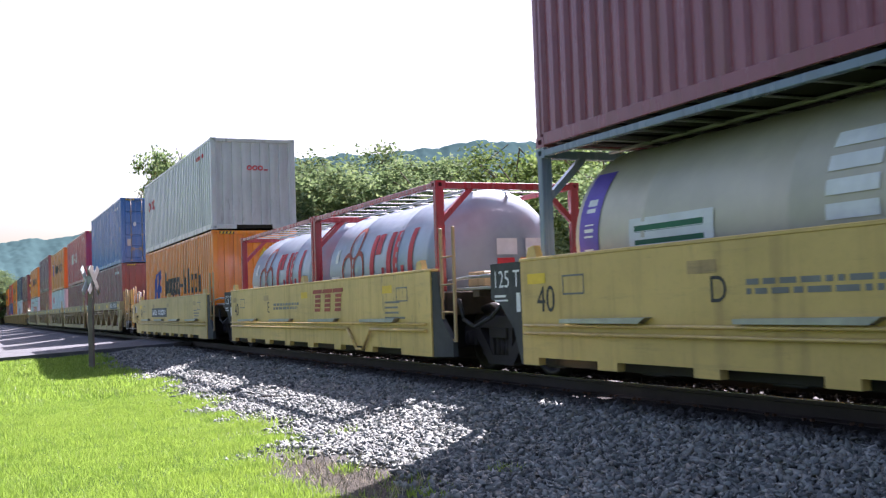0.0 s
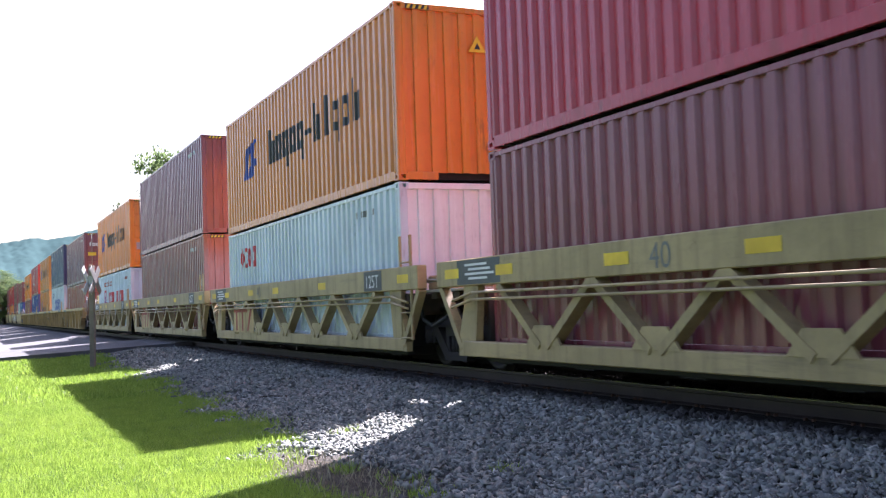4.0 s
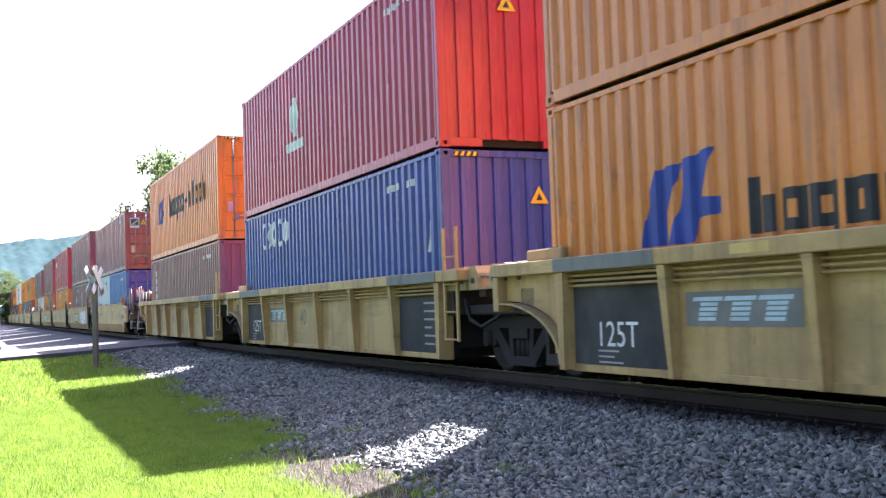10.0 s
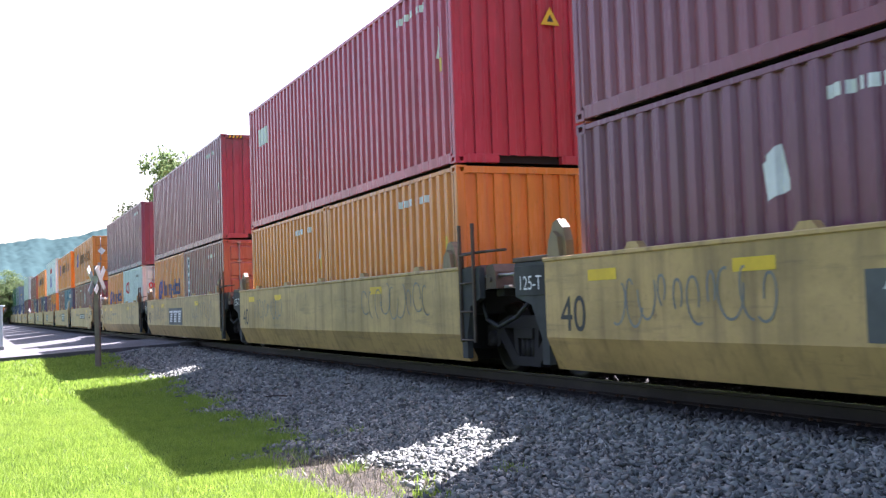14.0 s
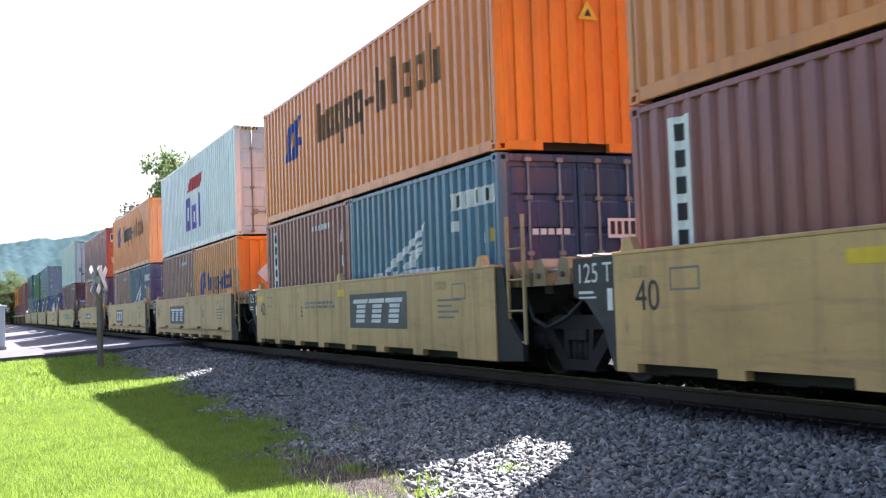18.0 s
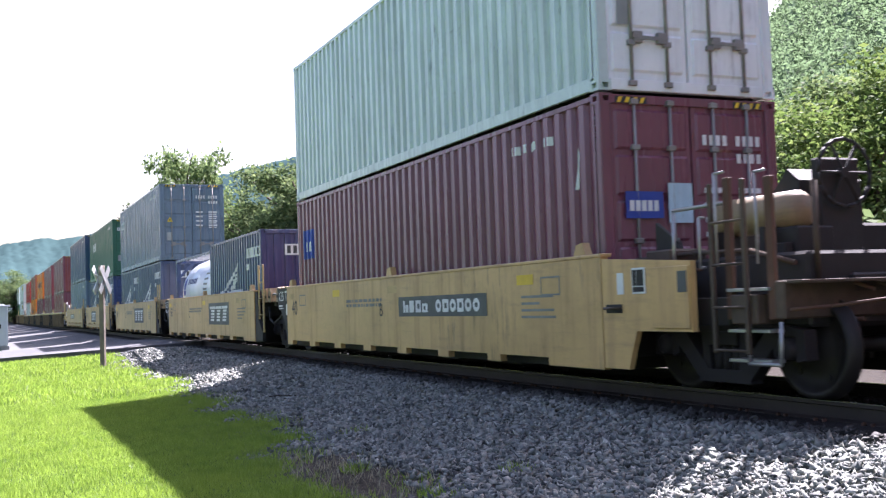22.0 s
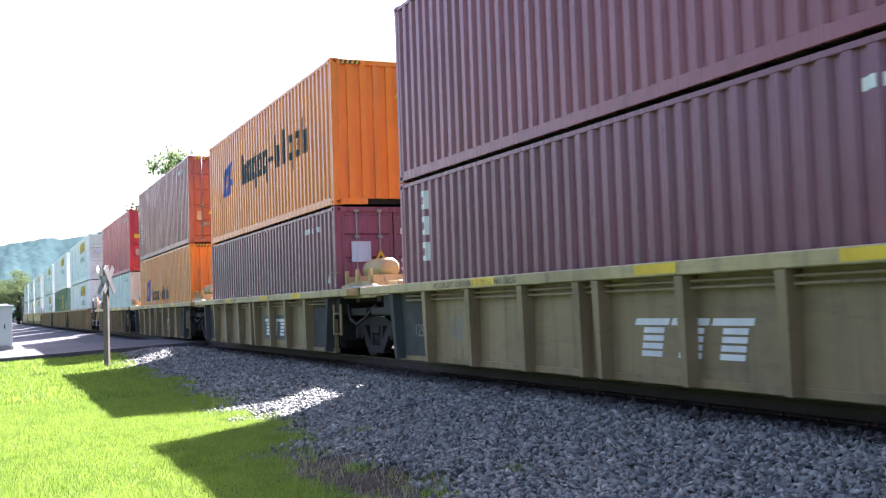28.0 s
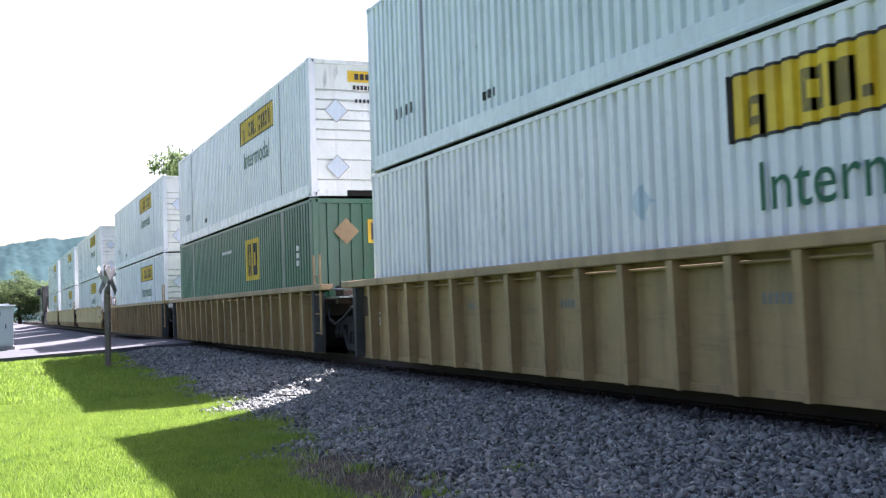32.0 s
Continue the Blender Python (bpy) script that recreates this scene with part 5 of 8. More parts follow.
def side_marks(root, kind, L, r, sheet, u, rear="joint"):
    """Lettering, plates and reflectors on the near side of a car."""
    y = {"smooth": -1.49, "piped": -1.49, "bent": -1.45, "plain": -1.45, "ribbed": -1.33, "banded": -1.33, "long": -1.33, "truss": -1.48}[kind]
    if kind in ("smooth", "piped"):
        lettering("lettering", "40", 0.42, -L + 0.36, 0.82, y - 0.004, INK_BLACK, sheet, "black 40 lettering")
        lettering("lettering", "125 T", 0.3, -L - 0.79, 1.12, -1.474, INK_WHITE, sheet, "white 125 T lettering")
        car_figure("data_table", [[rect(-L - 0.75, 1.0, -L - 0.45, 1.03)], [rect(-L - 0.75, 0.95, -L - 0.4, 0.97)], [rect(-L - 0.18, 0.82, -L - 0.08, 1.05)]], -1.47, INK_WHITE, sheet)
        for x in (-L + 0.15, -9.0, -6.1, -1.6):
            car_figure("reflector", [[rect(x, 1.14, x + 0.42, 1.26)]], y, INK_YELLOW if r.random() < 0.35 else YELLOW_OLD, sheet, "faded yellow reflector strip")
        fig = []
        for j, z in enumerate((1.02, 0.94)):
            x = -8.2
            while x < -6.4:
                w = 0.06 + r.random() * 0.2
                fig.append([rect(x, z, x + w, z + 0.05)])
                x += w + 0.05
        for j in range(4):
            fig.append([rect(-1.5, 0.98 - j * 0.08, -1.5 + 0.4 + r.random() * 0.5, 1.01 - j * 0.08)])
        car_figure("data_table", fig, y, INK_GREY, sheet, "small faded lettering bars")
        for x in (-L + 0.95, -1.0):
            car_figure("outline_box", [[rect(x, 1.0, x + 0.45, 1.22), rect(x + 0.02, 1.02, x + 0.43, 1.2)]], y, INK_GREY, sheet)
    elif kind in ("bent", "plain"):
        lettering("lettering", "40", 0.56, -L - 0.12, 0.6, y - 0.004, INK_BLACK, sheet, "worn black 40 lettering")
        for x in (-L + 0.5, -9.3, -3.1):
            car_figure("reflector", [[rect(x, 1.14, x + 0.55, 1.26)]], y, INK_YELLOW, sheet, "yellow reflector strip")
        if kind == "bent":
            car_figure("graffiti", squiggle(r, -L + 0.9, -L + 3.4, 0.66, 1.2, 0.026, 10), y, INK_GREY, sheet, "grey spray-can scrawl")
            car_figure("graffiti", squiggle(r, -3.6, -0.6, 0.72, 1.3, 0.022, 9), y, INK_GREY, sheet, "grey spray-can scrawl", 0.001)
    elif kind == "ribbed":
        if rear != "coupled":
            lettering("lettering", "125T", 0.38, -11.08, 0.44, -1.346, INK_WHITE, sheet, "white 125T lettering")
        lettering("lettering", "40", 0.45, -7.1, 0.62, y - 0.004, INK_GREY, sheet, "faded 40 lettering")
        fig = [[rect(-0.5, 0.95 - j * 0.12, -0.5 + 0.25 + r.random() * 0.3, 0.98 - j * 0.12)] for j in range(6)] if u < -140 else []
        fig += [[rect(-11.05, 0.38 - j * 0.06, -10.85 + r.random() * 0.3, 0.40 - j * 0.06)] for j in range(3) if rear != "coupled"]
        if fig:
            car_figure("data_table", fig, -1.342, INK_WORN, sheet, "worn white lettering bars")
        for x in (-L + 1.2, -8.6, -4.4):
            car_figure("reflector", [[rect(x, 1.29, x + 0.5, 1.38)]], -1.52, YELLOW, sheet, "faded yellow reflector strip")
    elif kind == "banded":
        if rear != "coupled":
            lettering("lettering", "125-T", 0.27, -11.42, 0.46, -1.346, INK_GREY, sheet, "faded 125-T lettering")
        lettering("lettering", "40", 0.5, -10.1, 0.42, y - 0.004, INK_GREY, sheet, "faded 40 lettering")
        lettering("lettering", "WT. FOR 20 FT. CONTAINER 52,900 LBS. MAX. GROSS", 0.11, -10.2, 1.17, -1.524, INK_BLACK, sheet, "small black lettering")
        for x in (-8.9, -5.0, -2.2):
            car_figure("reflector", [[rect(x, 1.165, x + 0.7, 1.265)]], -1.52, INK_YELLOW, sheet, "yellow reflector strip")
    elif kind == "truss":
        lettering("lettering", "40", 0.36, -8.3, 1.22, y - 0.004, INK_GREY, sheet, "dark 40 lettering")
        if rear != "coupled":
            car_figure("end_plate", [[rect(-L - 0.55, 1.19, -L + 0.72, 1.51)]], y, INK_PLATE, sheet, "dark grey end plate", -0.002)
            car_figure("data_table", [[rect(-L - 0.3 + 0.1 * (j % 2), 1.43 - 0.06 * j, -L + 0.35 + 0.1 * (j % 3), 1.46 - 0.06 * j)] for j in range(4)], y, INK_WHITE, sheet)
        for x in (0.45, -L - 0.95, -6.9, -9.1, -3.6) + ((-L + 0.6,) if rear != "coupled" else ()):
            car_figure("reflector", [[rect(x, 1.28, x + 0.45, 1.41)]], y, INK_YELLOW, sheet, "yellow reflector strip")
    else:
        lettering("lettering", "53", 0.4, -3.6, 0.55, -1.336, INK_GREY, sheet, "faded 53 lettering")
        lettering("lettering", "125", 0.32, -L - 0.1, 0.62, -1.336, INK_WHITE, sheet, "worn 125 lettering")
        fig = []
        for x in (-12.2, -9.6, -6.1):
            fig += [[rect(x + 0.08 * k, 0.85, x + 0.08 * k + 0.05, 0.95)] for k in range(6)]
        car_figure("data_table", fig, y, INK_GREY, sheet, "small dark lettering bars")


def name_plate(root, x0, x1, z0, z1, y, pattern, plate=None, ink=None, label="grey plate with white lettering blocks"):
    """A painted plate with blocks on it."""
    host = next(c for c in root.children if c.name.startswith(("side_sheet", "top_chord")))
    if plate:
        car_figure("name_plate", [[rect(x0, z0, x1, z1)]], y, plate, host, label)
    m = 0.06 * (x1 - x0)
    if pattern == "IIB":
        w, h = (x1 - x0 - 2 * m) / 3, z1 - z0
        fig = []
        for k in range(3):
            a = x0 + m + k * w + 0.03 * w
            fig.append([[(a, z0 + h * 0.72), (a + w * 0.94, z0 + h * 0.72), (a + w * 0.98, z0 + h * 0.84), (a + w * 0.06, z0 + h * 0.84)]])
            for j in range(4):
                zz = z0 + h * (0.16 + j * 0.14)
                fig.append([[(a + w * (0.16 + 0.03 * j), zz), (a + w * (0.72 + 0.03 * j), zz), (a + w * (0.74 + 0.03 * j), zz + h * 0.10), (a + w * (0.18 + 0.03 * j), zz + h * 0.10)]])
        car_figure("plate_bars", fig, y, ink or INK_WHITE, host, "white striped emblem blocks", 0.004)
        return
    car_figure("plate_bars", blocks(pattern, x0 + m, x1 - m, z0 + (z1 - z0) * 0.2, (z1 - z0) * 0.6), y, ink or INK_WHITE, host, "white lettering blocks", 0.004)


# ---------------------------------------------------------------- the train
STD, HC, L40, L20, L53 = 2.591, 2.896, 12.192, 6.058, 16.154
FLOOR = 0.32
MOVERS = []          # (thing, place in the train, height)


def load(root, u, z):
    MOVERS.append((root, u, z))
    return root


def liner(u, z, H, mat, end, label, low=False, seed=0, ink=None):
    c = load(container(label, L40, H, mat, end), u, z)
    mark_liner(c, L40, H, low, False, ink, u > -40)
    if end == "doors":
        door_marks(c, H)
        triangle_mark(c, -0.26, H - 0.95, 0.14, 0.03)
    else:
        triangle_mark(c, 0.25, H - 0.75)
    return c


def box40(u, z, H, mat, end, label, seed, endmat=None, ink=None):
    c = load(container(label, L40, H, mat, end, endmat), u, z)
    small_marks(c, L40, H, seed, ink)
    if end == "doors":
        door_marks(c, H, ink)
    elif seed % 2:
        triangle_mark(c, -0.2 + (seed % 5) * 0.15, H - 0.8)
    return c


def box20(u, z, mat, end, label, seed, endmat=None, ink=None, wing=False, strip=False, short=False):
    c = load(container(label, L20, STD, mat, end, endmat), u, z)
    if wing:
        mark_wing(c, L20)
        if end == "doors":
            flat_on("number_plate", [[rect(0.42, 1.45, 1.06, 1.72)], [rect(0.62, 1.22, 1.06, 1.44)]], 0.0, INK_WHITE, front_end(c), "white number plate", 0.03)
            flat_on("number_row", [[rect(0.46 + k * 0.11, 1.5, 0.53 + k * 0.11, 1.68)] for k in range(5)], 0.0, INK_BLACK, front_end(c), "", 0.034)
            flat_on("name_bars", [[rect(-0.75 + k * 0.12, 1.5, -0.66 + k * 0.12, 1.58)] for k in range(5)], 0.0, INK_WHITE, front_end(c), "", 0.03)
        else:
            flat_on("number_strip", [[rect(-0.62, 1.95, 1.0, 2.22)]], 0.0, INK_WHITE, front_end(c), "white number strip", -0.012)
            flat_on("number_row", [[rect(-0.56 + k * 0.155, 1.99, -0.47 + k * 0.155, 2.18)] for k in range(10)], 0.0, INK_BLACK, front_end(c), "", -0.008)
    elif short:
        mark_liner(c, L20, STD, False, True)
    else:
        small_marks(c, L20, STD, seed, ink)
    if strip:
        s = near_side(c)
        paint_on("name_strip", [[rect(-5.42, 1.0, -5.08, 2.38)]], L20, W / 2, INK_WHITE, s, "white upright name strip")
        o = paint_on("strip_row", [[rect(-5.32, 1.1 + k * 0.26, -5.18, 1.27 + k * 0.26)] for k in range(5)], L20, W / 2, INK_BLACK, s)
        o.location.y = -0.003
    return c


def upright_blocks(c, L, x, z0, z1, n, ink):
    h = (z1 - z0) / n
    paint_on("name_band", [[rect(x, z0 + k * h, x + 0.3, z0 + k * h + h * 0.72), rect(x + 0.1, z0 + k * h + h * 0.2, x + 0.2, z0 + k * h + h * 0.5)] for k in range(n)], L, W / 2, ink, near_side(c), "white upright lettering blocks")


def diamond(x, z, h):
    return [(x - h, z), (x, z - h), (x + h, z), (x, z + h)]


def domestic(u, z, mat, label, green=False):
    c = load(container(label, L53, HC, mat, "blind" if green else "ribs", None if green else CREAMWHITE, half=1.295, name="domestic_container"), u, z)
    s, e = near_side(c), front_end(c)
    if green:
        paint_on("emblem", [[rect(-6.2, 1.38, -4.75, 2.42)]], L53, 1.295, INK_YELLOW, s, "yellow square emblem")
        o = paint_on("plate_bars", blocks("BB", -6.05, -4.9, 1.5, 0.8), L53, 1.295, INK_BLACK, s)
        o.location.y = -0.003
        flat_on("emblem", [[rect(-0.1, 1.95, 0.5, 2.45)]], 0.0, INK_YELLOW, e, "yellow emblem", 0.012)
        flat_on("plate_bars", [[rect(-0.03, 2.02, 0.43, 2.38), rect(0.05, 2.1, 0.35, 2.3)]], 0.0, INK_BLACK, e, "", 0.016)
        flat_on("placard", [[diamond(-0.57, 2.2, 0.28)]], 0.0, TAN, e, "worn tan diamond placard", 0.012)
        paint_on("number_row", [[rect(-1.32, 1.55 + 0.16 * k, -1.12, 1.66 + 0.16 * k)] for k in range(3)], L53, 1.295, INK_WHITE, s)
        paint_on("notice", [[rect(-9.2, 2.2, -7.9, 2.28)]], L53, 1.295, INK_WHITE, s, "small white notice")
    else:
        paint_on("name_plate", [[rect(-6.5, 1.98, -3.05, 2.6)]], L53, 1.295, INK_YELLOW, s, "yellow name plate")
        o = paint_on("plate_bars", blocks("p BI.BBBl", -6.3, -3.2, 2.1, 0.36), L53, 1.295, INK_BLACK, s)
        o.location.y = -0.003
        o = paint_on("plate_border", [[rect(-6.5, 1.98, -3.05, 2.6), rect(-6.47, 2.01, -3.08, 2.57)]], L53, 1.295, INK_BLACK, s)
        o.location.y = -0.004
        lettering("lettering", "Intermodal", 0.62, -6.15, 1.34, -1.295, INK_GREEN, s, "green Intermodal lettering")
        flat_on("name_plate", [[rect(-0.45, 2.42, 0.5, 2.66)]], 0.0, INK_YELLOW, e, "yellow name plate", 0.014)
        flat_on("name_bars", [[rect(-0.3 + k * 0.12, 2.47, -0.21 + k * 0.12, 2.6)] for k in range(6)] + [[rect(-0.34 + k * 0.085, 2.26, -0.28 + k * 0.085, 2.35)] for k in range(9)]
                + [[rect(-0.3 + k * 0.09, 1.98, -0.25 + k * 0.09, 2.06)] for k in range(9) if k != 4], 0.0, INK_BLACK, e, "", 0.018)
        for h in (1.8, 0.62):
            flat_on("placard", [[diamond(-0.72, h, 0.24)]], 0.0, AQUA, e, "worn pale diamond placard", 0.012)
            flat_on("placard_frame", [[diamond(-0.72, h, 0.26), diamond(-0.72, h, 0.235)]], 0.0, GALV, e, "", 0.016)
        paint_on("placard", [[diamond(-7.95, 1.6, 0.2)]], L53, 1.295, AQUA, s, "worn silver diamond placard")
        for x in (-14.9, -14.7, -14.45, -14.25):
            paint_on("number_bar", [[rect(x, 0.72, x + 0.09, 0.9)]], L53, 1.295, INK_BLACK, s)
        for x in (-11.6, -11.45, -11.3):
            paint_on("number_bar", [[rect(x, 0.42, x + 0.08, 0.54)]], L53, 1.295, INK_BLACK, s)
    for x in (-2.48, -L53 + 2.40):
        paint_on("seam_band", [[rect(x, 0.28, x + 0.08, HC - 0.08)]], L53, 1.295, GALV, s)
    return c


def car(kind, u, lead, rear, seed, L=L40):
    return load(well_car(kind, u, lead, rear, seed, L), u, 0)


UP_S, UP_H = FLOOR + STD + 0.03, FLOOR + HC + 0.03
J, C = "joint", "coupled"

# first car: tanks, then orange under grey-green
c = car("piped", 0.95, J, J, 1)
lettering("lettering", "D", 0.34, -8.7, 0.88, -1.494, INK_BLACK, c, "black unit letter")
a = load(tank_box("cream tank container with a violet band", TANKCREAM, GREY, [
    ("violet_band", [[rect(-5.35, 0.5, -4.95, 2.05)]], INK_VIOLET, "violet band with white marks"),
    ("band_marks", [[rect(-5.24, 0.75 + k * 0.28, -5.06, 0.9 + k * 0.28)] for k in range(4)], INK_WHITE, ""),
    ("notice", [[rect(-4.35, 0.95, -2.95, 1.45)]], INK_WHITE, "white notice"),
    ("notice_bars", [[rect(-4.25, 1.30 - k * 0.15, -3.1, 1.37 - k * 0.15)] for k in range(3)], INK_GREEN, ""),
    ("data_sheet", [[rect(-0.9 - 0.62, 1.2 + k * 0.2, -0.95, 1.33 + k * 0.2)] for k in range(4)], INK_WHITE, "white data marks")]), 0.95 - 6.13, FLOOR)
b = load(tank_box("cream tank container in a grey frame", TANKCREAM, GREY, []), 0.95, FLOOR)
box40(0.95, FLOOR + 2.453, STD, MAROON, "blind", "maroon corrugated container over cream tanks", 3)
c = car("piped", -14.3, J, J, 2)
lettering("lettering", "E", 0.34, -8.7, 0.88, -1.494, INK_BLACK, c, "black unit letter")
name_plate(c, -5.45, -3.4, 0.78, 1.38, -1.49, "IIB", None, INK_DULLRED)
ring_marks = [("name_band", [[rect(-3.2, 1.15, -3.0, 1.85)], [rect(-2.95, 1.5, -2.7, 1.85)], [rect(-2.4, 1.15, -2.2, 1.85)], [rect(-2.1, 1.15, -1.9, 1.85)], [rect(-1.45, 1.15, -1.25, 1.85)],
                        [rect(-2.62, 1.15, -2.5, 1.27)], [rect(-1.75, 1.15, -1.62, 1.27)], [rect(-1.1, 1.15, -0.97, 1.27)]], INK_RED, "red lettering blocks"),
       ("ring_emblem", [[oval(-4.1, 1.75, 0.3, 0.32, 16), oval(-4.1, 1.75, 0.22, 0.24, 16)], [oval(-4.4, 1.3, 0.3, 0.32, 16), oval(-4.4, 1.3, 0.22, 0.24, 16)],
                        [oval(-3.8, 1.3, 0.3, 0.32, 16), oval(-3.8, 1.3, 0.22, 0.24, 16)]], INK_DULLRED, "three red rings"),
       ("notice", [[rect(-5.3, 1.05, -4.85, 1.2)], [rect(-5.1, 1.45, -4.95, 1.7)]], INK_WHITE, "white notice")]
for k in (0, 1):
    t = load(tank_box("silver tank container in a red frame", TANKMAT, FRAME_RED, ring_marks), -14.3 - 6.13 * k, FLOOR)
    if k == 0:
        v = near_side(t)
        for nm, y0, z0, y1, z1, ink in (("placard", -0.1, 1.35, 0.25, 1.6, INK_WHITE), ("placard", 0.4, 1.35, 0.75, 1.6, INK_WHITE), ("placard", 0.3, 1.05, 0.75, 1.3, ORANGE), ("placard", -0.1, 1.02, 0.2, 1.3, INK_RED)):
            flat_on(nm, [[rect(y0, z0, y1, z1)]], -0.30, ink, v, "", 0.02)
c = car("piped", -29.85, J, C, 3)
name_plate(c, -9.2, -6.1, 0.82, 1.12, -1.49, "bIBx oBoBoo", INK_PLATE)
liner(-29.85, FLOOR, HC, ORANGE, "blind", "orange corrugated container in the well", True)
o = box40(-29.85, UP_H, STD, GREYGREEN, "blind", "grey-green corrugated container with red marks", 4, ink=INK_RED)
flat_on("name_bars", [[oval(-0.12 + k * 0.16, 1.75, 0.075, 0.075), oval(-0.12 + k * 0.16, 1.75, 0.04, 0.04)] for k in range(3)] + [[rect(0.3, 1.68, 0.42, 1.72)]], 0.0, INK_RED, front_end(o), "red lettering blocks", -0.012)
mark_rings(o, L40, -11.3, -9.9, 1.5, 0.35)

# second car: open truss sides
for k, (u, lead, rear) in enumerate(((-49.1, C, J), (-64.6, J, J), (-80.0, J, J), (-95.5, J, J), (-110.9, J, C))):
    c = car("truss", u, lead, rear, 10 + k)
    if k in (0, 4):
        x = -12.4 if k else -2.3
        name_plate(c, x, x + 2.65, 1.2, 1.51, -1.48, "bIBx oBoBoo", INK_PLATE)
    if k in (2, 3):
        car_figure("name_board", [[rect(-L40 + 1.5, 0.42, -L40 + 3.5, 1.02)]], -1.47, YELLOW_OLD, c, "yellow name board")
        car_figure("lettering_block", [[rect(-L40 + 1.55, 0.9, -L40 + 2.9, 1.0)], [rect(-L40 + 1.75, 0.46, -L40 + 1.9, 0.9)], [rect(-L40 + 2.35, 0.46, -L40 + 2.5, 0.9)],
                                  [[(-L40 + 2.85, 0.46), (-L40 + 3.0, 0.46), (-L40 + 3.4, 1.0), (-L40 + 3.2, 1.0)]]], -1.474, INK_DULLRED, c, "faded red lettering blocks")
    if k in (1, 2, 3, 4):
        car_figure("end_plate", [[rect(-1.05, 1.19, -0.22, 1.51)]], -1.48, INK_PLATE, c, "dark grey end plate")
        lettering("lettering", "125T", 0.3, -0.98, 1.24, -1.488, INK_WHITE, c, "white 125T lettering")
box40(-49.1, FLOOR, HC, MAROON, "blind", "maroon corrugated container in the well", 6)
o = box40(-49.1, UP_H, HC, BLUE, "doors", "bright blue container with closed doors", 7)
flat_on("round_mark", [[oval(-0.62, 1.72, 0.07, 0.1)]], 0.0, INK_WHITE, front_end(o), "", 0.012)
box40(-64.6, FLOOR, STD, MAROON, "blind", "maroon corrugated container in the well", 8)
o = box40(-64.6, UP_S, HC, RED, "blind", "red corrugated container with white marks", 9)
paint_on("name_band", blocks("BIl-B", -9.2, -5.8, 1.35, 0.62), L40, W / 2, INK_WHITE, near_side(o), "white lettering blocks")
o = box40(-80.0, FLOOR, STD, AQUA, "blind", "pale green corrugated container with red marks", 12, endmat=WHITE, ink=INK_GREY)
mark_rings(o, L40, -10.95, -9.4, 1.67, 0.5)
liner(-80.0, UP_S, HC, ORANGE_OLD, "blind", "weathered orange corrugated container")
box40(-95.5, FLOOR, HC, BROWN, "blind", "brown corrugated container in the well", 11, endmat=RUSTRED)
box40(-95.5, UP_H, HC, PLUM, "blind", "dark maroon corrugated container with a red end", 13, endmat=MAROON)
o = box40(-110.9, FLOOR, STD, AQUA, "blind", "pale aqua corrugated container with red lettering", 14, endmat=LILAC, ink=INK_DULLRED)
s = near_side(o)
paint_on("emblem_field", [[rect(-9.6, 1.0, -8.85, 1.85), rect(-9.5, 1.1, -8.95, 1.75)]], L40, W / 2, INK_RED, s, "red square emblem")
paint_on("emblem", [[[(-9.48, 1.75), (-9.3, 1.75), (-9.22, 1.5), (-9.14, 1.75), (-8.97, 1.75), (-9.14, 1.35), (-9.14, 1.1), (-9.31, 1.1), (-9.31, 1.35)]]], L40, W / 2, INK_BLUE, s, "blue forked emblem")
paint_on("name_band", blocks("lBBI BlBI", -8.3, -2.4, 1.1, 0.62), L40, W / 2, INK_RED, s, "red lettering blocks")
paint_on("web_bars", blocks("xxx.xxl.xxx", -9.6, -6.6, 2.02, 0.3), L40, W / 2, INK_DULLRED, s)
flat_on("emblem_field", [[rect(-0.65, 1.75, -0.25, 2.3), rect(-0.6, 1.8, -0.3, 2.25)]], 0.0, INK_RED, front_end(o), "red square emblem", -0.012)
liner(-110.9, UP_S, HC, ORANGE, "doors", "orange container with closed doors")

# third car: ribbed sides
for k, (u, lead, rear) in enumerate(((-130.4, C, J), (-145.7, J, J), (-161.0, J, J), (-176.35, J, J), (-191.6, J, C))):
    c = car("ribbed", u, lead, rear, 20 + k)
    if k in (1, 2, 3):
        name_plate(c, -9.5, -7.95, 0.66, 0.98, -1.33, "IIB", INK_GREY, LILAC, "worn grey name plate")
box40(-130.4, FLOOR, STD, RUSTRED, "blind", "rust-red corrugated container in the well", 15)
upright_blocks(bpy.data.objects[MOVERS[-1][0].name], L40, -11.1, 1.1, 2.2, 4, INK_WHITE)
o = box40(-130.4, UP_S, HC, PLUM, "doors", "plum container with closed doors", 16)
flat_on("name_bars", blocks("lxx", -0.98, -0.35, 2.12, 0.24), 0.0, INK_WHITE, front_end(o), "white lettering blocks", 0.03)
flat_on("notice", [[rect(-1.0, 1.55, -0.55, 1.75)]], 0.0, INK_YELLOW, front_end(o), "yellow notice", 0.03)
upright_blocks(o, L40, -11.5, 1.2, 2.3, 3, INK_WHITE)
o = box40(-145.7, FLOOR, HC, AQUA, "blind", "pale aqua corrugated container with blue lettering", 17, endmat=LILAC, ink=INK_NAVY)
s = near_side(o)
paint_on("name_band", blocks("oooIo", -8.8, -3.2, 1.12, 0.85), L40, W / 2, INK_BLUE, s, "large blue lettering blocks")
paint_on("sign_blocks", blocks("BxBx", -10.5, -9.3, 2.15, 0.35), L40, W / 2, INK_NAVY, s, "dark blue blocks")
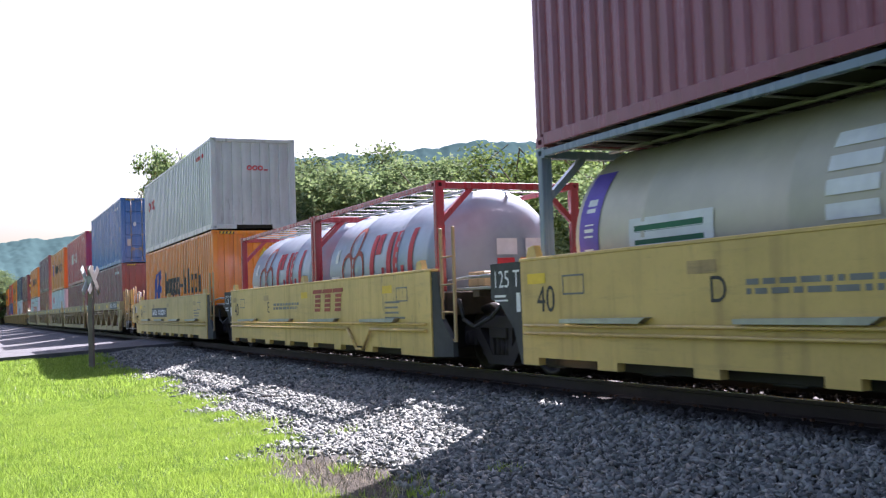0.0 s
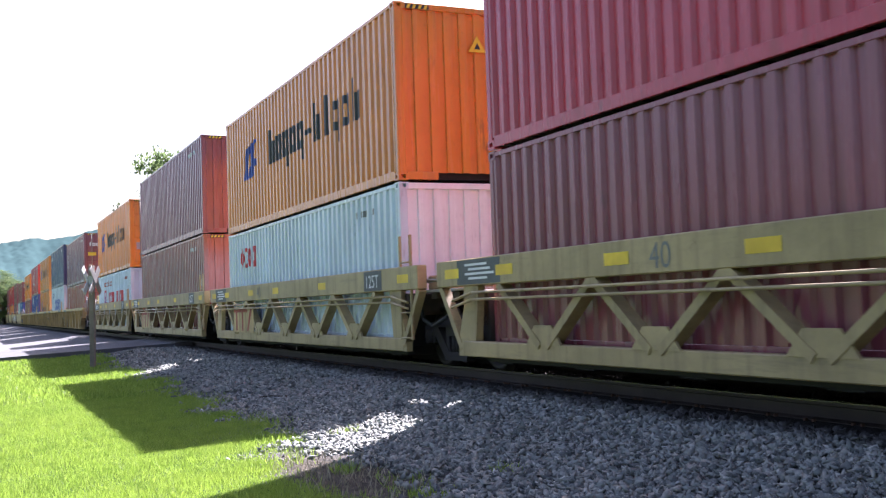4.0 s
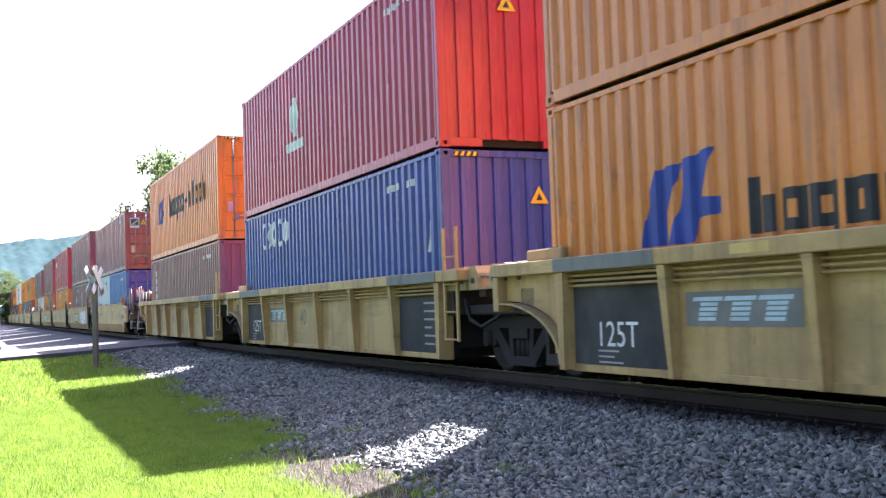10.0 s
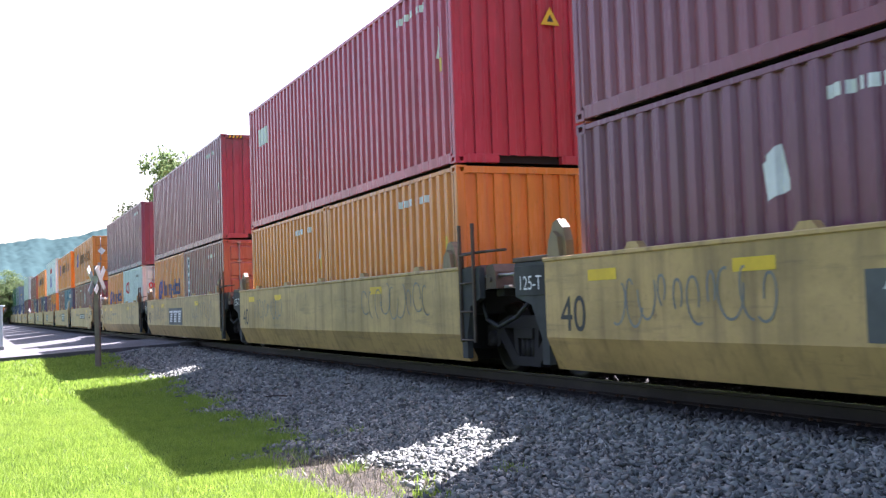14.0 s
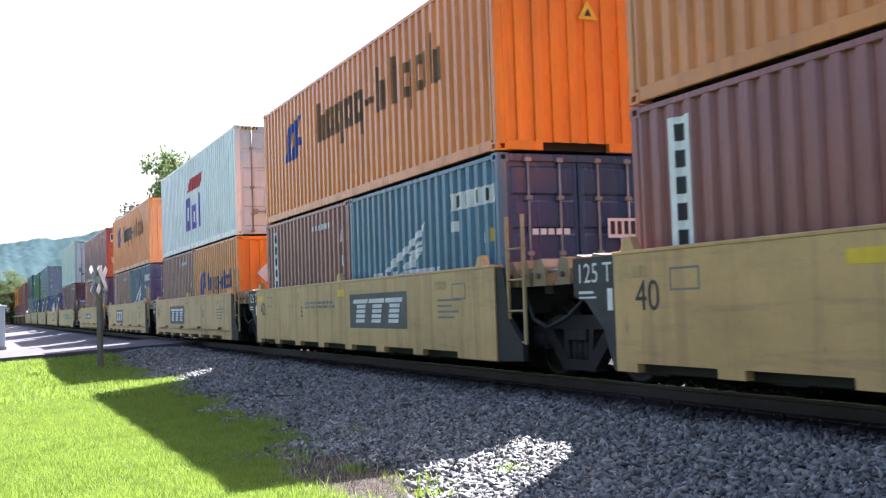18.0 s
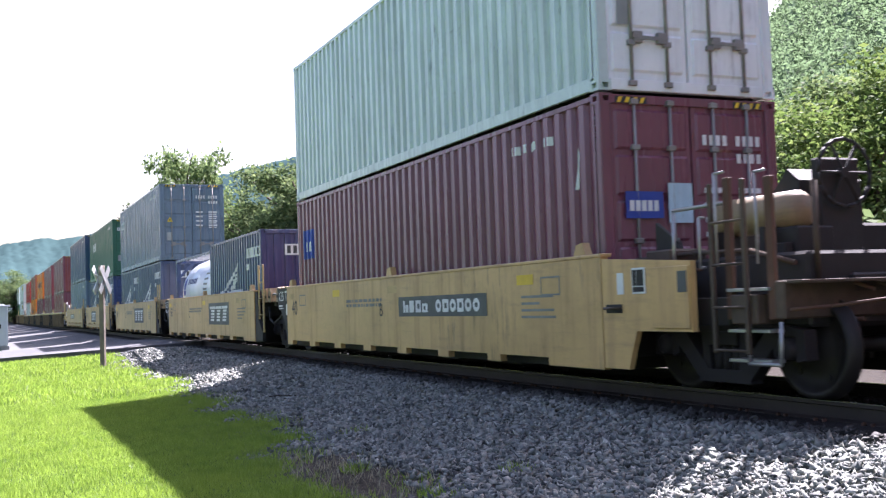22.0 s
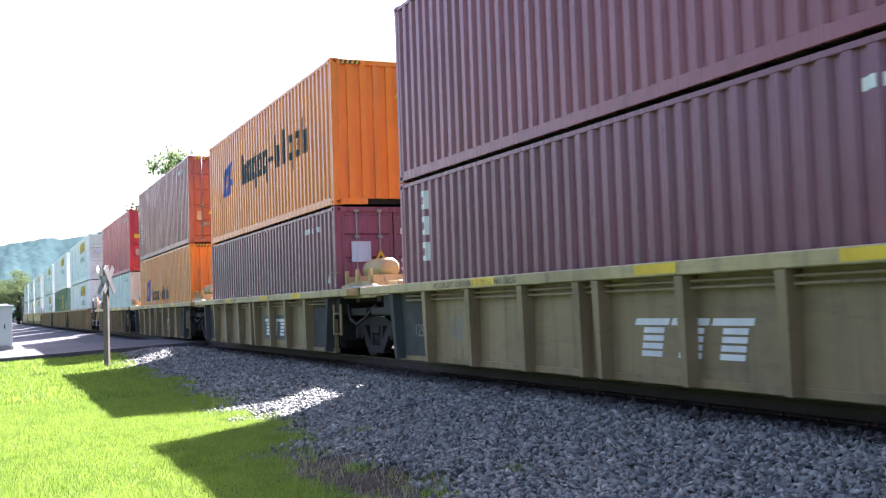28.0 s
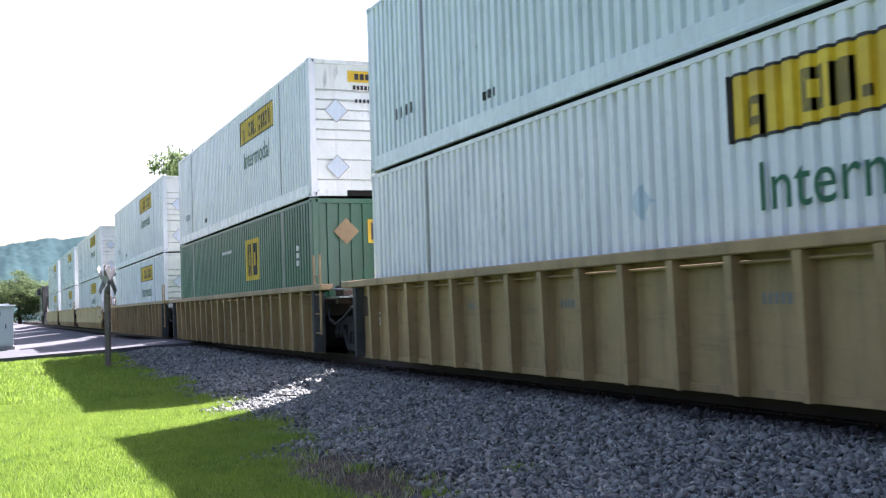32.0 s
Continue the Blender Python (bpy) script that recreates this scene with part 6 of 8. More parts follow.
paint_on("sail_emblem", [[[(-11.1, 2.1), (-10.85, 2.55), (-10.82, 2.1)]], [rect(-11.25, 1.98, -10.65, 2.06)]], L40, W / 2, INK_NAVY, s, "dark blue sail emblem")
box40(-145.7, UP_H, HC, NAVY, "blind", "navy corrugated steel shipping container", 18)
paint_on("name_band", blocks("xlBBx", -11.9, -10.6, 2.2, 0.25), L40, W / 2, INK_WHITE, near_side(MOVERS[-1][0]), "white lettering blocks")
liner(-161.0, FLOOR, HC, ORANGE_SOOT, "blind", "smoke-stained orange container in the well", True)
liner(-161.0, UP_H, HC, ORANGE_SOOT, "blind", "smoke-stained orange corrugated container", ink=INK_FADED)
o = box40(-176.35, FLOOR, HC, COBALT, "blind", "blue corrugated container with white lettering", 19, endmat=ROYAL)
paint_on("name_band", blocks("ooooo", -10.55, -8.3, 2.02, 0.62), L40, W / 2, INK_WHITE, near_side(o), "white lettering blocks")
o = box40(-176.35, UP_H, HC, RED, "blind", "red corrugated steel shipping container", 21)
paint_on("emblem", [[oval(-7.6, 1.75, 0.32, 0.42)], [rect(-8.3, 1.05, -7.0, 1.25)]], L40, W / 2, INK_WHITE, near_side(o), "white emblem")
o = box40(-191.6, FLOOR, STD, BROWN, "blind", "brown corrugated container in the well", 23, endmat=RUSTRED)
upright_blocks(o, L40, -11.2, 1.15, 2.25, 4, INK_WHITE)
liner(-191.6, UP_S, HC, ORANGE, "doors", "orange container with closed doors")

# fourth car: graffiti on bulging sides
for k, (u, lead, rear) in enumerate(((-211.2, C, J), (-226.7, J, J), (-242.2, J, J), (-257.7, J, J), (-273.2, J, C))):
    c = car("bent", u, lead, rear, 30 + k)
    if k == 0 or k == 4:
        name_plate(c, -8.6, -7.0, 0.88, 1.08, -1.45, "bIBx oBoBoo", None, INK_GREY)
    elif k in (1, 3):
        name_plate(c, -7.8, -5.2, 0.55, 1.1, -1.45, "IIB", INK_PLATE)
    if k == 1:
        sh = next(q for q in c.children if q.name.startswith("side_sheet"))
        fig = [[oval(-3.3 + j * 0.75, 0.85, 0.48, 0.42, 16)] for j in range(4)] + [[rect(-3.6, 0.75, -0.9, 1.0)]]
        car_figure("graffiti", fig, -1.45, INK_WHITE, sh, "pale filled graffiti letters", 0.002)
        car_figure("graffiti", squiggle(random.Random(5), -3.9, -0.5, 0.5, 1.3, 0.035, 6), -1.45, INK_GREY, sh, "dark graffiti outline", 0.004)
o = box20(-211.2, FLOOR, BLUE, "doors", "blue 20-foot container with closed doors", 31, endmat=ROYAL)
flat_on("emblem_field", [[rect(-0.85, 1.35, -0.4, 1.8)]], 0.0, INK_RED, front_end(o), "red square emblem", 0.03)
flat_on("emblem", [[[(-0.8, 1.75), (-0.6, 1.6), (-0.45, 1.75), (-0.5, 1.4), (-0.75, 1.4)]]], 0.0, INK_WHITE, front_end(o), "", 0.034)
o = box20(-211.2 - 6.13, FLOOR, PALE, "doors", "pale green 20-foot container with red marks", 32, ink=INK_GREY)
mark_rings(o, L20, -4.9, -3.6, 1.62, 0.45)
o = box40(-211.2, UP_S, STD, MAROON, "doors", "maroon container with closed doors", 33)
flat_on("emblem_field", [[rect(-1.0, 1.85, -0.6, 2.3)]], 0.0, INK_WHITE, front_end(o), "white square emblem", 0.03)
flat_on("emblem", [[rect(-0.97, 1.95, -0.63, 2.26)]], 0.0, INK_NAVY, front_end(o), "", 0.034)
flat_on("emblem", [[[(-0.95, 2.0), (-0.7, 2.2), (-0.65, 2.16), (-0.9, 1.97)]]], 0.0, INK_YELLOW, front_end(o), "", 0.038)
triangle_mark(o, -0.42, 2.0, 0.14, 0.03)
o = box20(-226.7, FLOOR, MAROON, "doors", "maroon 20-foot container with closed doors", 34)
flat_on("notice", [[rect(-0.75, 1.7, -0.25, 2.05)]], 0.0, INK_WHITE, front_end(o), "white notice", 0.03)
paint_on("name_strip", [[rect(-5.45, 1.0, -5.2, 2.1)]], L20, W / 2, INK_WHITE, near_side(o), "white upright strip")
o = box20(-226.7 - 6.13, FLOOR, PLUM, "doors", "dark maroon 20-foot container", 35)
paint_on("scuff", [[[(-3.0, 1.4), (-2.7, 1.5), (-2.8, 1.9), (-3.05, 1.75)]]], L20, W / 2, INK_WHITE, near_side(o), "torn white sticker")
o = box40(-226.7, UP_S, HC, MAROON, "blind", "maroon corrugated container with yellow tags", 36)
flat_on("tag", [[rect(-0.85, 2.3, -0.5, 2.6)]], 0.0, INK_YELLOW, front_end(o), "yellow tag", -0.012)
box20(-242.2, FLOOR, ORANGE_OLD, "blind", "weathered orange 20-foot container", 37)
box20(-242.2 - 6.13, FLOOR, ORANGE_OLD, "blind", "weathered orange 20-foot container", 38)
o = box40(-242.2, UP_S, HC, RED, "blind", "red corrugated steel shipping container", 39)
paint_on("emblem", [[rect(-11.4, 1.9, -10.5, 2.3)]], L40, W / 2, INK_WHITE, near_side(o), "white emblem")
box20(-257.7, FLOOR, BROWN, "doors", "brown 20-foot container with a white strip", 40, strip=True)
box20(-257.7 - 6.13, FLOOR, ORANGE_OLD, "blind", "orange 20-foot container with a blue emblem", 41, short=True)
box40(-257.7, UP_S, HC, MAROON, "blind", "maroon corrugated steel shipping container", 42)
o = box20(-273.2, FLOOR, PALE, "doors", "pale green 20-foot container with white doors", 43, endmat=GREYWHITE, ink=INK_GREY)
mark_rings(o, L20, -5.3, -4.0, 1.55, 0.5)
flat_on("number_row", [[rect(0.2 + k * 0.1, 1.86, 0.27 + k * 0.1, 1.98)] for k in range(9) if k != 4] + [[rect(0.6 + k * 0.1, 1.68, 0.67 + k * 0.1, 1.8)] for k in range(4)], 0.0, INK_BLACK, front_end(o), "", 0.03)
flat_on("name_bars", [[oval(-0.88 + k * 0.2, 1.78, 0.09, 0.12), oval(-0.88 + k * 0.2, 1.78, 0.045, 0.07)] for k in range(3)] + [[rect(-0.32, 1.67, -0.1, 1.74)]], 0.0, INK_RED, front_end(o), "red lettering blocks", 0.03)
box20(-273.2 - 6.13, FLOOR, ORANGE_OLD, "blind", "orange 20-foot container with a blue emblem", 44, short=True)
box40(-273.2, UP_S, STD, PLUM, "blind", "dark maroon corrugated container", 45, endmat=MAROON)

# fifth car: clean yellow sides
for k, (u, lead, rear) in enumerate(((-292.8, C, J), (-308.1, J, J), (-323.4, J, J), (-338.75, J, J), (-354.1, J, C))):
    c = car("smooth", u, lead, rear, 50 + k)
    x0, x1 = ((-5.62, -2.45), (-5.4, -2.7), (-9.1, -6.45), (-8.95, -6.5), (-9.25, -6.0))[k]
    name_plate(c, x0, x1, *((0.77, 1.05) if k in (0, 4) else (0.58, 1.16)), -1.49, "bIBx oBoBoo" if k in (0, 4) else "IIB", INK_PLATE)
    lettering("lettering", ("B", "E", "D", "C", "A")[k], 0.3, (-6.5, -8.5, -3.5, -3.54, -5.5)[k], 0.78, -1.494, INK_BLACK, c, "black unit letter")
o = box20(-292.8, FLOOR, MAROON, "doors", "maroon 20-foot container with closed doors", 51)
paint_on("emblem", [[[(-5.5, 1.35), (-5.3, 1.35), (-5.3, 2.05), (-5.5, 2.05)]], [[(-5.25, 2.0), (-5.0, 1.4), (-4.85, 1.4), (-4.85, 2.0), (-4.98, 2.0), (-4.98, 1.75), (-5.12, 2.05)]]], L20, W / 2, INK_WHITE, near_side(o), "white emblem")
flat_on("name_bars", blocks("BBI", -1.0, -0.4, 1.35, 0.3), 0.0, INK_WHITE, front_end(o), "white lettering blocks", 0.03)
box20(-292.8 - 6.13, FLOOR, BROWN, "doors", "brown 20-foot container with a white strip", 52, strip=True)
o = liner(-292.8, UP_S, STD, ORANGE_OLD, "doors", "sun-bleached orange container with closed doors", ink=INK_FADED)
flat_on("placard", [[[(-0.95, 1.72), (-0.72, 1.5), (-0.5, 1.72), (-0.72, 1.94)]]], 0.0, INK_WHITE, front_end(o), "white diamond placard", 0.03)
box20(-308.1, FLOOR, TEAL, "doors", "teal-blue 20-foot container with a white wing", 53, endmat=NAVY, wing=True)
box20(-308.1 - 6.13, FLOOR, BROWN, "doors", "brown 20-foot container with a white strip", 54, strip=True)
liner(-308.1, UP_S, STD, ORANGE, "blind", "orange corrugated container with a bright end", ink=INK_FADED)
o = box20(-323.4, FLOOR, ORANGE_OLD, "blind", "rusty orange 20-foot container", 55, short=True, endmat=ORANGE)
flat_on("placard", [[[(-0.7, 1.6), (-0.45, 1.35), (-0.2, 1.6), (-0.45, 1.85)]], [[(-0.2, 1.35), (0.05, 1.1), (0.3, 1.35), (0.05, 1.6)]]], 0.0, INK_WHITE, front_end(o), "white diamond placards", -0.01)
box20(-323.4 - 6.13, FLOOR, BROWN, "doors", "brown 20-foot container in the well", 56)
o = load(container("white refrigerated container with lilac doors", L40, HC, WHITE_BLUE, "doors", LILAC), -323.4, UP_S)
s = near_side(o)
paint_on("name_band", blocks("Bxl", -7.4, -4.6, 0.62, 1.05), L40, W / 2, INK_VIOLET, s, "large violet lettering blocks")
paint_on("swoosh", [[[(-7.1, 1.85), (-4.9, 1.85), (-4.5, 2.25), (-6.6, 2.25)]]], L40, W / 2, INK_RED, s, "red slanted band")
triangle_mark(o, 0.83, 1.2, 0.17, 0.03)
flat_on("notice", [[rect(0.68, 0.82, 1.0, 1.02)]], 0.0, INK_YELLOW, front_end(o), "yellow notice", 0.03)
flat_on("round_mark", [[oval(0.39, 1.0, 0.1, 0.12)]], 0.0, INK_YELLOW, front_end(o), "", 0.03)
flat_on("notice", [[rect(-0.44, 0.82, -0.22, 1.15)]], 0.0, INK_WHITE, front_end(o), "white notice", 0.03)
box20(-338.75, FLOOR, NAVY, "doors", "navy 20-foot container with a white wing", 57, wing=True)
box20(-338.75 - 6.13, FLOOR, BROWN, "doors", "brown 20-foot container with a white strip", 58, strip=True)
liner(-338.75, UP_S, STD, ORANGE, "blind", "bright orange corrugated container")
box20(-354.1, FLOOR, NAVY, "doors", "navy 20-foot container with a white wing", 59, wing=True)
box20(-354.1 - 6.13, FLOOR, RUSTRED, "doors", "rusty red 20-foot container with a white strip", 60, strip=True)
o = box40(-354.1, UP_S, STD, MAROON, "doors", "maroon container with rust-red doors", 61, endmat=RUSTRED)
flat_on("emblem_field", [[rect(-1.0, 1.85, -0.6, 2.3)]], 0.0, INK_WHITE, front_end(o), "white square emblem", 0.03)
flat_on("emblem", [[rect(-0.97, 1.95, -0.63, 2.26)]], 0.0, INK_NAVY, front_end(o), "", 0.034)

# sixth car: clean yellow sides
for k, (u, lead, rear) in enumerate(((-373.6, C, J), (-389.1, J, J), (-404.7, J, J), (-420.3, J, J), (-435.7, J, C))):
    c = car("smooth", u, lead, rear, 70 + k)
    x0, x1 = ((-5.62, -2.45), (-5.2, -2.5), (-5.55, -2.85), (-8.95, -6.3), (-9.13, -5.98))[k]
    name_plate(c, x0, x1, *((0.77, 1.07) if k in (0, 4) else (0.58, 1.18)), -1.49, "bIBx oBoBoo" if k in (0, 4) else "IIB", INK_PLATE)
    lettering("lettering", ("B", "C", "D", "E", "A")[k], 0.3, (-6.5, -8.35, -8.64, -3.5, -5.3)[k], 0.78, -1.494, INK_BLACK, c, "black unit letter")
o = box40(-373.6, FLOOR, HC, PLUM, "doors", "plum container with closed doors", 71)
flat_on("emblem_field", [[rect(-0.95, 1.5, -0.45, 1.8)]], 0.0, INK_BLUE, front_end(o), "blue emblem plate", 0.03)
flat_on("emblem_row", [[rect(-0.9 + 0.08 * k, 1.58, -0.84 + 0.08 * k, 1.7)] for k in range(5)], 0.0, INK_WHITE, front_end(o), "", 0.034)
flat_on("emblem_field", [[rect(-0.38, 1.45, -0.05, 1.9)]], 0.0, LILAC, front_end(o), "pale emblem plate", 0.03)
paint_on("emblem_field", [[rect(-11.8, 1.65, -11.1, 2.25)]], L40, W / 2, INK_BLUE, near_side(o), "blue emblem plate")
paint_on("emblem_row", [[rect(-11.7 + 0.13 * k, 1.8, -11.62 + 0.13 * k, 2.0)] for k in range(4)], L40, W / 2, INK_WHITE, near_side(o)).location.y = -0.003
box40(-373.6, UP_H, HC, PALE, "doors", "rust-streaked pale green container with white doors", 72, endmat=WHITE, ink=INK_GREY)
box20(-389.1, FLOOR, NAVY, "blind", "navy 20-foot container with a white wing", 73, wing=True)
load(tank_box("white tank container in a dark frame", TANKWHITE, NAVY, [
    ("name_band", [[rect(-4.6 + 0.25 * k, 1.55, -4.45 + 0.25 * k, 1.72)] for k in range(6)], INK_NAVY, "dark blue lettering blocks"),
    ("emblem", [[oval(-5.1, 1.55, 0.18, 0.2)], [rect(-5.3, 1.2, -4.9, 1.35)]], INK_BLUE, "blue emblem"),
    ("data_sheet", [[rect(-1.9, 1.3 + 0.16 * k, -1.3, 1.36 + 0.16 * k)] for k in range(4)], INK_GREY, "grey data marks")]), -389.1 - 6.13, FLOOR)
for k in (0, 1):
    box20(-404.7 - 6.13 * k, FLOOR, NAVY, "blind" if k == 0 else "doors", "navy 20-foot container with a white wing", 74 + k, wing=True)
    box20(-420.3 - 6.13 * k, FLOOR, NAVY, "doors", "navy 20-foot container with a white wing", 76 + k, wing=True)
o = box40(-404.7, UP_S, HC, GREY, "doors", "blue-grey container with closed doors", 78)
triangle_mark(o, -0.85, 1.45, 0.11, 0.03)
paint_on("number_row", blocks("BoBl", -11.8, -10.8, 2.0, 0.35), L40, W / 2, INK_WHITE, near_side(o))
o = box40(-420.3, UP_S, HC, GREEN, "doors", "dark green container with closed doors", 79)
paint_on("name_band", blocks("BxIl", -10.2, -8.4, 1.75, 0.45), L40, W / 2, INK_WHITE, near_side(o), "white lettering blocks")
flat_on("name_bars", blocks("BBII", -1.0, -0.3, 2.3, 0.16), 0.0, INK_WHITE, front_end(o), "", 0.03)
box40(-435.7, FLOOR, HC, STEELBLUE, "doors", "faded grey-blue container in the well", 80, endmat=GREY)
o = box40(-435.7, UP_H, HC, NAVY, "doors", "navy container with a red name plate", 81)
flat_on("name_plate", [[rect(-0.62, 2.3, -0.05, 2.62)]], 0.0, INK_RED, front_end(o), "red name plate", 0.03)

# seventh car: light top chord over ribs
for k, (u, lead, rear) in enumerate(((-455.4, C, J), (-471.2, J, J), (-486.95, J, J), (-502.8, J, J), (-518.5, J, C))):
    c = car("banded", u, lead, rear, 90 + k)
    if k == 4:
        name_plate(c, -10.55, -7.8, 0.30, 0.62, -1.33, "bIBx oBoBoo", INK_PLATE)
    elif k:
        name_plate(c, -5.45, -3.3, 0.26, 0.82, -1.33, "IIB", INK_PLATE if k == 2 else None)
box40(-455.4, FLOOR, STD, MAROON, "blind", "maroon corrugated container in the well", 91)
o = box40(-455.4, UP_S, HC, MAROON, "blind", "maroon corrugated container with a yellow tag", 93, endmat=RUSTRED)
flat_on("tag", [[rect(0.45, 0.55, 0.8, 0.85)]], 0.0, INK_YELLOW, front_end(o), "yellow tag", -0.012)
flat_on("number_row", [[rect(0.62, 1.35 + k * 0.12, 0.7, 1.43 + k * 0.12)] for k in range(10)], 0.0, INK_WHITE, front_end(o), "", -0.012)
o = box40(-471.2, FLOOR, STD, PLUM, "blind", "plum corrugated container with white lettering", 94)
upright_blocks(o, L40, -11.4, 1.3, 2.5, 3, INK_WHITE)
box40(-471.2, UP_S, HC, MAROON, "blind", "maroon corrugated steel shipping container", 95)
o = box40(-486.95, FLOOR, STD, PLUM, "doors", "plum container with closed doors", 96)
flat_on("emblem_field", [[rect(-0.9, 1.5, -0.5, 1.9)]], 0.0, LILAC, front_end(o), "pale emblem", 0.03)
triangle_mark(o, -0.3, 1.5, 0.14, 0.03)
liner(-486.95, UP_S, HC, ORANGE, "blind", "bright orange corrugated container")
o = liner(-502.8, FLOOR, HC, ORANGE_OLD, "blind", "orange corrugated container in the well", True)
o = box40(-502.8, UP_H, HC, BROWN, "doors", "brown container with closed doors", 97, endmat=RUSTRED)
upright_blocks(o, L40, -11.6, 0.7, 1.6, 3, INK_WHITE)
triangle_mark(o, -0.45, 0.95, 0.14, 0.03)
o = box40(-518.5, FLOOR, STD, PALE, "blind", "pale green corrugated container with red marks", 98, ink=INK_GREY, endmat=GREYWHITE)
mark_rings(o, L40, -11.0, -9.5, 1.62, 0.5)
flat_on("name_bars", [[oval(-0.3 + k * 0.2, 1.78, 0.09, 0.1), oval(-0.3 + k * 0.2, 1.78, 0.05, 0.055)] for k in range(3)] + [[rect(0.24, 1.68, 0.42, 1.74)]], 0.0, INK_RED, front_end(o), "red lettering blocks", -0.012)
o = box40(-518.5, UP_S, HC, RED, "doors", "red container with closed doors", 99)
flat_on("notice", [[rect(-1.0, 1.55, -0.55, 1.75)]], 0.0, INK_YELLOW, front_end(o), "yellow notice", 0.03)

# domestic containers in long wells, then the pushing locomotive
LONGS = ((-538.5, "long", C, J), (-558.35, "long", J, J), (-578.2, "long", J, C), (-601.9, "plain", C, J), (-621.6, "plain", J, J), (-641.3, "plain", J, C))
for k, (u, kind, lead, rear) in enumerate(LONGS):
    car(kind, u, lead, rear, 110 + k, L53)
    if k == 1:
        domestic(u, FLOOR, GREEN, "dark green domestic container with a yellow emblem", green=True)
    else:
        domestic(u, FLOOR, WHITE, "white domestic container with a yellow plate")
    domestic(u, FLOOR + HC + 0.03, WHITE_BLUE if k % 2 == 0 else WHITE, "white domestic container with a yellow plate")


def locomotive(u):
    root = thing("locomotive", "black diesel locomotive pushing at the train's rear", "locomotive")
    black = paint("black_engine_paint", (0.02, 0.02, 0.022), rust=0.1, grime=0.5)
    part("underframe", Build().box(0, -21.5, -1.5, 1.5, 1.2, 1.5, 0.03), black, root)
    part("nose", Build().box(-0.9, -2.6, -0.95, 0.95, 1.5, 3.3, 0.12), black, root)
    cab = part("cab", Build().box(-2.6, -5.2, -1.5, 1.5, 1.5, 4.5, 0.12), black, root)
    for sy in (-1, 1):
        part("windscreen", Build().box(-2.59, -2.57, sy * 0.2, sy * 1.2, 3.4, 4.1, 0.02), plain("dark_glass", (0.02, 0.025, 0.03), 0.1), cab)
        part("side_window", Build().box(-3.2, -4.6, sy * 1.495, sy * 1.515, 3.3, 4.0, 0.02), MATS["dark_glass"], cab)
        part("name_panel", Build().box(-5.6, -12, sy * 1.0, sy * 1.012, 2.4, 3.2, 0.01), INK_WHITE, root)
        part("handrail", Build().pipe([(-5.3, sy * 1.45, 1.5), (-5.3, sy * 1.45, 2.5), (-20, sy * 1.45, 2.5), (-20, sy * 1.45, 1.5)], 0.02), GALV, root)
    part("hood", Build().box(-5.2, -20.5, -0.98, 0.98, 1.5, 4.3, 0.1), black, root)
    part("radiator", Build().box(-16, -20, -1.45, 1.45, 3.7, 4.5, 0.1), black, root)
    part("fuel_tank", Build().box(-8.2, -13.2, -1.35, 1.35, 0.35, 1.2, 0.2), black, root)
    part("plough", Build().slab([(0.0, 0.15), (0.35, 0.15), (0.1, 1.2), (-0.1, 1.2)], -1.4, 1.4), black, root)
    part("headlight", Build().lathe([(-0.88, 0.0), (-0.86, 0.12), (-0.92, 0.14)], 12, "x", (0, 0, 3.05)), GALV, root)
    for x in (-4.2, -17.3):
        b = Build()
        for s in (-1, 1):
            b.box(x - 2.4, x + 2.4, s * 0.95, s * 1.1, 0.5, 0.85, 0.03)
        t = part("engine_truck", b, TRUCKMAT, root)
        for d in (-1.75, 0, 1.75):
            w = part("wheelset", shared(("wheelset",), wheelset_mesh), WHEELMAT, t)
            w.location = (x + d, 0, 0.46)
            WHEELS.append((w, u, 0))
    coupler(root, 0.7, 1)
    return root


load(locomotive(-664.6), -664.6, 0)


def motions():
    """The train rolls by at a slowly rising speed; its wheels turn while they pass the camera."""
    times = [2.0 * k for k in range(17)]
    for ob, u, z in MOVERS:
        walk(ob, [(t, pose(u + run(t), 0, z)) for t in times])
    for ws, place, d in WHEELS:
        x, y, z = ws.location
        turn = [(k / FPS, math.degrees(run(k / FPS) / 0.46) % 360) for k in range(1, 32 * FPS) if -30 < place + run(k / FPS) < -4] or [(1.0, 0.0)]
        turn = [(0.0, turn[0][1])] + turn + [(32.0, turn[-1][1])]
        rows = [(t, pose(x, y, z, 0, a, 0)) for t, a in turn]
        walk(ws, rows)


# ---------------------------------------------------------------- ground, track and vegetation
def raw_mesh(name, verts, faces_n, material, smooth=False):
    """A large mesh from arrays: verts (n, 3), faces given as runs of faces_n points in order."""
    verts = np.asarray(verts, dtype=np.float32)
    me = bpy.data.meshes.new(name)
    n = len(verts)
    me.vertices.add(n)
    me.vertices.foreach_set("co", verts.ravel())
    me.loops.add(n)
    me.loops.foreach_set("vertex_index", np.arange(n, dtype=np.int32))
    k = n // faces_n
    me.polygons.add(k)
    me.polygons.foreach_set("loop_start", np.arange(0, n, faces_n, dtype=np.int32))
    me.polygons.foreach_set("loop_total", np.full(k, faces_n, dtype=np.int32))
    me.update(calc_edges=True)
    me.materials.append(material)
    return me


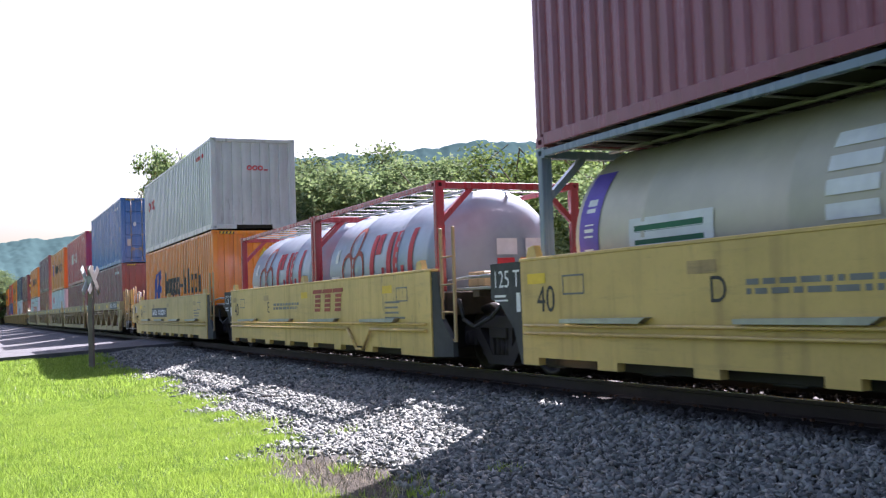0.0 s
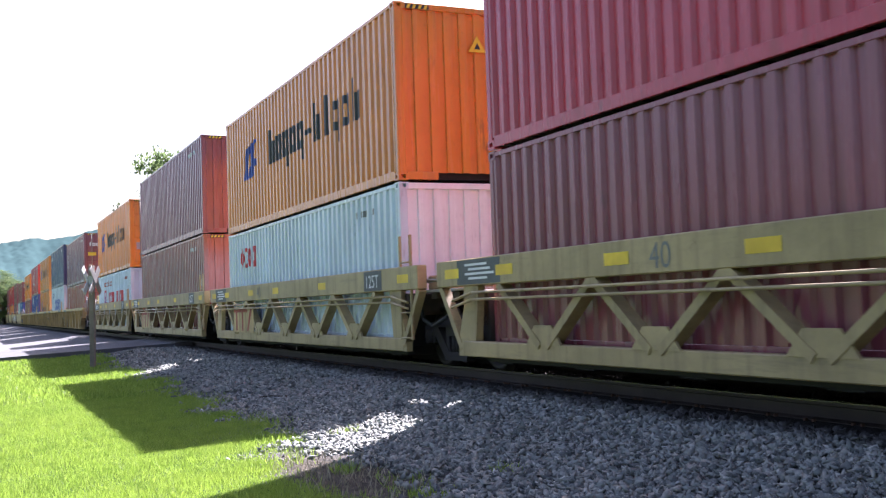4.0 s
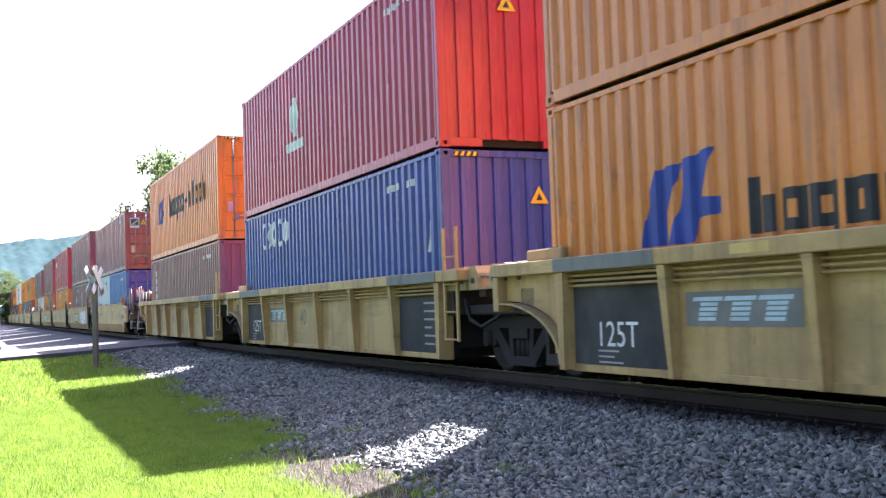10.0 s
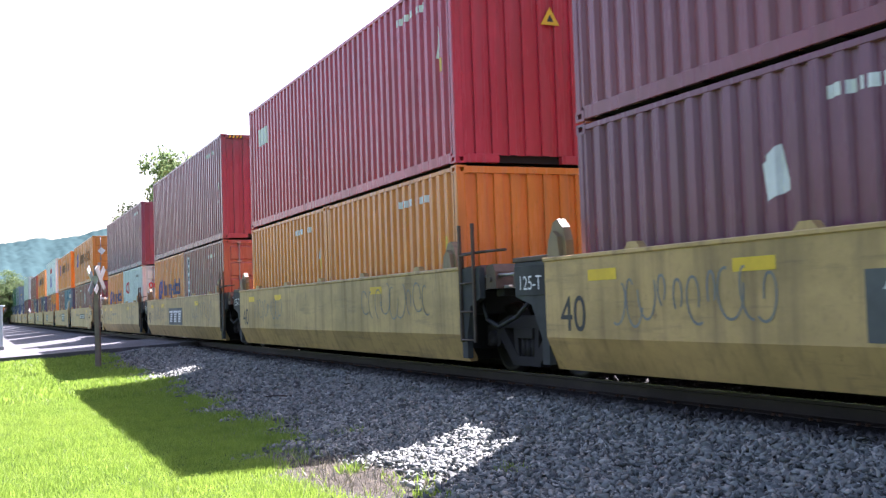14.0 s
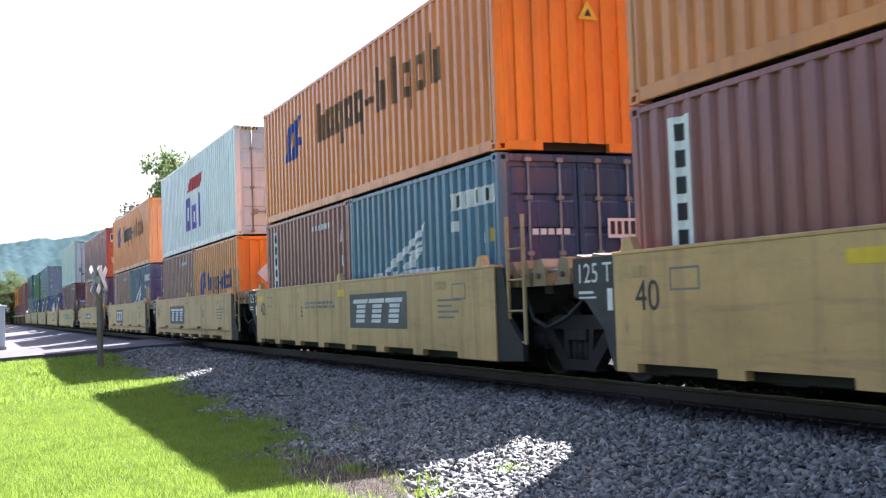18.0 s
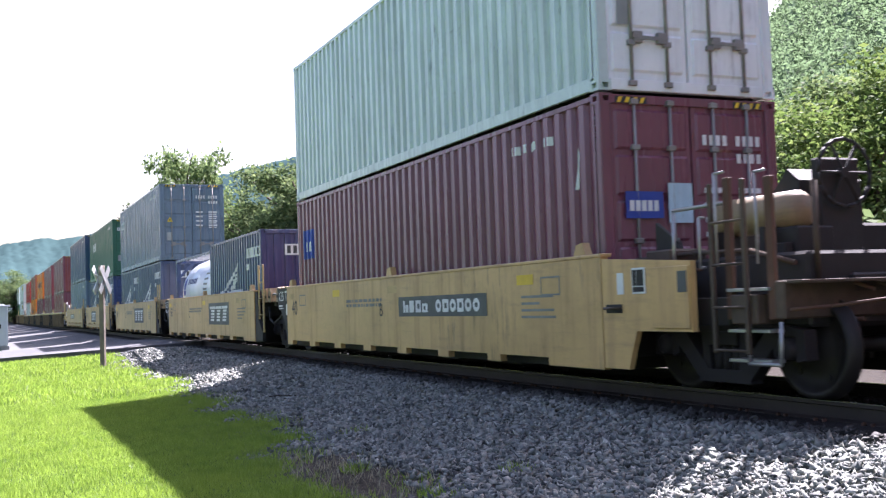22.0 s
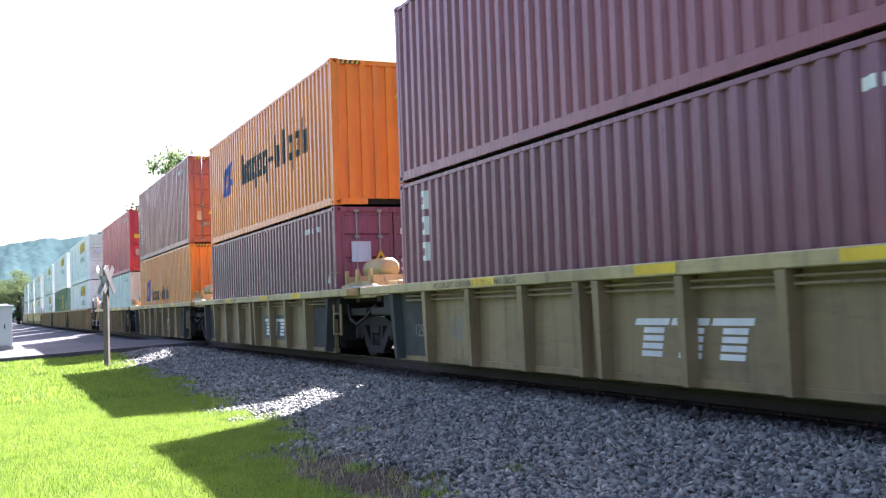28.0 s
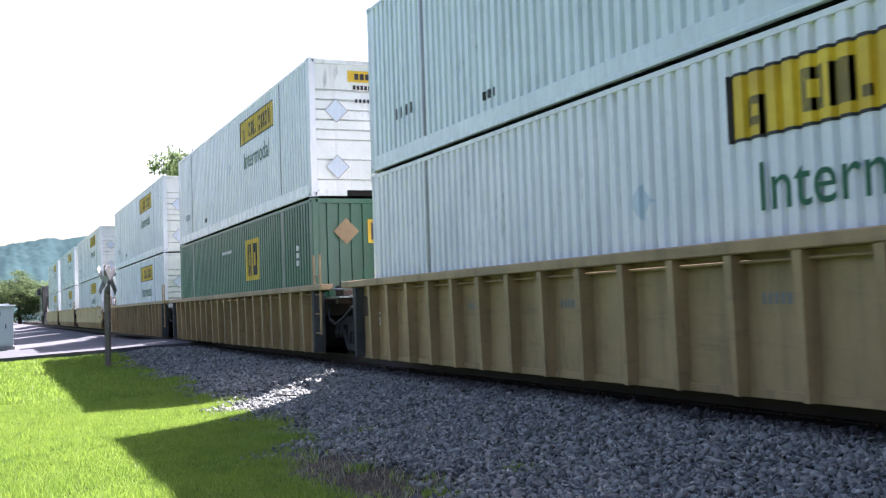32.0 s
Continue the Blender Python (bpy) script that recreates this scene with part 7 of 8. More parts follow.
def ground_z(x, y):
    """Height of the ground: flat verges, the ballast bed, the rise at the level crossing."""
    z = np.interp(y, [-6.5, -5.2, -4.4, -3.6, -2.6, -1.75, -1.35, 1.35, 1.75, 3.4, 5.0], [-0.56, -0.56, -0.54, -0.50, -0.36, -0.22, -0.17, -0.17, -0.22, -0.56, -0.58])
    near = np.interp(x, [-44, -41, -33.5, -29.5], [0, 1, 1, 0])
    road = np.interp(y, [-8, -3.2, 3.2, 8], [0.18, 0.42, 0.42, 0.18]) * near
    far = np.interp(x, [-140, -47], [0.16, 0.12]) * np.interp(y, [-7, -5], [0, 1]) * (x < -41)
    return np.minimum(np.maximum(z + np.maximum(far, road * 0.55), -0.58), np.maximum(-0.16, z))


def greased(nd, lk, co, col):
    """Darkens the colour along the rails, with an uneven outer edge."""
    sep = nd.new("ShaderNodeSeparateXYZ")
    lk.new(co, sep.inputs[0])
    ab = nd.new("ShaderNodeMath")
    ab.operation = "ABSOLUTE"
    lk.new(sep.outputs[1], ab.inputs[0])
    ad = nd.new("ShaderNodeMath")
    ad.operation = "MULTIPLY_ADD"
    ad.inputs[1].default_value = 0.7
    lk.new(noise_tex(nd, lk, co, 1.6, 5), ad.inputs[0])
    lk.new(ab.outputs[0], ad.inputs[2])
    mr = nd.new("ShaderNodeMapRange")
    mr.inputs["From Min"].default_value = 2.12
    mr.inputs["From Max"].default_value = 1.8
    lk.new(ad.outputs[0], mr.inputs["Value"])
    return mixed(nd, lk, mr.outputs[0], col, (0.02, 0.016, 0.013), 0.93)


def ground_material():
    m, nd, lk, bs = nodes_of("verge_ground")
    tc = nd.new("ShaderNodeTexCoord")
    co = tc.outputs["Object"]
    sep = nd.new("ShaderNodeSeparateXYZ")
    lk.new(co, sep.inputs[0])
    big = noise_tex(nd, lk, co, 0.35, 4)
    fine = noise_tex(nd, lk, co, 6, 6)
    # border of the gravel, wandering along the track
    ad = nd.new("ShaderNodeMath")
    ad.operation = "MULTIPLY_ADD"
    ad.inputs[1].default_value = 1.5
    lk.new(big, ad.inputs[0])
    lk.new(sep.outputs[1], ad.inputs[2])
    grav = nd.new("ShaderNodeMapRange")
    grav.inputs["From Min"].default_value = -4.45
    grav.inputs["From Max"].default_value = -4.0
    lk.new(ad.outputs[0], grav.inputs["Value"])
    soil = mixed(nd, lk, ramp(nd, lk, fine, 0.35, 0.7), (0.045, 0.085, 0.02), (0.085, 0.14, 0.04))
    stone = mixed(nd, lk, ramp(nd, lk, noise_tex(nd, lk, co, 22, 5), 0.3, 0.7), (0.05, 0.052, 0.055), (0.20, 0.20, 0.20))
    col = mixed(nd, lk, grav.outputs[0], soil, stone)
    back = nd.new("ShaderNodeMapRange")
    back.inputs["From Min"].default_value = 1.6
    back.inputs["From Max"].default_value = 2.4
    lk.new(ad.outputs[0], back.inputs["Value"])
    dirt = mixed(nd, lk, ramp(nd, lk, fine, 0.35, 0.7), (0.014, 0.010, 0.007), (0.034, 0.025, 0.016))
    col = mixed(nd, lk, back.outputs[0], col, dirt)
    at = nd.new("ShaderNodeVectorMath")
    at.operation = "SUBTRACT"
    at.inputs[1].default_value = (-9.1, -4.5, 0)
    lk.new(co, at.inputs[0])
    sc = nd.new("ShaderNodeVectorMath")
    sc.operation = "MULTIPLY"
    sc.inputs[1].default_value = (0.55, 1.9, 0)
    lk.new(at.outputs[0], sc.inputs[0])
    ln = nd.new("ShaderNodeVectorMath")
    ln.operation = "LENGTH"
    lk.new(sc.outputs[0], ln.inputs[0])
    worn = nd.new("ShaderNodeMapRange")
    worn.inputs["From Min"].default_value = 1.6
    worn.inputs["From Max"].default_value = 0.5
    lk.new(ln.outputs["Value"], worn.inputs["Value"])
    soil2 = mixed(nd, lk, ramp(nd, lk, noise_tex(nd, lk, co, 13, 8), 0.4, 0.65), (0.028, 0.024, 0.017), (0.10, 0.085, 0.062))
    col = mixed(nd, lk, worn.outputs[0], col, soil2)
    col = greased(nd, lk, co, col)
    lk.new(col, bs.inputs["Base Color"])
    bs.inputs["Roughness"].default_value = 0.95
    bs.inputs["Specular IOR Level"].default_value = 0.15
    bumped(nd, lk, bs, noise_tex(nd, lk, co, 25, 6), 0.8, 0.05)
    return m


def ground_sheet():
    xs = np.concatenate([np.linspace(-3000, -160, 12), np.linspace(-150, -50, 26), np.linspace(-49, 6, 111), np.linspace(10, 120, 10), np.linspace(300, 2500, 6)])
    ys = np.concatenate([np.linspace(-1500, -60, 8), np.linspace(-40, -9, 9), np.linspace(-8, 6, 57), np.linspace(8, 60, 12), np.linspace(100, 3000, 10)])
    X, Y = np.meshgrid(xs, ys, indexing="ij")
    Z = ground_z(X, Y)
    n, m = X.shape
    b = Build()
    b.v = [tuple(p) for p in np.stack([X.ravel(), Y.ravel(), Z.ravel()], 1).tolist()]
    b.f = [(i * m + j, (i + 1) * m + j, (i + 1) * m + j + 1, i * m + j + 1) for i in range(n - 1) for j in range(m - 1)]
    b.smooth = [True] * len(b.f)
    g = part("ground", b, ground_material(), None)
    return tagged(g, "grassy verge and gravel beside a railway track", "ground", kind="structure")


ground_sheet()


def stone_material():
    m, nd, lk, bs = nodes_of("ballast_stone")
    ge = nd.new("ShaderNodeNewGeometry")
    tc = nd.new("ShaderNodeTexCoord")
    r = nd.new("ShaderNodeValToRGB")
    r.color_ramp.elements[0].color = (0.054, 0.060, 0.056, 1)
    r.color_ramp.elements[1].color = (0.41, 0.42, 0.365, 1)
    for p, c in ((0.35, (0.16, 0.173, 0.152, 1)), (0.72, (0.268, 0.283, 0.245, 1)), (0.9, (0.25, 0.235, 0.19, 1))):
        e = r.color_ramp.elements.new(p)
        e.color = c
    lk.new(ge.outputs["Random Per Island"], r.inputs[0])
    col = mixed(nd, lk, ramp(nd, lk, noise_tex(nd, lk, tc.outputs["Object"], 40, 5), 0.4, 0.8), r.outputs[0], (0.10, 0.10, 0.10), 0.5)
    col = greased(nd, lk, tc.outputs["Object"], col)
    lk.new(col, bs.inputs["Base Color"])
    bs.inputs["Roughness"].default_value = 0.85
    return m


STONE = stone_material()


def stones(name, label, n, x0, x1, y0, y1, size, seed, thin=None):
    """Crushed stone: irregular eight-sided lumps lying on the ground."""
    rg = np.random.default_rng(seed)
    x = rg.uniform(x0, x1, n)
    y = rg.uniform(y0, y1, n)
    if thin is not None:
        keep = thin(x, y, rg)
        x, y = x[keep], y[keep]
        n = len(x)
    s = (0.55 + 0.85 * rg.random(n) ** 1.6) * size
    base = np.array([(1, 0, 0), (0, 1, 0), (-1, 0, 0), (0, -1, 0), (0, 0, 1), (0, 0, -1)], dtype=float)
    p = base[None] * (rg.uniform(0.6, 1.2, (n, 6, 1)) * np.stack([s * 1.15, s * 0.85, s * 0.42], 1)[:, None, :])
    p += rg.normal(0, 0.24, (n, 6, 3)) * s[:, None, None]
    q = rg.normal(size=(n, 3, 3))
    u = q[:, 0] / np.linalg.norm(q[:, 0], axis=1, keepdims=True)
    v = np.cross(u, q[:, 1])
    v /= np.linalg.norm(v, axis=1, keepdims=True)
    w = np.cross(u, v)
    lie = rg.random(n) < 0.6
    tip = rg.normal(0, 0.35, (n, 2))
    turn = rg.uniform(0, math.tau, n)
    up = np.stack([tip[:, 0], tip[:, 1], np.ones(n)], 1)
    up /= np.linalg.norm(up, axis=1, keepdims=True)
    along = np.stack([np.cos(turn), np.sin(turn), np.zeros(n)], 1)
    side = np.cross(up, along)
    side /= np.linalg.norm(side, axis=1, keepdims=True)
    along = np.cross(side, up)
    u, v, w = (np.where(lie[:, None], a, b) for a, b in ((along, u), (side, v), (up, w)))
    R = np.stack([u, v, w], 2)
    p = np.einsum("nij,nkj->nki", R, p)
    p += np.stack([x, y, ground_z(x, y) + s * 0.22 + rg.uniform(0, 0.02, n)], 1)[:, None, :]
    tri = np.array([(0, 1, 4), (1, 2, 4), (2, 3, 4), (3, 0, 4), (1, 0, 5), (2, 1, 5), (3, 2, 5), (0, 3, 5)])
    me = bpy.data.meshes.new(name)
    me.vertices.add(n * 6)
    me.vertices.foreach_set("co", p.reshape(-1, 3).astype(np.float32).ravel())
    idx = (tri[None] + (np.arange(n) * 6)[:, None, None]).reshape(-1).astype(np.int32)
    me.loops.add(len(idx))
    me.loops.foreach_set("vertex_index", idx)
    k = len(idx) // 3
    me.polygons.add(k)
    me.polygons.foreach_set("loop_start", np.arange(0, k * 3, 3, dtype=np.int32))
    me.polygons.foreach_set("loop_total", np.full(k, 3, dtype=np.int32))
    me.update(calc_edges=True)
    me.materials.append(STONE)
    return tagged(new(name, me), label, "ballast", kind="stuff")


def border(x):
    """Where the gravel ends and the grass begins, along the track."""
    return np.interp(x, [-45, -33, -24, -17, -11.5, -8.5, -6], [-3.9, -3.85, -3.9, -4.05, -4.25, -4.6, -5.0]) + 0.25 * np.sin(x * 1.3) + 0.15 * np.sin(x * 3.7 + 1)


def bare(x, y):
    """A worn patch of soil where the grass meets the gravel: 1 in its middle."""
    return np.clip(1.4 - np.hypot((x + 9.1) / 1.5, (y + 4.5) / 0.42), 0, 1)


def gravel_keep(x, y, rg):
    d = y - border(x) - bare(x, y) * 0.4
    return rg.random(len(x)) < np.clip((d + 0.3 * np.sin(x * 5.1) * np.sin(y * 6.3 + x) + 0.3) / 1.0, 0.0, 1.0) ** 1.8


stones("ballast", "grey crushed stone ballast beside the track", 66000, -17, -4.2, -5.7, -1.3, 0.037, 1, gravel_keep)
stones("ballast", "grey crushed stone ballast farther along the track", 30000, -34, -17, -5.2, -1.3, 0.045, 2, gravel_keep)
stones("ballast", "dark stone ballast between the rails", 9000, -34, -3, -0.68, 0.68, 0.045, 3)
stones("ballast", "grey crushed stone ballast behind the track", 4000, -34, -3, 1.3, 2.2, 0.045, 4)


def stick(x, y, turn):
    root = thing("stick", "thin dark dead stick lying on the gravel", "stick", at=(x, y, float(ground_z(np.array(x), np.array(y))) + 0.055))
    root.rotation_euler.z = radians(turn)
    part("branch", Build().pipe([(-0.26, 0.0, 0.0), (-0.08, 0.015, 0.012), (0.1, 0.0, 0.004), (0.27, 0.02, 0.0)], 0.011, 6), plain("dead_wood", (0.05, 0.04, 0.03), 0.9), root)


stick(-16.1, -3.2, 62)


def track():
    steel = plain("rail_steel", (0.055, 0.04, 0.032), 0.65, 0.4)
    shine = plain("worn_rail_head", (0.35, 0.34, 0.33), 0.25, 0.9, 0.1)
    wood = plain("creosoted_wood", (0.055, 0.042, 0.034), 0.85, 0, 0.4, 12, 0.4)
    rails = []
    for sy in (-1, 1):
        prof = [(-0.075, -0.175), (0.075, -0.175), (0.075, -0.163), (0.012, -0.145), (0.012, -0.045), (0.036, -0.035), (0.036, -0.004), (-0.036, -0.004), (-0.036, -0.035), (-0.012, -0.045), (-0.012, -0.145), (-0.075, -0.163)]
        y0 = sy * 0.7535
        n = len(prof)
        vs = [(x, y0 + a, z) for x in (-900, 300) for a, z in prof]
        fs = [(k, n + k, n + (k + 1) % n, (k + 1) % n) for k in range(n)] + [tuple(range(n)), tuple(range(2 * n - 1, n - 1, -1))]
        root = thing("rail", "rusty brown steel rail with a worn bright head", "rail", "rails of the track", kind="structure")
        part("web_and_foot", Build().add(vs, [f[::-1] for f in fs]), steel, root)
        part("rail_head", Build().box(-900, 300, y0 - 0.034, y0 + 0.034, -0.0045, 0.0, 0.001), shine, root)
    tie = Build().box(-0.115, 0.115, -1.3, 1.3, -0.36, -0.185, 0.012).mesh("tie")
    bed = thing("track_bed", "dark creosoted wooden ties under the rails", "railway ties", kind="structure")
    plate = Build().box(-0.09, 0.09, -0.92, -0.6, -0.185, -0.174, 0.004).box(-0.09, 0.09, 0.6, 0.92, -0.185, -0.174, 0.004).mesh("tie_plate")
    spike = Build()
    for y in (-0.86, -0.65, 0.65, 0.86):
        for s in (-1, 1):
            spike.box(s * 0.05 - 0.012, s * 0.05 + 0.012, y - 0.02, y + 0.02, -0.175, -0.145, 0.004)
    spike = spike.mesh("spikes")
    rg = random.Random(4)
    for k in range(150):
        t = part("tie", tie, wood, bed)
        t.location = (-2 - k * 0.52, rg.uniform(-0.04, 0.04), 0)
        t.rotation_euler.z = rg.uniform(-0.015, 0.015)
        if k < 60:
            part("tie_plate", plate, RUSTY, t)
            part("spikes", spike, RUSTY, t)
    far = Build()
    for k in range(160):
        far.add([(-80.5 - k * 0.52 + a, b, -0.185) for a, b in ((-0.11, -1.3), (0.11, -1.3), (0.11, 1.3), (-0.11, 1.3))], [(0, 1, 2, 3)])
    tagged(part("far_ties", far, wood, bed), kind="stuff")


track()


def crossing():
    asphalt = plain("grey_asphalt", (0.075, 0.075, 0.078), 0.9, 0, 0.25, 14, 0.5)
    root = thing("level_crossing_road", "grey asphalt road over a level crossing", "road", kind="structure")
    def strip(y0, y1, z0, z1):
        b = Build()
        vs = [(-42.5, y0, z0), (-35.2, y0, z0), (-35.2, y1, z1), (-42.5, y1, z1)]
        vs += [(x, y, z - 0.3) for x, y, z in vs]
        return b.add(vs, [(0, 1, 2, 3), (4, 0, 3, 7), (5, 6, 2, 1), (4, 5, 1, 0), (7, 3, 2, 6)])
    part("approach", strip(-9.5, -1.4, -0.36, -0.035), asphalt, root)
    part("approach", strip(-60, -9.5, -0.5, -0.36), asphalt, root)
    part("approach", strip(1.4, 30, -0.035, -0.4), asphalt, root)
    panel = plain("timber_crossing_panel", (0.075, 0.065, 0.055), 0.9, 0, 0.3, 10, 0.5)
    for y0, y1 in ((-1.4, -0.83), (-0.66, 0.66), (0.83, 1.4)):
        for k in range(3):
            part("crossing_panel", Build().box(-42.5 + k * 2.44, -40.08 + k * 2.44, y0, y1, -0.17, -0.012, 0.01), panel, root)


crossing()


def gravel_lot():
    b = Build()
    pts = [(-110, -7.2), (-110, -3.2), (-74, -2.9), (-48, -3.4), (-43, -4.0), (-43, -6.2), (-52, -6.6), (-75, -6.9)]
    b.add([(x, y, float(ground_z(np.array(x), np.array(y))) + 0.02) for x, y in pts], [tuple(range(len(pts)))[::-1]])
    tagged(part("gravel_lot", b, plain("pale_gravel", (0.10, 0.10, 0.10), 0.95, 0, 0.3, 12, 0.5), None), "pale gravel pull-off beside the track", "gravel", kind="structure")


gravel_lot()


def crossbuck(x, y, z, turn):
    root = thing("crossbuck_sign", "weathered white crossbuck sign on a wooden post", "railway sign", at=(x, y, z))
    root.rotation_euler.z = radians(turn)
    wood = plain("weathered_post_wood", (0.17, 0.14, 0.11), 0.85, 0, 0.35, 10, 0.3)
    white = plain("reflective_white_sheet", (0.75, 0.75, 0.74), 0.4, 0, 0.1)
    part("post", Build().box(-0.065, 0.065, -0.065, 0.065, -0.3, 2.62, 0.01), wood, root)
    for k, a in enumerate((48, -48)):
        bl = part("blade", Build().box(-0.46, 0.46, -0.012, 0.012, -0.09, 0.09, 0.004), white, root, "white reflective board with black bars")
        bl.location = (0, -0.08 - 0.03 * k, 2.22)
        bl.rotation_euler.y = radians(a)
        bars = Build()
        for j in range(7):
            if abs(j - 3) > 1:
                xx = -0.375 + j * 0.125
                bars.add([(xx - 0.03, -0.0135, -0.05), (xx + 0.03, -0.0135, -0.05), (xx + 0.03, -0.0135, 0.05), (xx - 0.03, -0.0135, 0.05)], [(0, 1, 2, 3)])
        part("blade_row", bars, INK_BLACK, bl)
        back = part("blade", Build().box(-0.46, 0.46, -0.012, 0.012, -0.09, 0.09, 0.004), GALV, root, "bare metal back board")
        back.location = (0, 0.08 + 0.03 * k, 2.22)
        back.rotation_euler.y = radians(a)
    part("bracket", Build().box(-0.09, 0.09, -0.1, 0.1, 2.1, 2.34, 0.01), GALV, root)


crossbuck(-30.4, -D + 3.07, -0.32, -30)


def relay_cabinet(x, y, z):
    root = thing("relay_cabinet", "silver-grey signal relay cabinet beside the crossing", "cabinet", at=(x, y, z))
    silver = plain("aluminium_sheet", (0.52, 0.55, 0.58), 0.5, 0.3, 0.1, 4, 0.05)
    part("body", Build().box(-0.75, 0.75, -0.75, 0.75, 0.1, 1.9, 0.02), silver, root)
    part("roof", Build().box(-0.85, 0.85, -0.85, 0.85, 1.9, 1.98, 0.02).box(-0.6, 0.6, -0.6, 0.6, 1.98, 2.04, 0.02), silver, root)
    part("plinth", Build().box(-0.8, 0.8, -0.8, 0.8, -0.25, 0.1, 0.02), plain("concrete", (0.34, 0.33, 0.31), 0.9), root)
    d = part("door", Build().box(0.75, 0.775, -0.66, 0.66, 0.2, 1.8, 0.01), silver, root)
    part("door_handle", Build().box(0.775, 0.81, 0.4, 0.45, 0.9, 1.1, 0.008), SOOT, d)
    part("vent", Build().box(0.775, 0.785, -0.4, 0.2, 1.5, 1.65, 0.004), SOOT, d)


relay_cabinet(-54.0, -D + 0.45, -0.42)


# grass
def grass_material():
    m, nd, lk, bs = nodes_of("grass_blade")
    ge = nd.new("ShaderNodeNewGeometry")
    tc = nd.new("ShaderNodeTexCoord")
    r = nd.new("ShaderNodeValToRGB")
    r.color_ramp.elements[0].color = (0.115, 0.205, 0.020, 1)
    r.color_ramp.elements[1].color = (0.31, 0.43, 0.085, 1)
    e = r.color_ramp.elements.new(0.55)
    e.color = (0.20, 0.31, 0.038, 1)
    lk.new(ge.outputs["Random Per Island"], r.inputs[0])
    patch = ramp(nd, lk, noise_tex(nd, lk, tc.outputs["Object"], 0.9, 4), 0.35, 0.7)
    col = mixed(nd, lk, patch, r.outputs[0], (0.26, 0.36, 0.05), 0.55)
    tuft = ramp(nd, lk, noise_tex(nd, lk, tc.outputs["Object"], 3.2, 5), 0.5, 0.68)
    col = mixed(nd, lk, tuft, col, (0.075, 0.155, 0.02), 0.5)
    lk.new(col, bs.inputs["Base Color"])
    bs.inputs["Roughness"].default_value = 0.55
    tr = nd.new("ShaderNodeBsdfTranslucent")
    lk.new(col, tr.inputs[0])
    mx = nd.new("ShaderNodeMixShader")
    mx.inputs[0].default_value = 0.5
    lk.new(bs.outputs[0], mx.inputs[1])
    lk.new(tr.outputs[0], mx.inputs[2])
    lk.new(mx.outputs[0], nd["Material Output"].inputs[0])
    return m


GRASS = grass_material()


STRAW = plain("dry_straw", (0.42, 0.38, 0.24), 0.7, 0, 0.3, 6)


def grass(name, label, n, x0, x1, y0, y1, h, w, seed, keep=None, mat=None):
    rg = np.random.default_rng(seed)
    x, y = rg.uniform(x0, x1, n), rg.uniform(y0, y1, n)
    if keep is not None:
        k = keep(x, y, rg)
        x, y = x[k], y[k]
        n = len(x)
    z = ground_z(x, y)
    hh = h * rg.uniform(0.5, 1.25, n) * (0.75 + 0.5 * np.sin(x * 2.1 + y * 1.7) ** 2)
    a = rg.uniform(0, math.tau, n)
    lean = rg.normal(0, 0.45, (n, 2)) * hh[:, None]
    dx, dy = np.cos(a) * w / 2, np.sin(a) * w / 2
    p = np.empty((n, 3, 3))
    p[:, 0] = np.stack([x - dx, y - dy, z - 0.01], 1)
    p[:, 1] = np.stack([x + dx, y + dy, z - 0.01], 1)
    p[:, 2] = np.stack([x + lean[:, 0], y + lean[:, 1], z + hh], 1)
    return tagged(new(name, raw_mesh(name, p.reshape(-1, 3), 3, mat or GRASS)), label, "grass", kind="stuff")


def grass_keep(x, y, rg):
    d = border(x) - y - bare(x, y) * 1.6
    open_ = (x > -43.5) | (y < -6.6)
    return (rg.random(len(x)) < np.clip((d + 0.3 * np.sin(x * 4.3 + 1) * np.sin(y * 5.7 - x)) / 1.2 + 0.6, 0, 1) ** 1.6) & open_


grass("grass", "bright green mown grass beside the gravel", 330000, -20, -6.5, -9.5, -4.0, 0.046, 0.011, 11, grass_keep)
grass("grass", "bright green mown grass farther along the verge", 110000, -48, -20, -9.5, -3.6, 0.09, 0.035, 12, grass_keep)


grass("grass", "taller ragged grass along the gravel's edge", 26000, -24, -7, -5.6, -3.2, 0.085, 0.014, 13, lambda x, y, g: g.random(len(x)) < np.clip(1 - np.abs(y - border(x) + 0.12) / 0.42, 0, 1) * (0.25 + 0.75 * (np.sin(x * 3.3) * np.sin(x * 1.3 + y * 4) > -0.1)) * (1 - bare(x, y)))
grass("dry_stalks", "dry pale stalks on worn soil", 900, -10.6, -7.6, -5.0, -4.0, 0.10, 0.010, 17, lambda x, y, g: g.random(len(x)) < bare(x, y) * 0.8, STRAW)


def weeds(x, y, r, n, seed, h=0.07):
    rg = np.random.default_rng(seed)
    return grass("weed_tuft", "small green weed tuft in the gravel", n, x - r, x + r, y - r * 0.6, y + r * 0.6, h, 0.018, seed,
                 lambda a, b, g: ((a - x) ** 2 / r ** 2 + (b - y) ** 2 / (r * 0.6) ** 2) < g.random(len(a)))


for k, (x, y, r, n) in enumerate(((-8.0, -D + 4.1, 0.26, 260), (-11.7, -D + 3.9, 0.34, 260), (-9.3, -D + 3.1, 0.25, 180), (-14.6, -D + 3.7, 0.35, 120), (-7.6, -D + 3.2, 0.3, 200))):
    weeds(x, y, r, n, 40 + k)


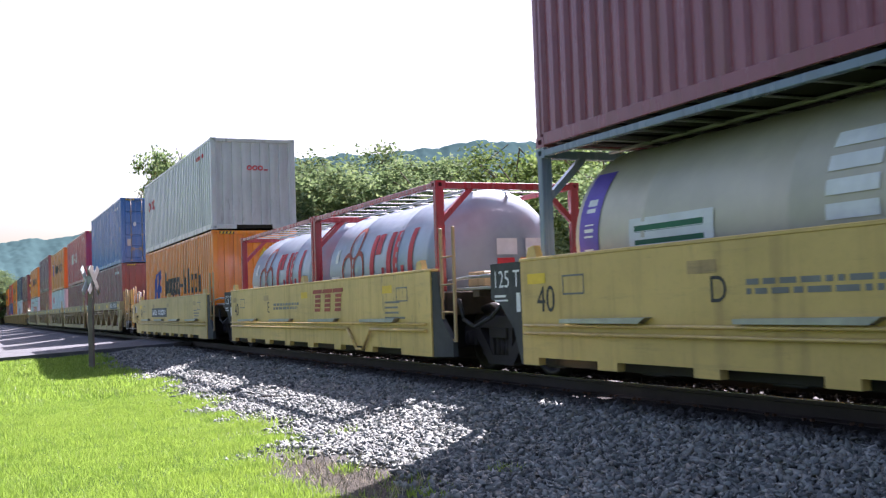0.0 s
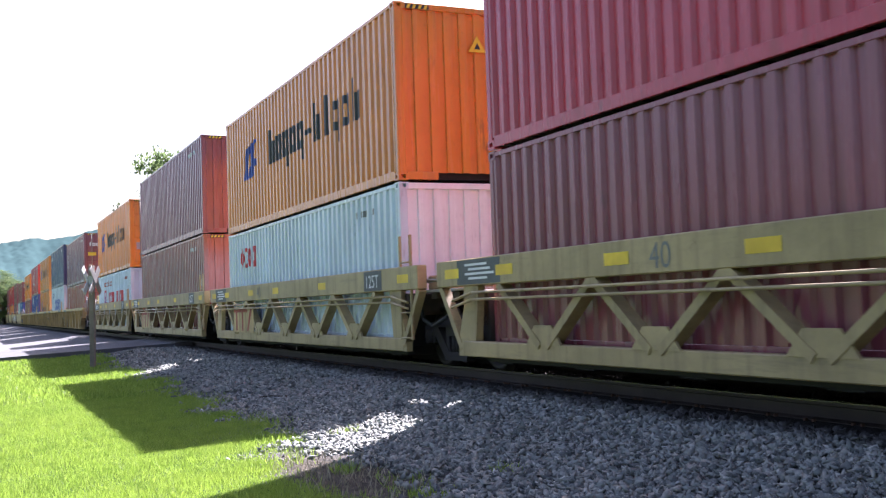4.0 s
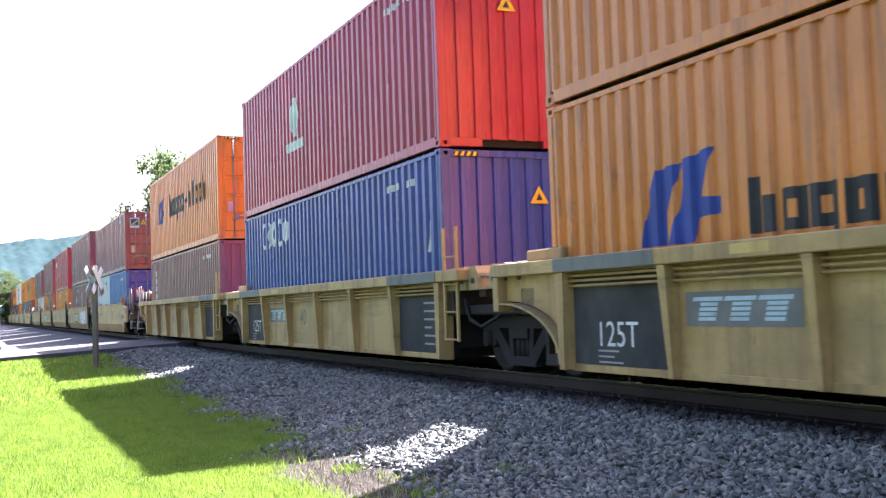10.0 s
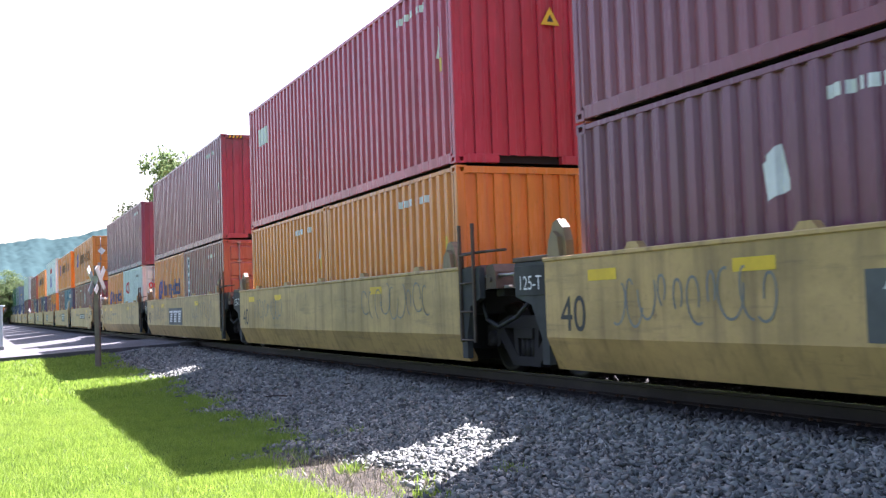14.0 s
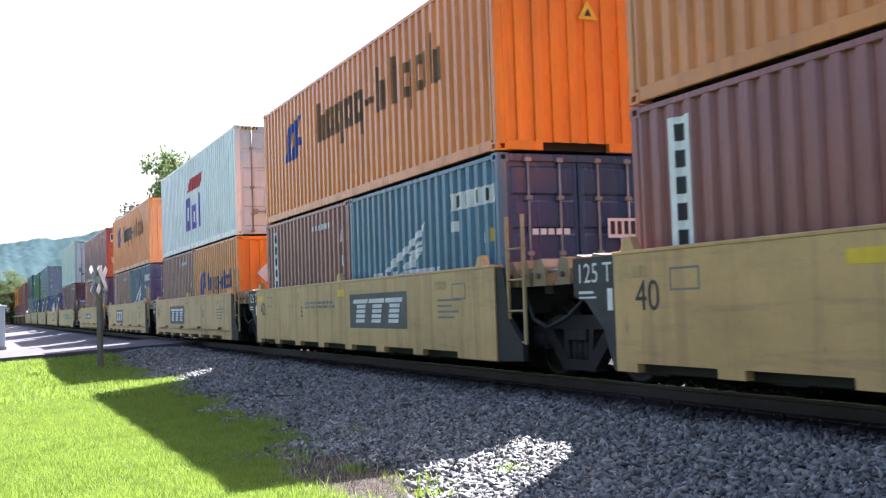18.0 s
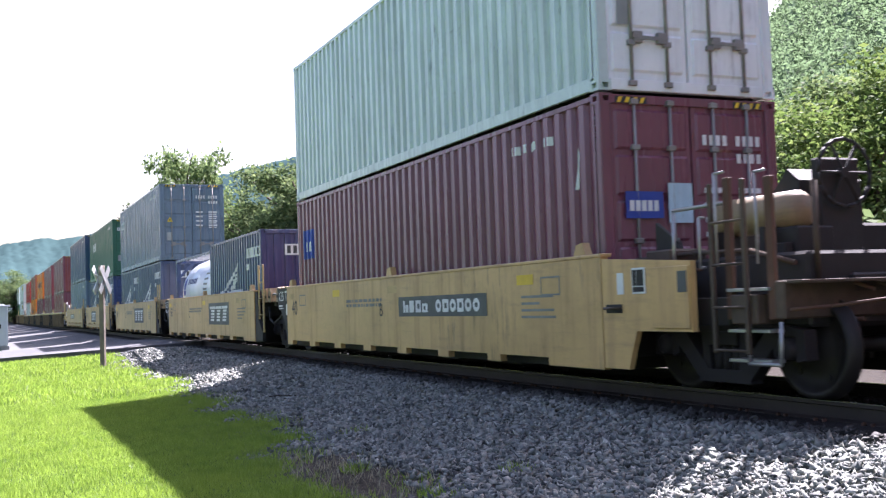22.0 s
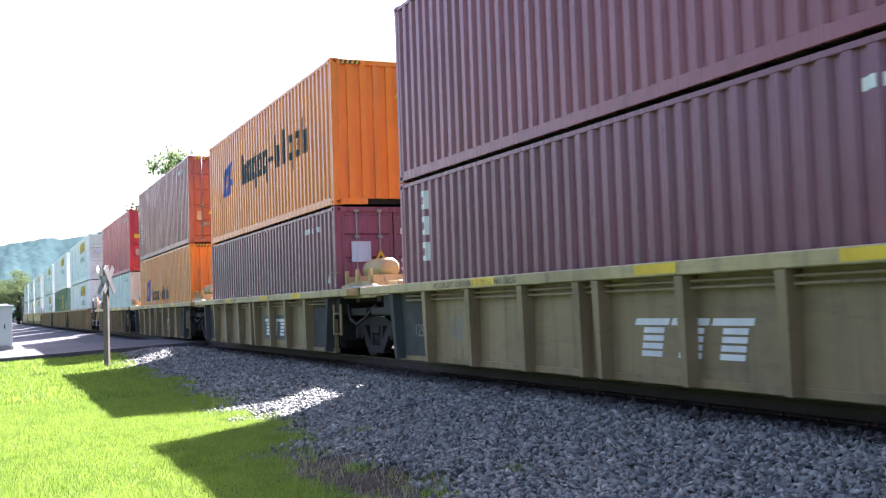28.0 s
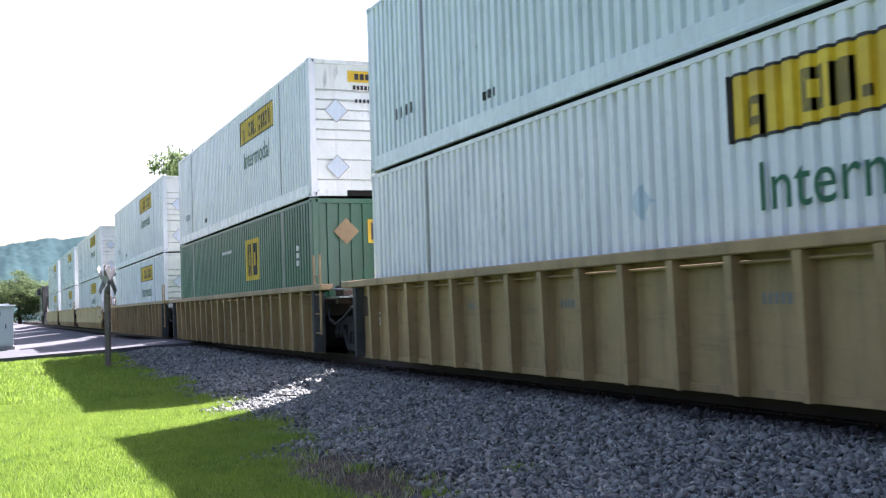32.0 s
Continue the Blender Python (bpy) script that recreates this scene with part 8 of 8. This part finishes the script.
# trees
def leaf_material(name, a, b, c, trans=0.35):
    m, nd, lk, bs = nodes_of(name)
    ge = nd.new("ShaderNodeNewGeometry")
    oi = nd.new("ShaderNodeObjectInfo")
    r = nd.new("ShaderNodeValToRGB")
    r.color_ramp.elements[0].color = (*a, 1)
    r.color_ramp.elements[1].color = (*c, 1)
    e = r.color_ramp.elements.new(0.55)
    e.color = (*b, 1)
    lk.new(ge.outputs["Random Per Island"], r.inputs[0])
    hs = nd.new("ShaderNodeHueSaturation")
    mr = nd.new("ShaderNodeMapRange")
    mr.inputs["To Min"].default_value = 0.7
    mr.inputs["To Max"].default_value = 1.35
    lk.new(oi.outputs["Random"], mr.inputs["Value"])
    lk.new(mr.outputs[0], hs.inputs["Value"])
    lk.new(r.outputs[0], hs.inputs["Color"])
    lk.new(hs.outputs[0], bs.inputs["Base Color"])
    bs.inputs["Roughness"].default_value = 0.7
    bs.inputs["Specular IOR Level"].default_value = 0.05
    tr = nd.new("ShaderNodeBsdfTranslucent")
    lk.new(hs.outputs[0], tr.inputs[0])
    mx = nd.new("ShaderNodeMixShader")
    mx.inputs[0].default_value = trans
    lk.new(bs.outputs[0], mx.inputs[1])
    lk.new(tr.outputs[0], mx.inputs[2])
    lk.new(mx.outputs[0], nd["Material Output"].inputs[0])
    return m


LEAF = leaf_material("green_leaves", (0.085, 0.13, 0.055), (0.14, 0.195, 0.08), (0.225, 0.285, 0.12), 0.42)
LEAF_YELLOW = leaf_material("yellow_green_leaves", (0.07, 0.12, 0.03), (0.13, 0.19, 0.05), (0.20, 0.26, 0.08), 0.42)
LEAF_FAR = leaf_material("hillside_leaves", (0.088, 0.135, 0.068), (0.105, 0.158, 0.08), (0.122, 0.18, 0.09), 0.65)
BARK = plain("bark", (0.10, 0.075, 0.055), 0.9, 0, 0.35, 10, 0.5)


def leaf_quads(p, size, rg):
    """A bent leaf spray at every point of p."""
    n = len(p)
    s = size * rg.uniform(0.6, 1.3, n)
    q = rg.normal(size=(n, 2, 3))
    q[:, 0, 2] *= 0.6
    u = q[:, 0] / np.linalg.norm(q[:, 0], axis=1, keepdims=True)
    v = np.cross(u, q[:, 1])
    v /= np.linalg.norm(v, axis=1, keepdims=True)
    w = np.cross(u, v)
    u, v, w = u * s[:, None], v * s[:, None] * 0.55, w * s[:, None] * 0.25
    return np.stack([p - u, p - v * 0.9 + w, p + u, p + v + w * 0.5], 1).reshape(-1, 3)


def crown_mesh(name, seed, h, rx, n_clumps, leaves, size, mat, base=0.3):
    """Leaf clumps on an uneven crown with gaps."""
    rg = np.random.default_rng(seed)
    cl = []
    while len(cl) < n_clumps:
        d = rg.normal(size=3)
        d /= np.linalg.norm(d)
        k = rg.uniform(0.45, 1.0) ** 0.6
        lump = 1 + 0.25 * math.sin(d[0] * 5 + seed) * math.cos(d[1] * 4 + seed * 2) + 0.15 * math.sin(d[2] * 7 + seed)
        c = np.array([d[0] * rx, d[1] * rx, d[2] * h * 0.5 * (1 - base) * 1.05]) * k * lump
        c[2] += h * (base + (1 - base) / 2)
        cl.append(c)
    cl = np.array(cl)
    pts = np.repeat(cl, leaves, 0) + rg.normal(0, 1, (n_clumps * leaves, 3)) * np.array([1, 1, 0.7]) * rx * 0.115
    return raw_mesh(name, leaf_quads(pts, size, rg), 4, mat)


def trunk_mesh(seed, h, r):
    rg = random.Random(seed)
    b = Build()
    prof = [(0, 0, 0, r * 1.35), (0.05 * r, 0, h * 0.06, r), (r * 0.4, r * 0.3, h * 0.35, r * 0.75), (r * 0.2, -r * 0.4, h * 0.65, r * 0.45), (r * 0.5, 0, h * 0.9, r * 0.15)]
    n = 9
    vs = [(x + math.cos(k * math.tau / n) * q, y + math.sin(k * math.tau / n) * q, z) for x, y, z, q in prof for k in range(n)]
    b.add(vs, [(i * n + k, i * n + (k + 1) % n, (i + 1) * n + (k + 1) % n, (i + 1) * n + k) for i in range(len(prof) - 1) for k in range(n)], True)
    for k in range(9):
        a = rg.uniform(0, math.tau)
        z = h * rg.uniform(0.3, 0.7)
        l = h * rg.uniform(0.16, 0.3)
        p = Vector((r * 0.3, 0, z))
        q = p + Vector((math.cos(a) * l, math.sin(a) * l, l * 0.8))
        b.rod(p, q, r * 0.28, 6, False)
        b.rod(q, q + Vector((math.cos(a + 0.5) * l * 0.6, math.sin(a + 0.5) * l * 0.6, l * 0.5)), r * 0.14, 5, False)
    return b


CROWNS = [crown_mesh("crown", 60 + k, 10, (3.6, 4.2, 3.2, 4.0)[k], 130, 170, 0.13, LEAF, (0.22, 0.15, 0.3, 0.12)[k]) for k in range(4)]
CROWNS_Y = [crown_mesh("crown", 70 + k, 10, (3.8, 4.4)[k], 130, 170, 0.13, LEAF_YELLOW, 0.12) for k in range(2)]
SPARSE = crown_mesh("crown", 80, 10, 3.1, 60, 130, 0.16, LEAF, 0.42)
TRUNKS = [trunk_mesh(90 + k, 10, 0.24).mesh("trunk") for k in range(3)]


def tree(bearing, dist, height, wide=1.0, crown=0, label="broad green deciduous tree behind the track", seed=0):
    """bearing: degrees from straight across the track, towards the train's rear; dist: metres from the camera."""
    x, y = -math.sin(radians(bearing)) * dist, -D + math.cos(radians(bearing)) * dist
    root = thing("tree", label, "tree", "trees behind the track", (x, y, -0.58))
    s = height / 11.5
    root.scale = (s * wide, s * wide, s)
    root.rotation_euler.z = seed * 1.7
    cm = CROWNS[crown] if crown < 4 else (CROWNS_Y[crown - 4] if crown < 6 else SPARSE)
    part("crown", cm, cm.materials[0], root)
    part("trunk", TRUNKS[seed % 3], BARK, root)
    return root


for k, (b, d, h, w, c) in enumerate((
        (79.7, 78, 15.7, 0.62, 6), (81.3, 76, 10.2, 0.9, 0), (78.2, 84, 11.0, 0.9, 2),
        (73.6, 62, 11.2, 1.15, 0), (71.6, 60, 11.1, 1.2, 1), (69.8, 63, 10.9, 1.1, 3), (67.9, 58, 10.4, 1.2, 2), (66.2, 60, 11.0, 1.2, 0), (64.3, 56, 9.4, 1.2, 1), (62.3, 55, 8.6, 1.2, 4),
        (60.8, 46, 8.4, 1.15, 5), (59.2, 44, 8.6, 1.2, 4), (57.2, 46, 9.0, 1.15, 3), (55.0, 40, 8.0, 1.25, 1), (53.2, 48, 10.2, 1.1, 2), (51.6, 50, 11.4, 1.0, 0), (50.2, 44, 9.0, 1.2, 4),
        (48.2, 40, 7.8, 1.3, 1), (46.0, 42, 9.0, 1.2, 3), (44.3, 38, 8.8, 1.2, 5), (42.6, 40, 10.5, 1.2, 4), (40.2, 42, 11, 1.2, 0), (37.5, 40, 10.5, 1.2, 1), (75.6, 72, 9.2, 1.2, 4), (77.0, 74, 8.8, 1.2, 3),
        (84.0, 190, 9, 1.6, 0), (85.5, 200, 9.5, 1.6, 1), (87.0, 210, 9.5, 1.7, 2), (88.4, 210, 10, 1.7, 3), (89.8, 220, 10, 1.7, 0), (91.5, 230, 10, 1.7, 1))):
    lab = {4: "sunlit yellow-green tree behind the track", 5: "sunlit yellow-green tree behind the track", 6: "tall thin-crowned tree rising over the train"}.get(c, "broad green deciduous tree behind the track")
    tree(b, d, h, w, c, lab, k)


def bushes():
    """A belt of scrub along the far side of the track."""
    rg = np.random.default_rng(33)
    n = 260
    x = rg.uniform(-75, -8, n)
    y = rg.uniform(9, 22, n)
    c = np.stack([x, y, rg.uniform(0.0, 2.2, n)], 1)
    pts = np.repeat(c, 60, 0) + rg.normal(0, 1, (n * 60, 3)) * np.array([0.9, 0.9, 0.7])
    pts[:, 2] = np.maximum(pts[:, 2], -0.5)
    return tagged(new("scrub", raw_mesh("scrub", leaf_quads(pts, 0.16, rg), 4, LEAF)), "green scrub and bushes behind the track", "bushes", kind="stuff")


bushes()


def crowns_over(x, y, cell, high, seed):
    """Rounded tree tops, one to a cell of the plan, as a height over the slope."""
    best = np.zeros(x.shape)
    i, j = np.floor(x / cell), np.floor(y / cell)
    for di in (-1, 0, 1):
        for dj in (-1, 0, 1):
            a, b = i + di, j + dj
            h1 = np.modf(np.abs(np.sin(a * 127.1 + b * 311.7 + seed) * 43758.5))[0]
            h2 = np.modf(np.abs(np.sin(a * 269.5 + b * 183.3 + seed) * 23421.6))[0]
            d = np.hypot(x - (a + 0.2 + 0.6 * h1) * cell, y - (b + 0.2 + 0.6 * h2) * cell) / (cell * (0.65 + 0.3 * h2))
            best = np.maximum(best, (1 - d * d) * high * (0.6 + 0.6 * h1))
    return best


def hill(name, label, bearings, slopes, d0, d1, mat, leafmat, n, size, seed, rough, cols=70, rows=16, cell=8.0, high=3.0):
    """A wooded slope seen from the track: it climbs from d0 to its ridge at d1; slopes: the ridge's height over distance."""
    rg = np.random.default_rng(seed)

    def spot(b, f):
        d = d0 + (d1 - d0) * f
        x, y = -np.sin(np.radians(b)) * d, -D + np.cos(np.radians(b)) * d
        top = np.interp(b, bearings, slopes) * d1
        wob = rough * (np.sin(b * 1.9 + f * 5) + np.sin(b * 4.3 + f * 3 + 1) * 0.6)
        up = -0.6 + top * np.clip(f, 0, 1) ** 1.15 + wob * np.clip(f * 3, 0, 1) - np.clip(f - 1, 0, 1) * (d1 - d0) * 0.4
        return np.stack([x, y, up - high * 0.8 + crowns_over(x, y, cell, high, seed)], -1)
    B, F = np.meshgrid(np.linspace(bearings[0], bearings[-1], cols), np.linspace(0, 1.2, rows), indexing="ij")
    b_ = Build()
    b_.v = [tuple(p) for p in spot(B, F).reshape(-1, 3).tolist()]
    b_.f = [(i * rows + j, i * rows + j + 1, (i + 1) * rows + j + 1, (i + 1) * rows + j) for i in range(cols - 1) for j in range(rows - 1)]
    b_.smooth = [True] * len(b_.f)
    root = part(name, b_, mat, None)
    tagged(root, label, "hill", kind="structure")
    if n:
        p = spot(rg.uniform(bearings[0], bearings[-1], n), rg.uniform(0.0, 1.02, n) ** 0.8)
        p += rg.normal(0, 1.0, (n, 3)) * np.array([1.1, 1.1, 0.8])
        tagged(part("canopy", raw_mesh("canopy", leaf_quads(p, size, rg), 4, leafmat), leafmat, root), kind="stuff")
    return root


# dark surface for the added hills out of view, so they bounce little light
UNSEENWOOD = plain("dense_dark_wood", (0.035, 0.05, 0.03), 0.95, 0, 0.3, 0.3, 0.2, 0.0)
HILLSOIL = plain("hill_undergrowth", (0.11, 0.16, 0.092), 0.95, 0, 0.2, 0.3, 0.2, 0.0)
# far woods: the blue of distant haze is mixed into this base colour
RIDGEHAZE = plain("far_wooded_slope", (0.042, 0.075, 0.075), 0.95, 0, 0.16, 0.15, 0.2, 0.0)
hill("wooded_hill", "steep wooded hillside rising behind the trees", (28, 35.4, 43.45, 47.9, 51.9, 56.5, 61.0, 64), (0.42, 0.40, 0.325, 0.268, 0.215, 0.165, 0.12, 0.06), 85, 300, HILLSOIL, LEAF_FAR, 260000, 0.42, 51, 2.0, 330, 140, 8.0, 1.5)
hill("distant_ridge", "distant wooded ridge with blue haze put into its colour", (54, 60.8, 63.4, 68.5, 74, 76, 78.5, 80.5, 82.4, 84.2, 86, 87, 88.5, 93, 97), (0.14, 0.150, 0.155, 0.146, 0.143, 0.138, 0.125, 0.105, 0.088, 0.076, 0.072, 0.0705, 0.067, 0.062, 0.055), 430, 800, RIDGEHAZE, None, 0, 1.0, 52, 0.8, 520, 90, 6.0, 1.4)
# added out of view: these slopes hold back sky light and darken reflections
hill("wooded_hill", "unseen dark hillside added beside the track to block sky light", (-74, -60, -20, 10, 28), (0.40, 0.46, 0.48, 0.45, 0.42), 85, 300, UNSEENWOOD, None, 0, 1.0, 53, 2.0, 120, 20, 9.0, 4.0)
hill("wooded_hill", "unseen dark hillside added behind the camera to block sky light", (-238, -225, -190, -160, -140, -118, -106), (0.08, 0.12, 0.15, 0.16, 0.16, 0.14, 0.10), 120, 400, UNSEENWOOD, None, 0, 1.0, 54, 1.0, 140, 18, 9.0, 4.0)
# added out of view, carries the ridge on round the horizon
hill("distant_ridge", "unseen far ridge added to close the horizon", (97, 110, 125), (0.055, 0.07, 0.09), 430, 800, RIDGEHAZE, None, 0, 1.0, 55, 2.0, 120, 14, 14.0, 6.0)

motions()
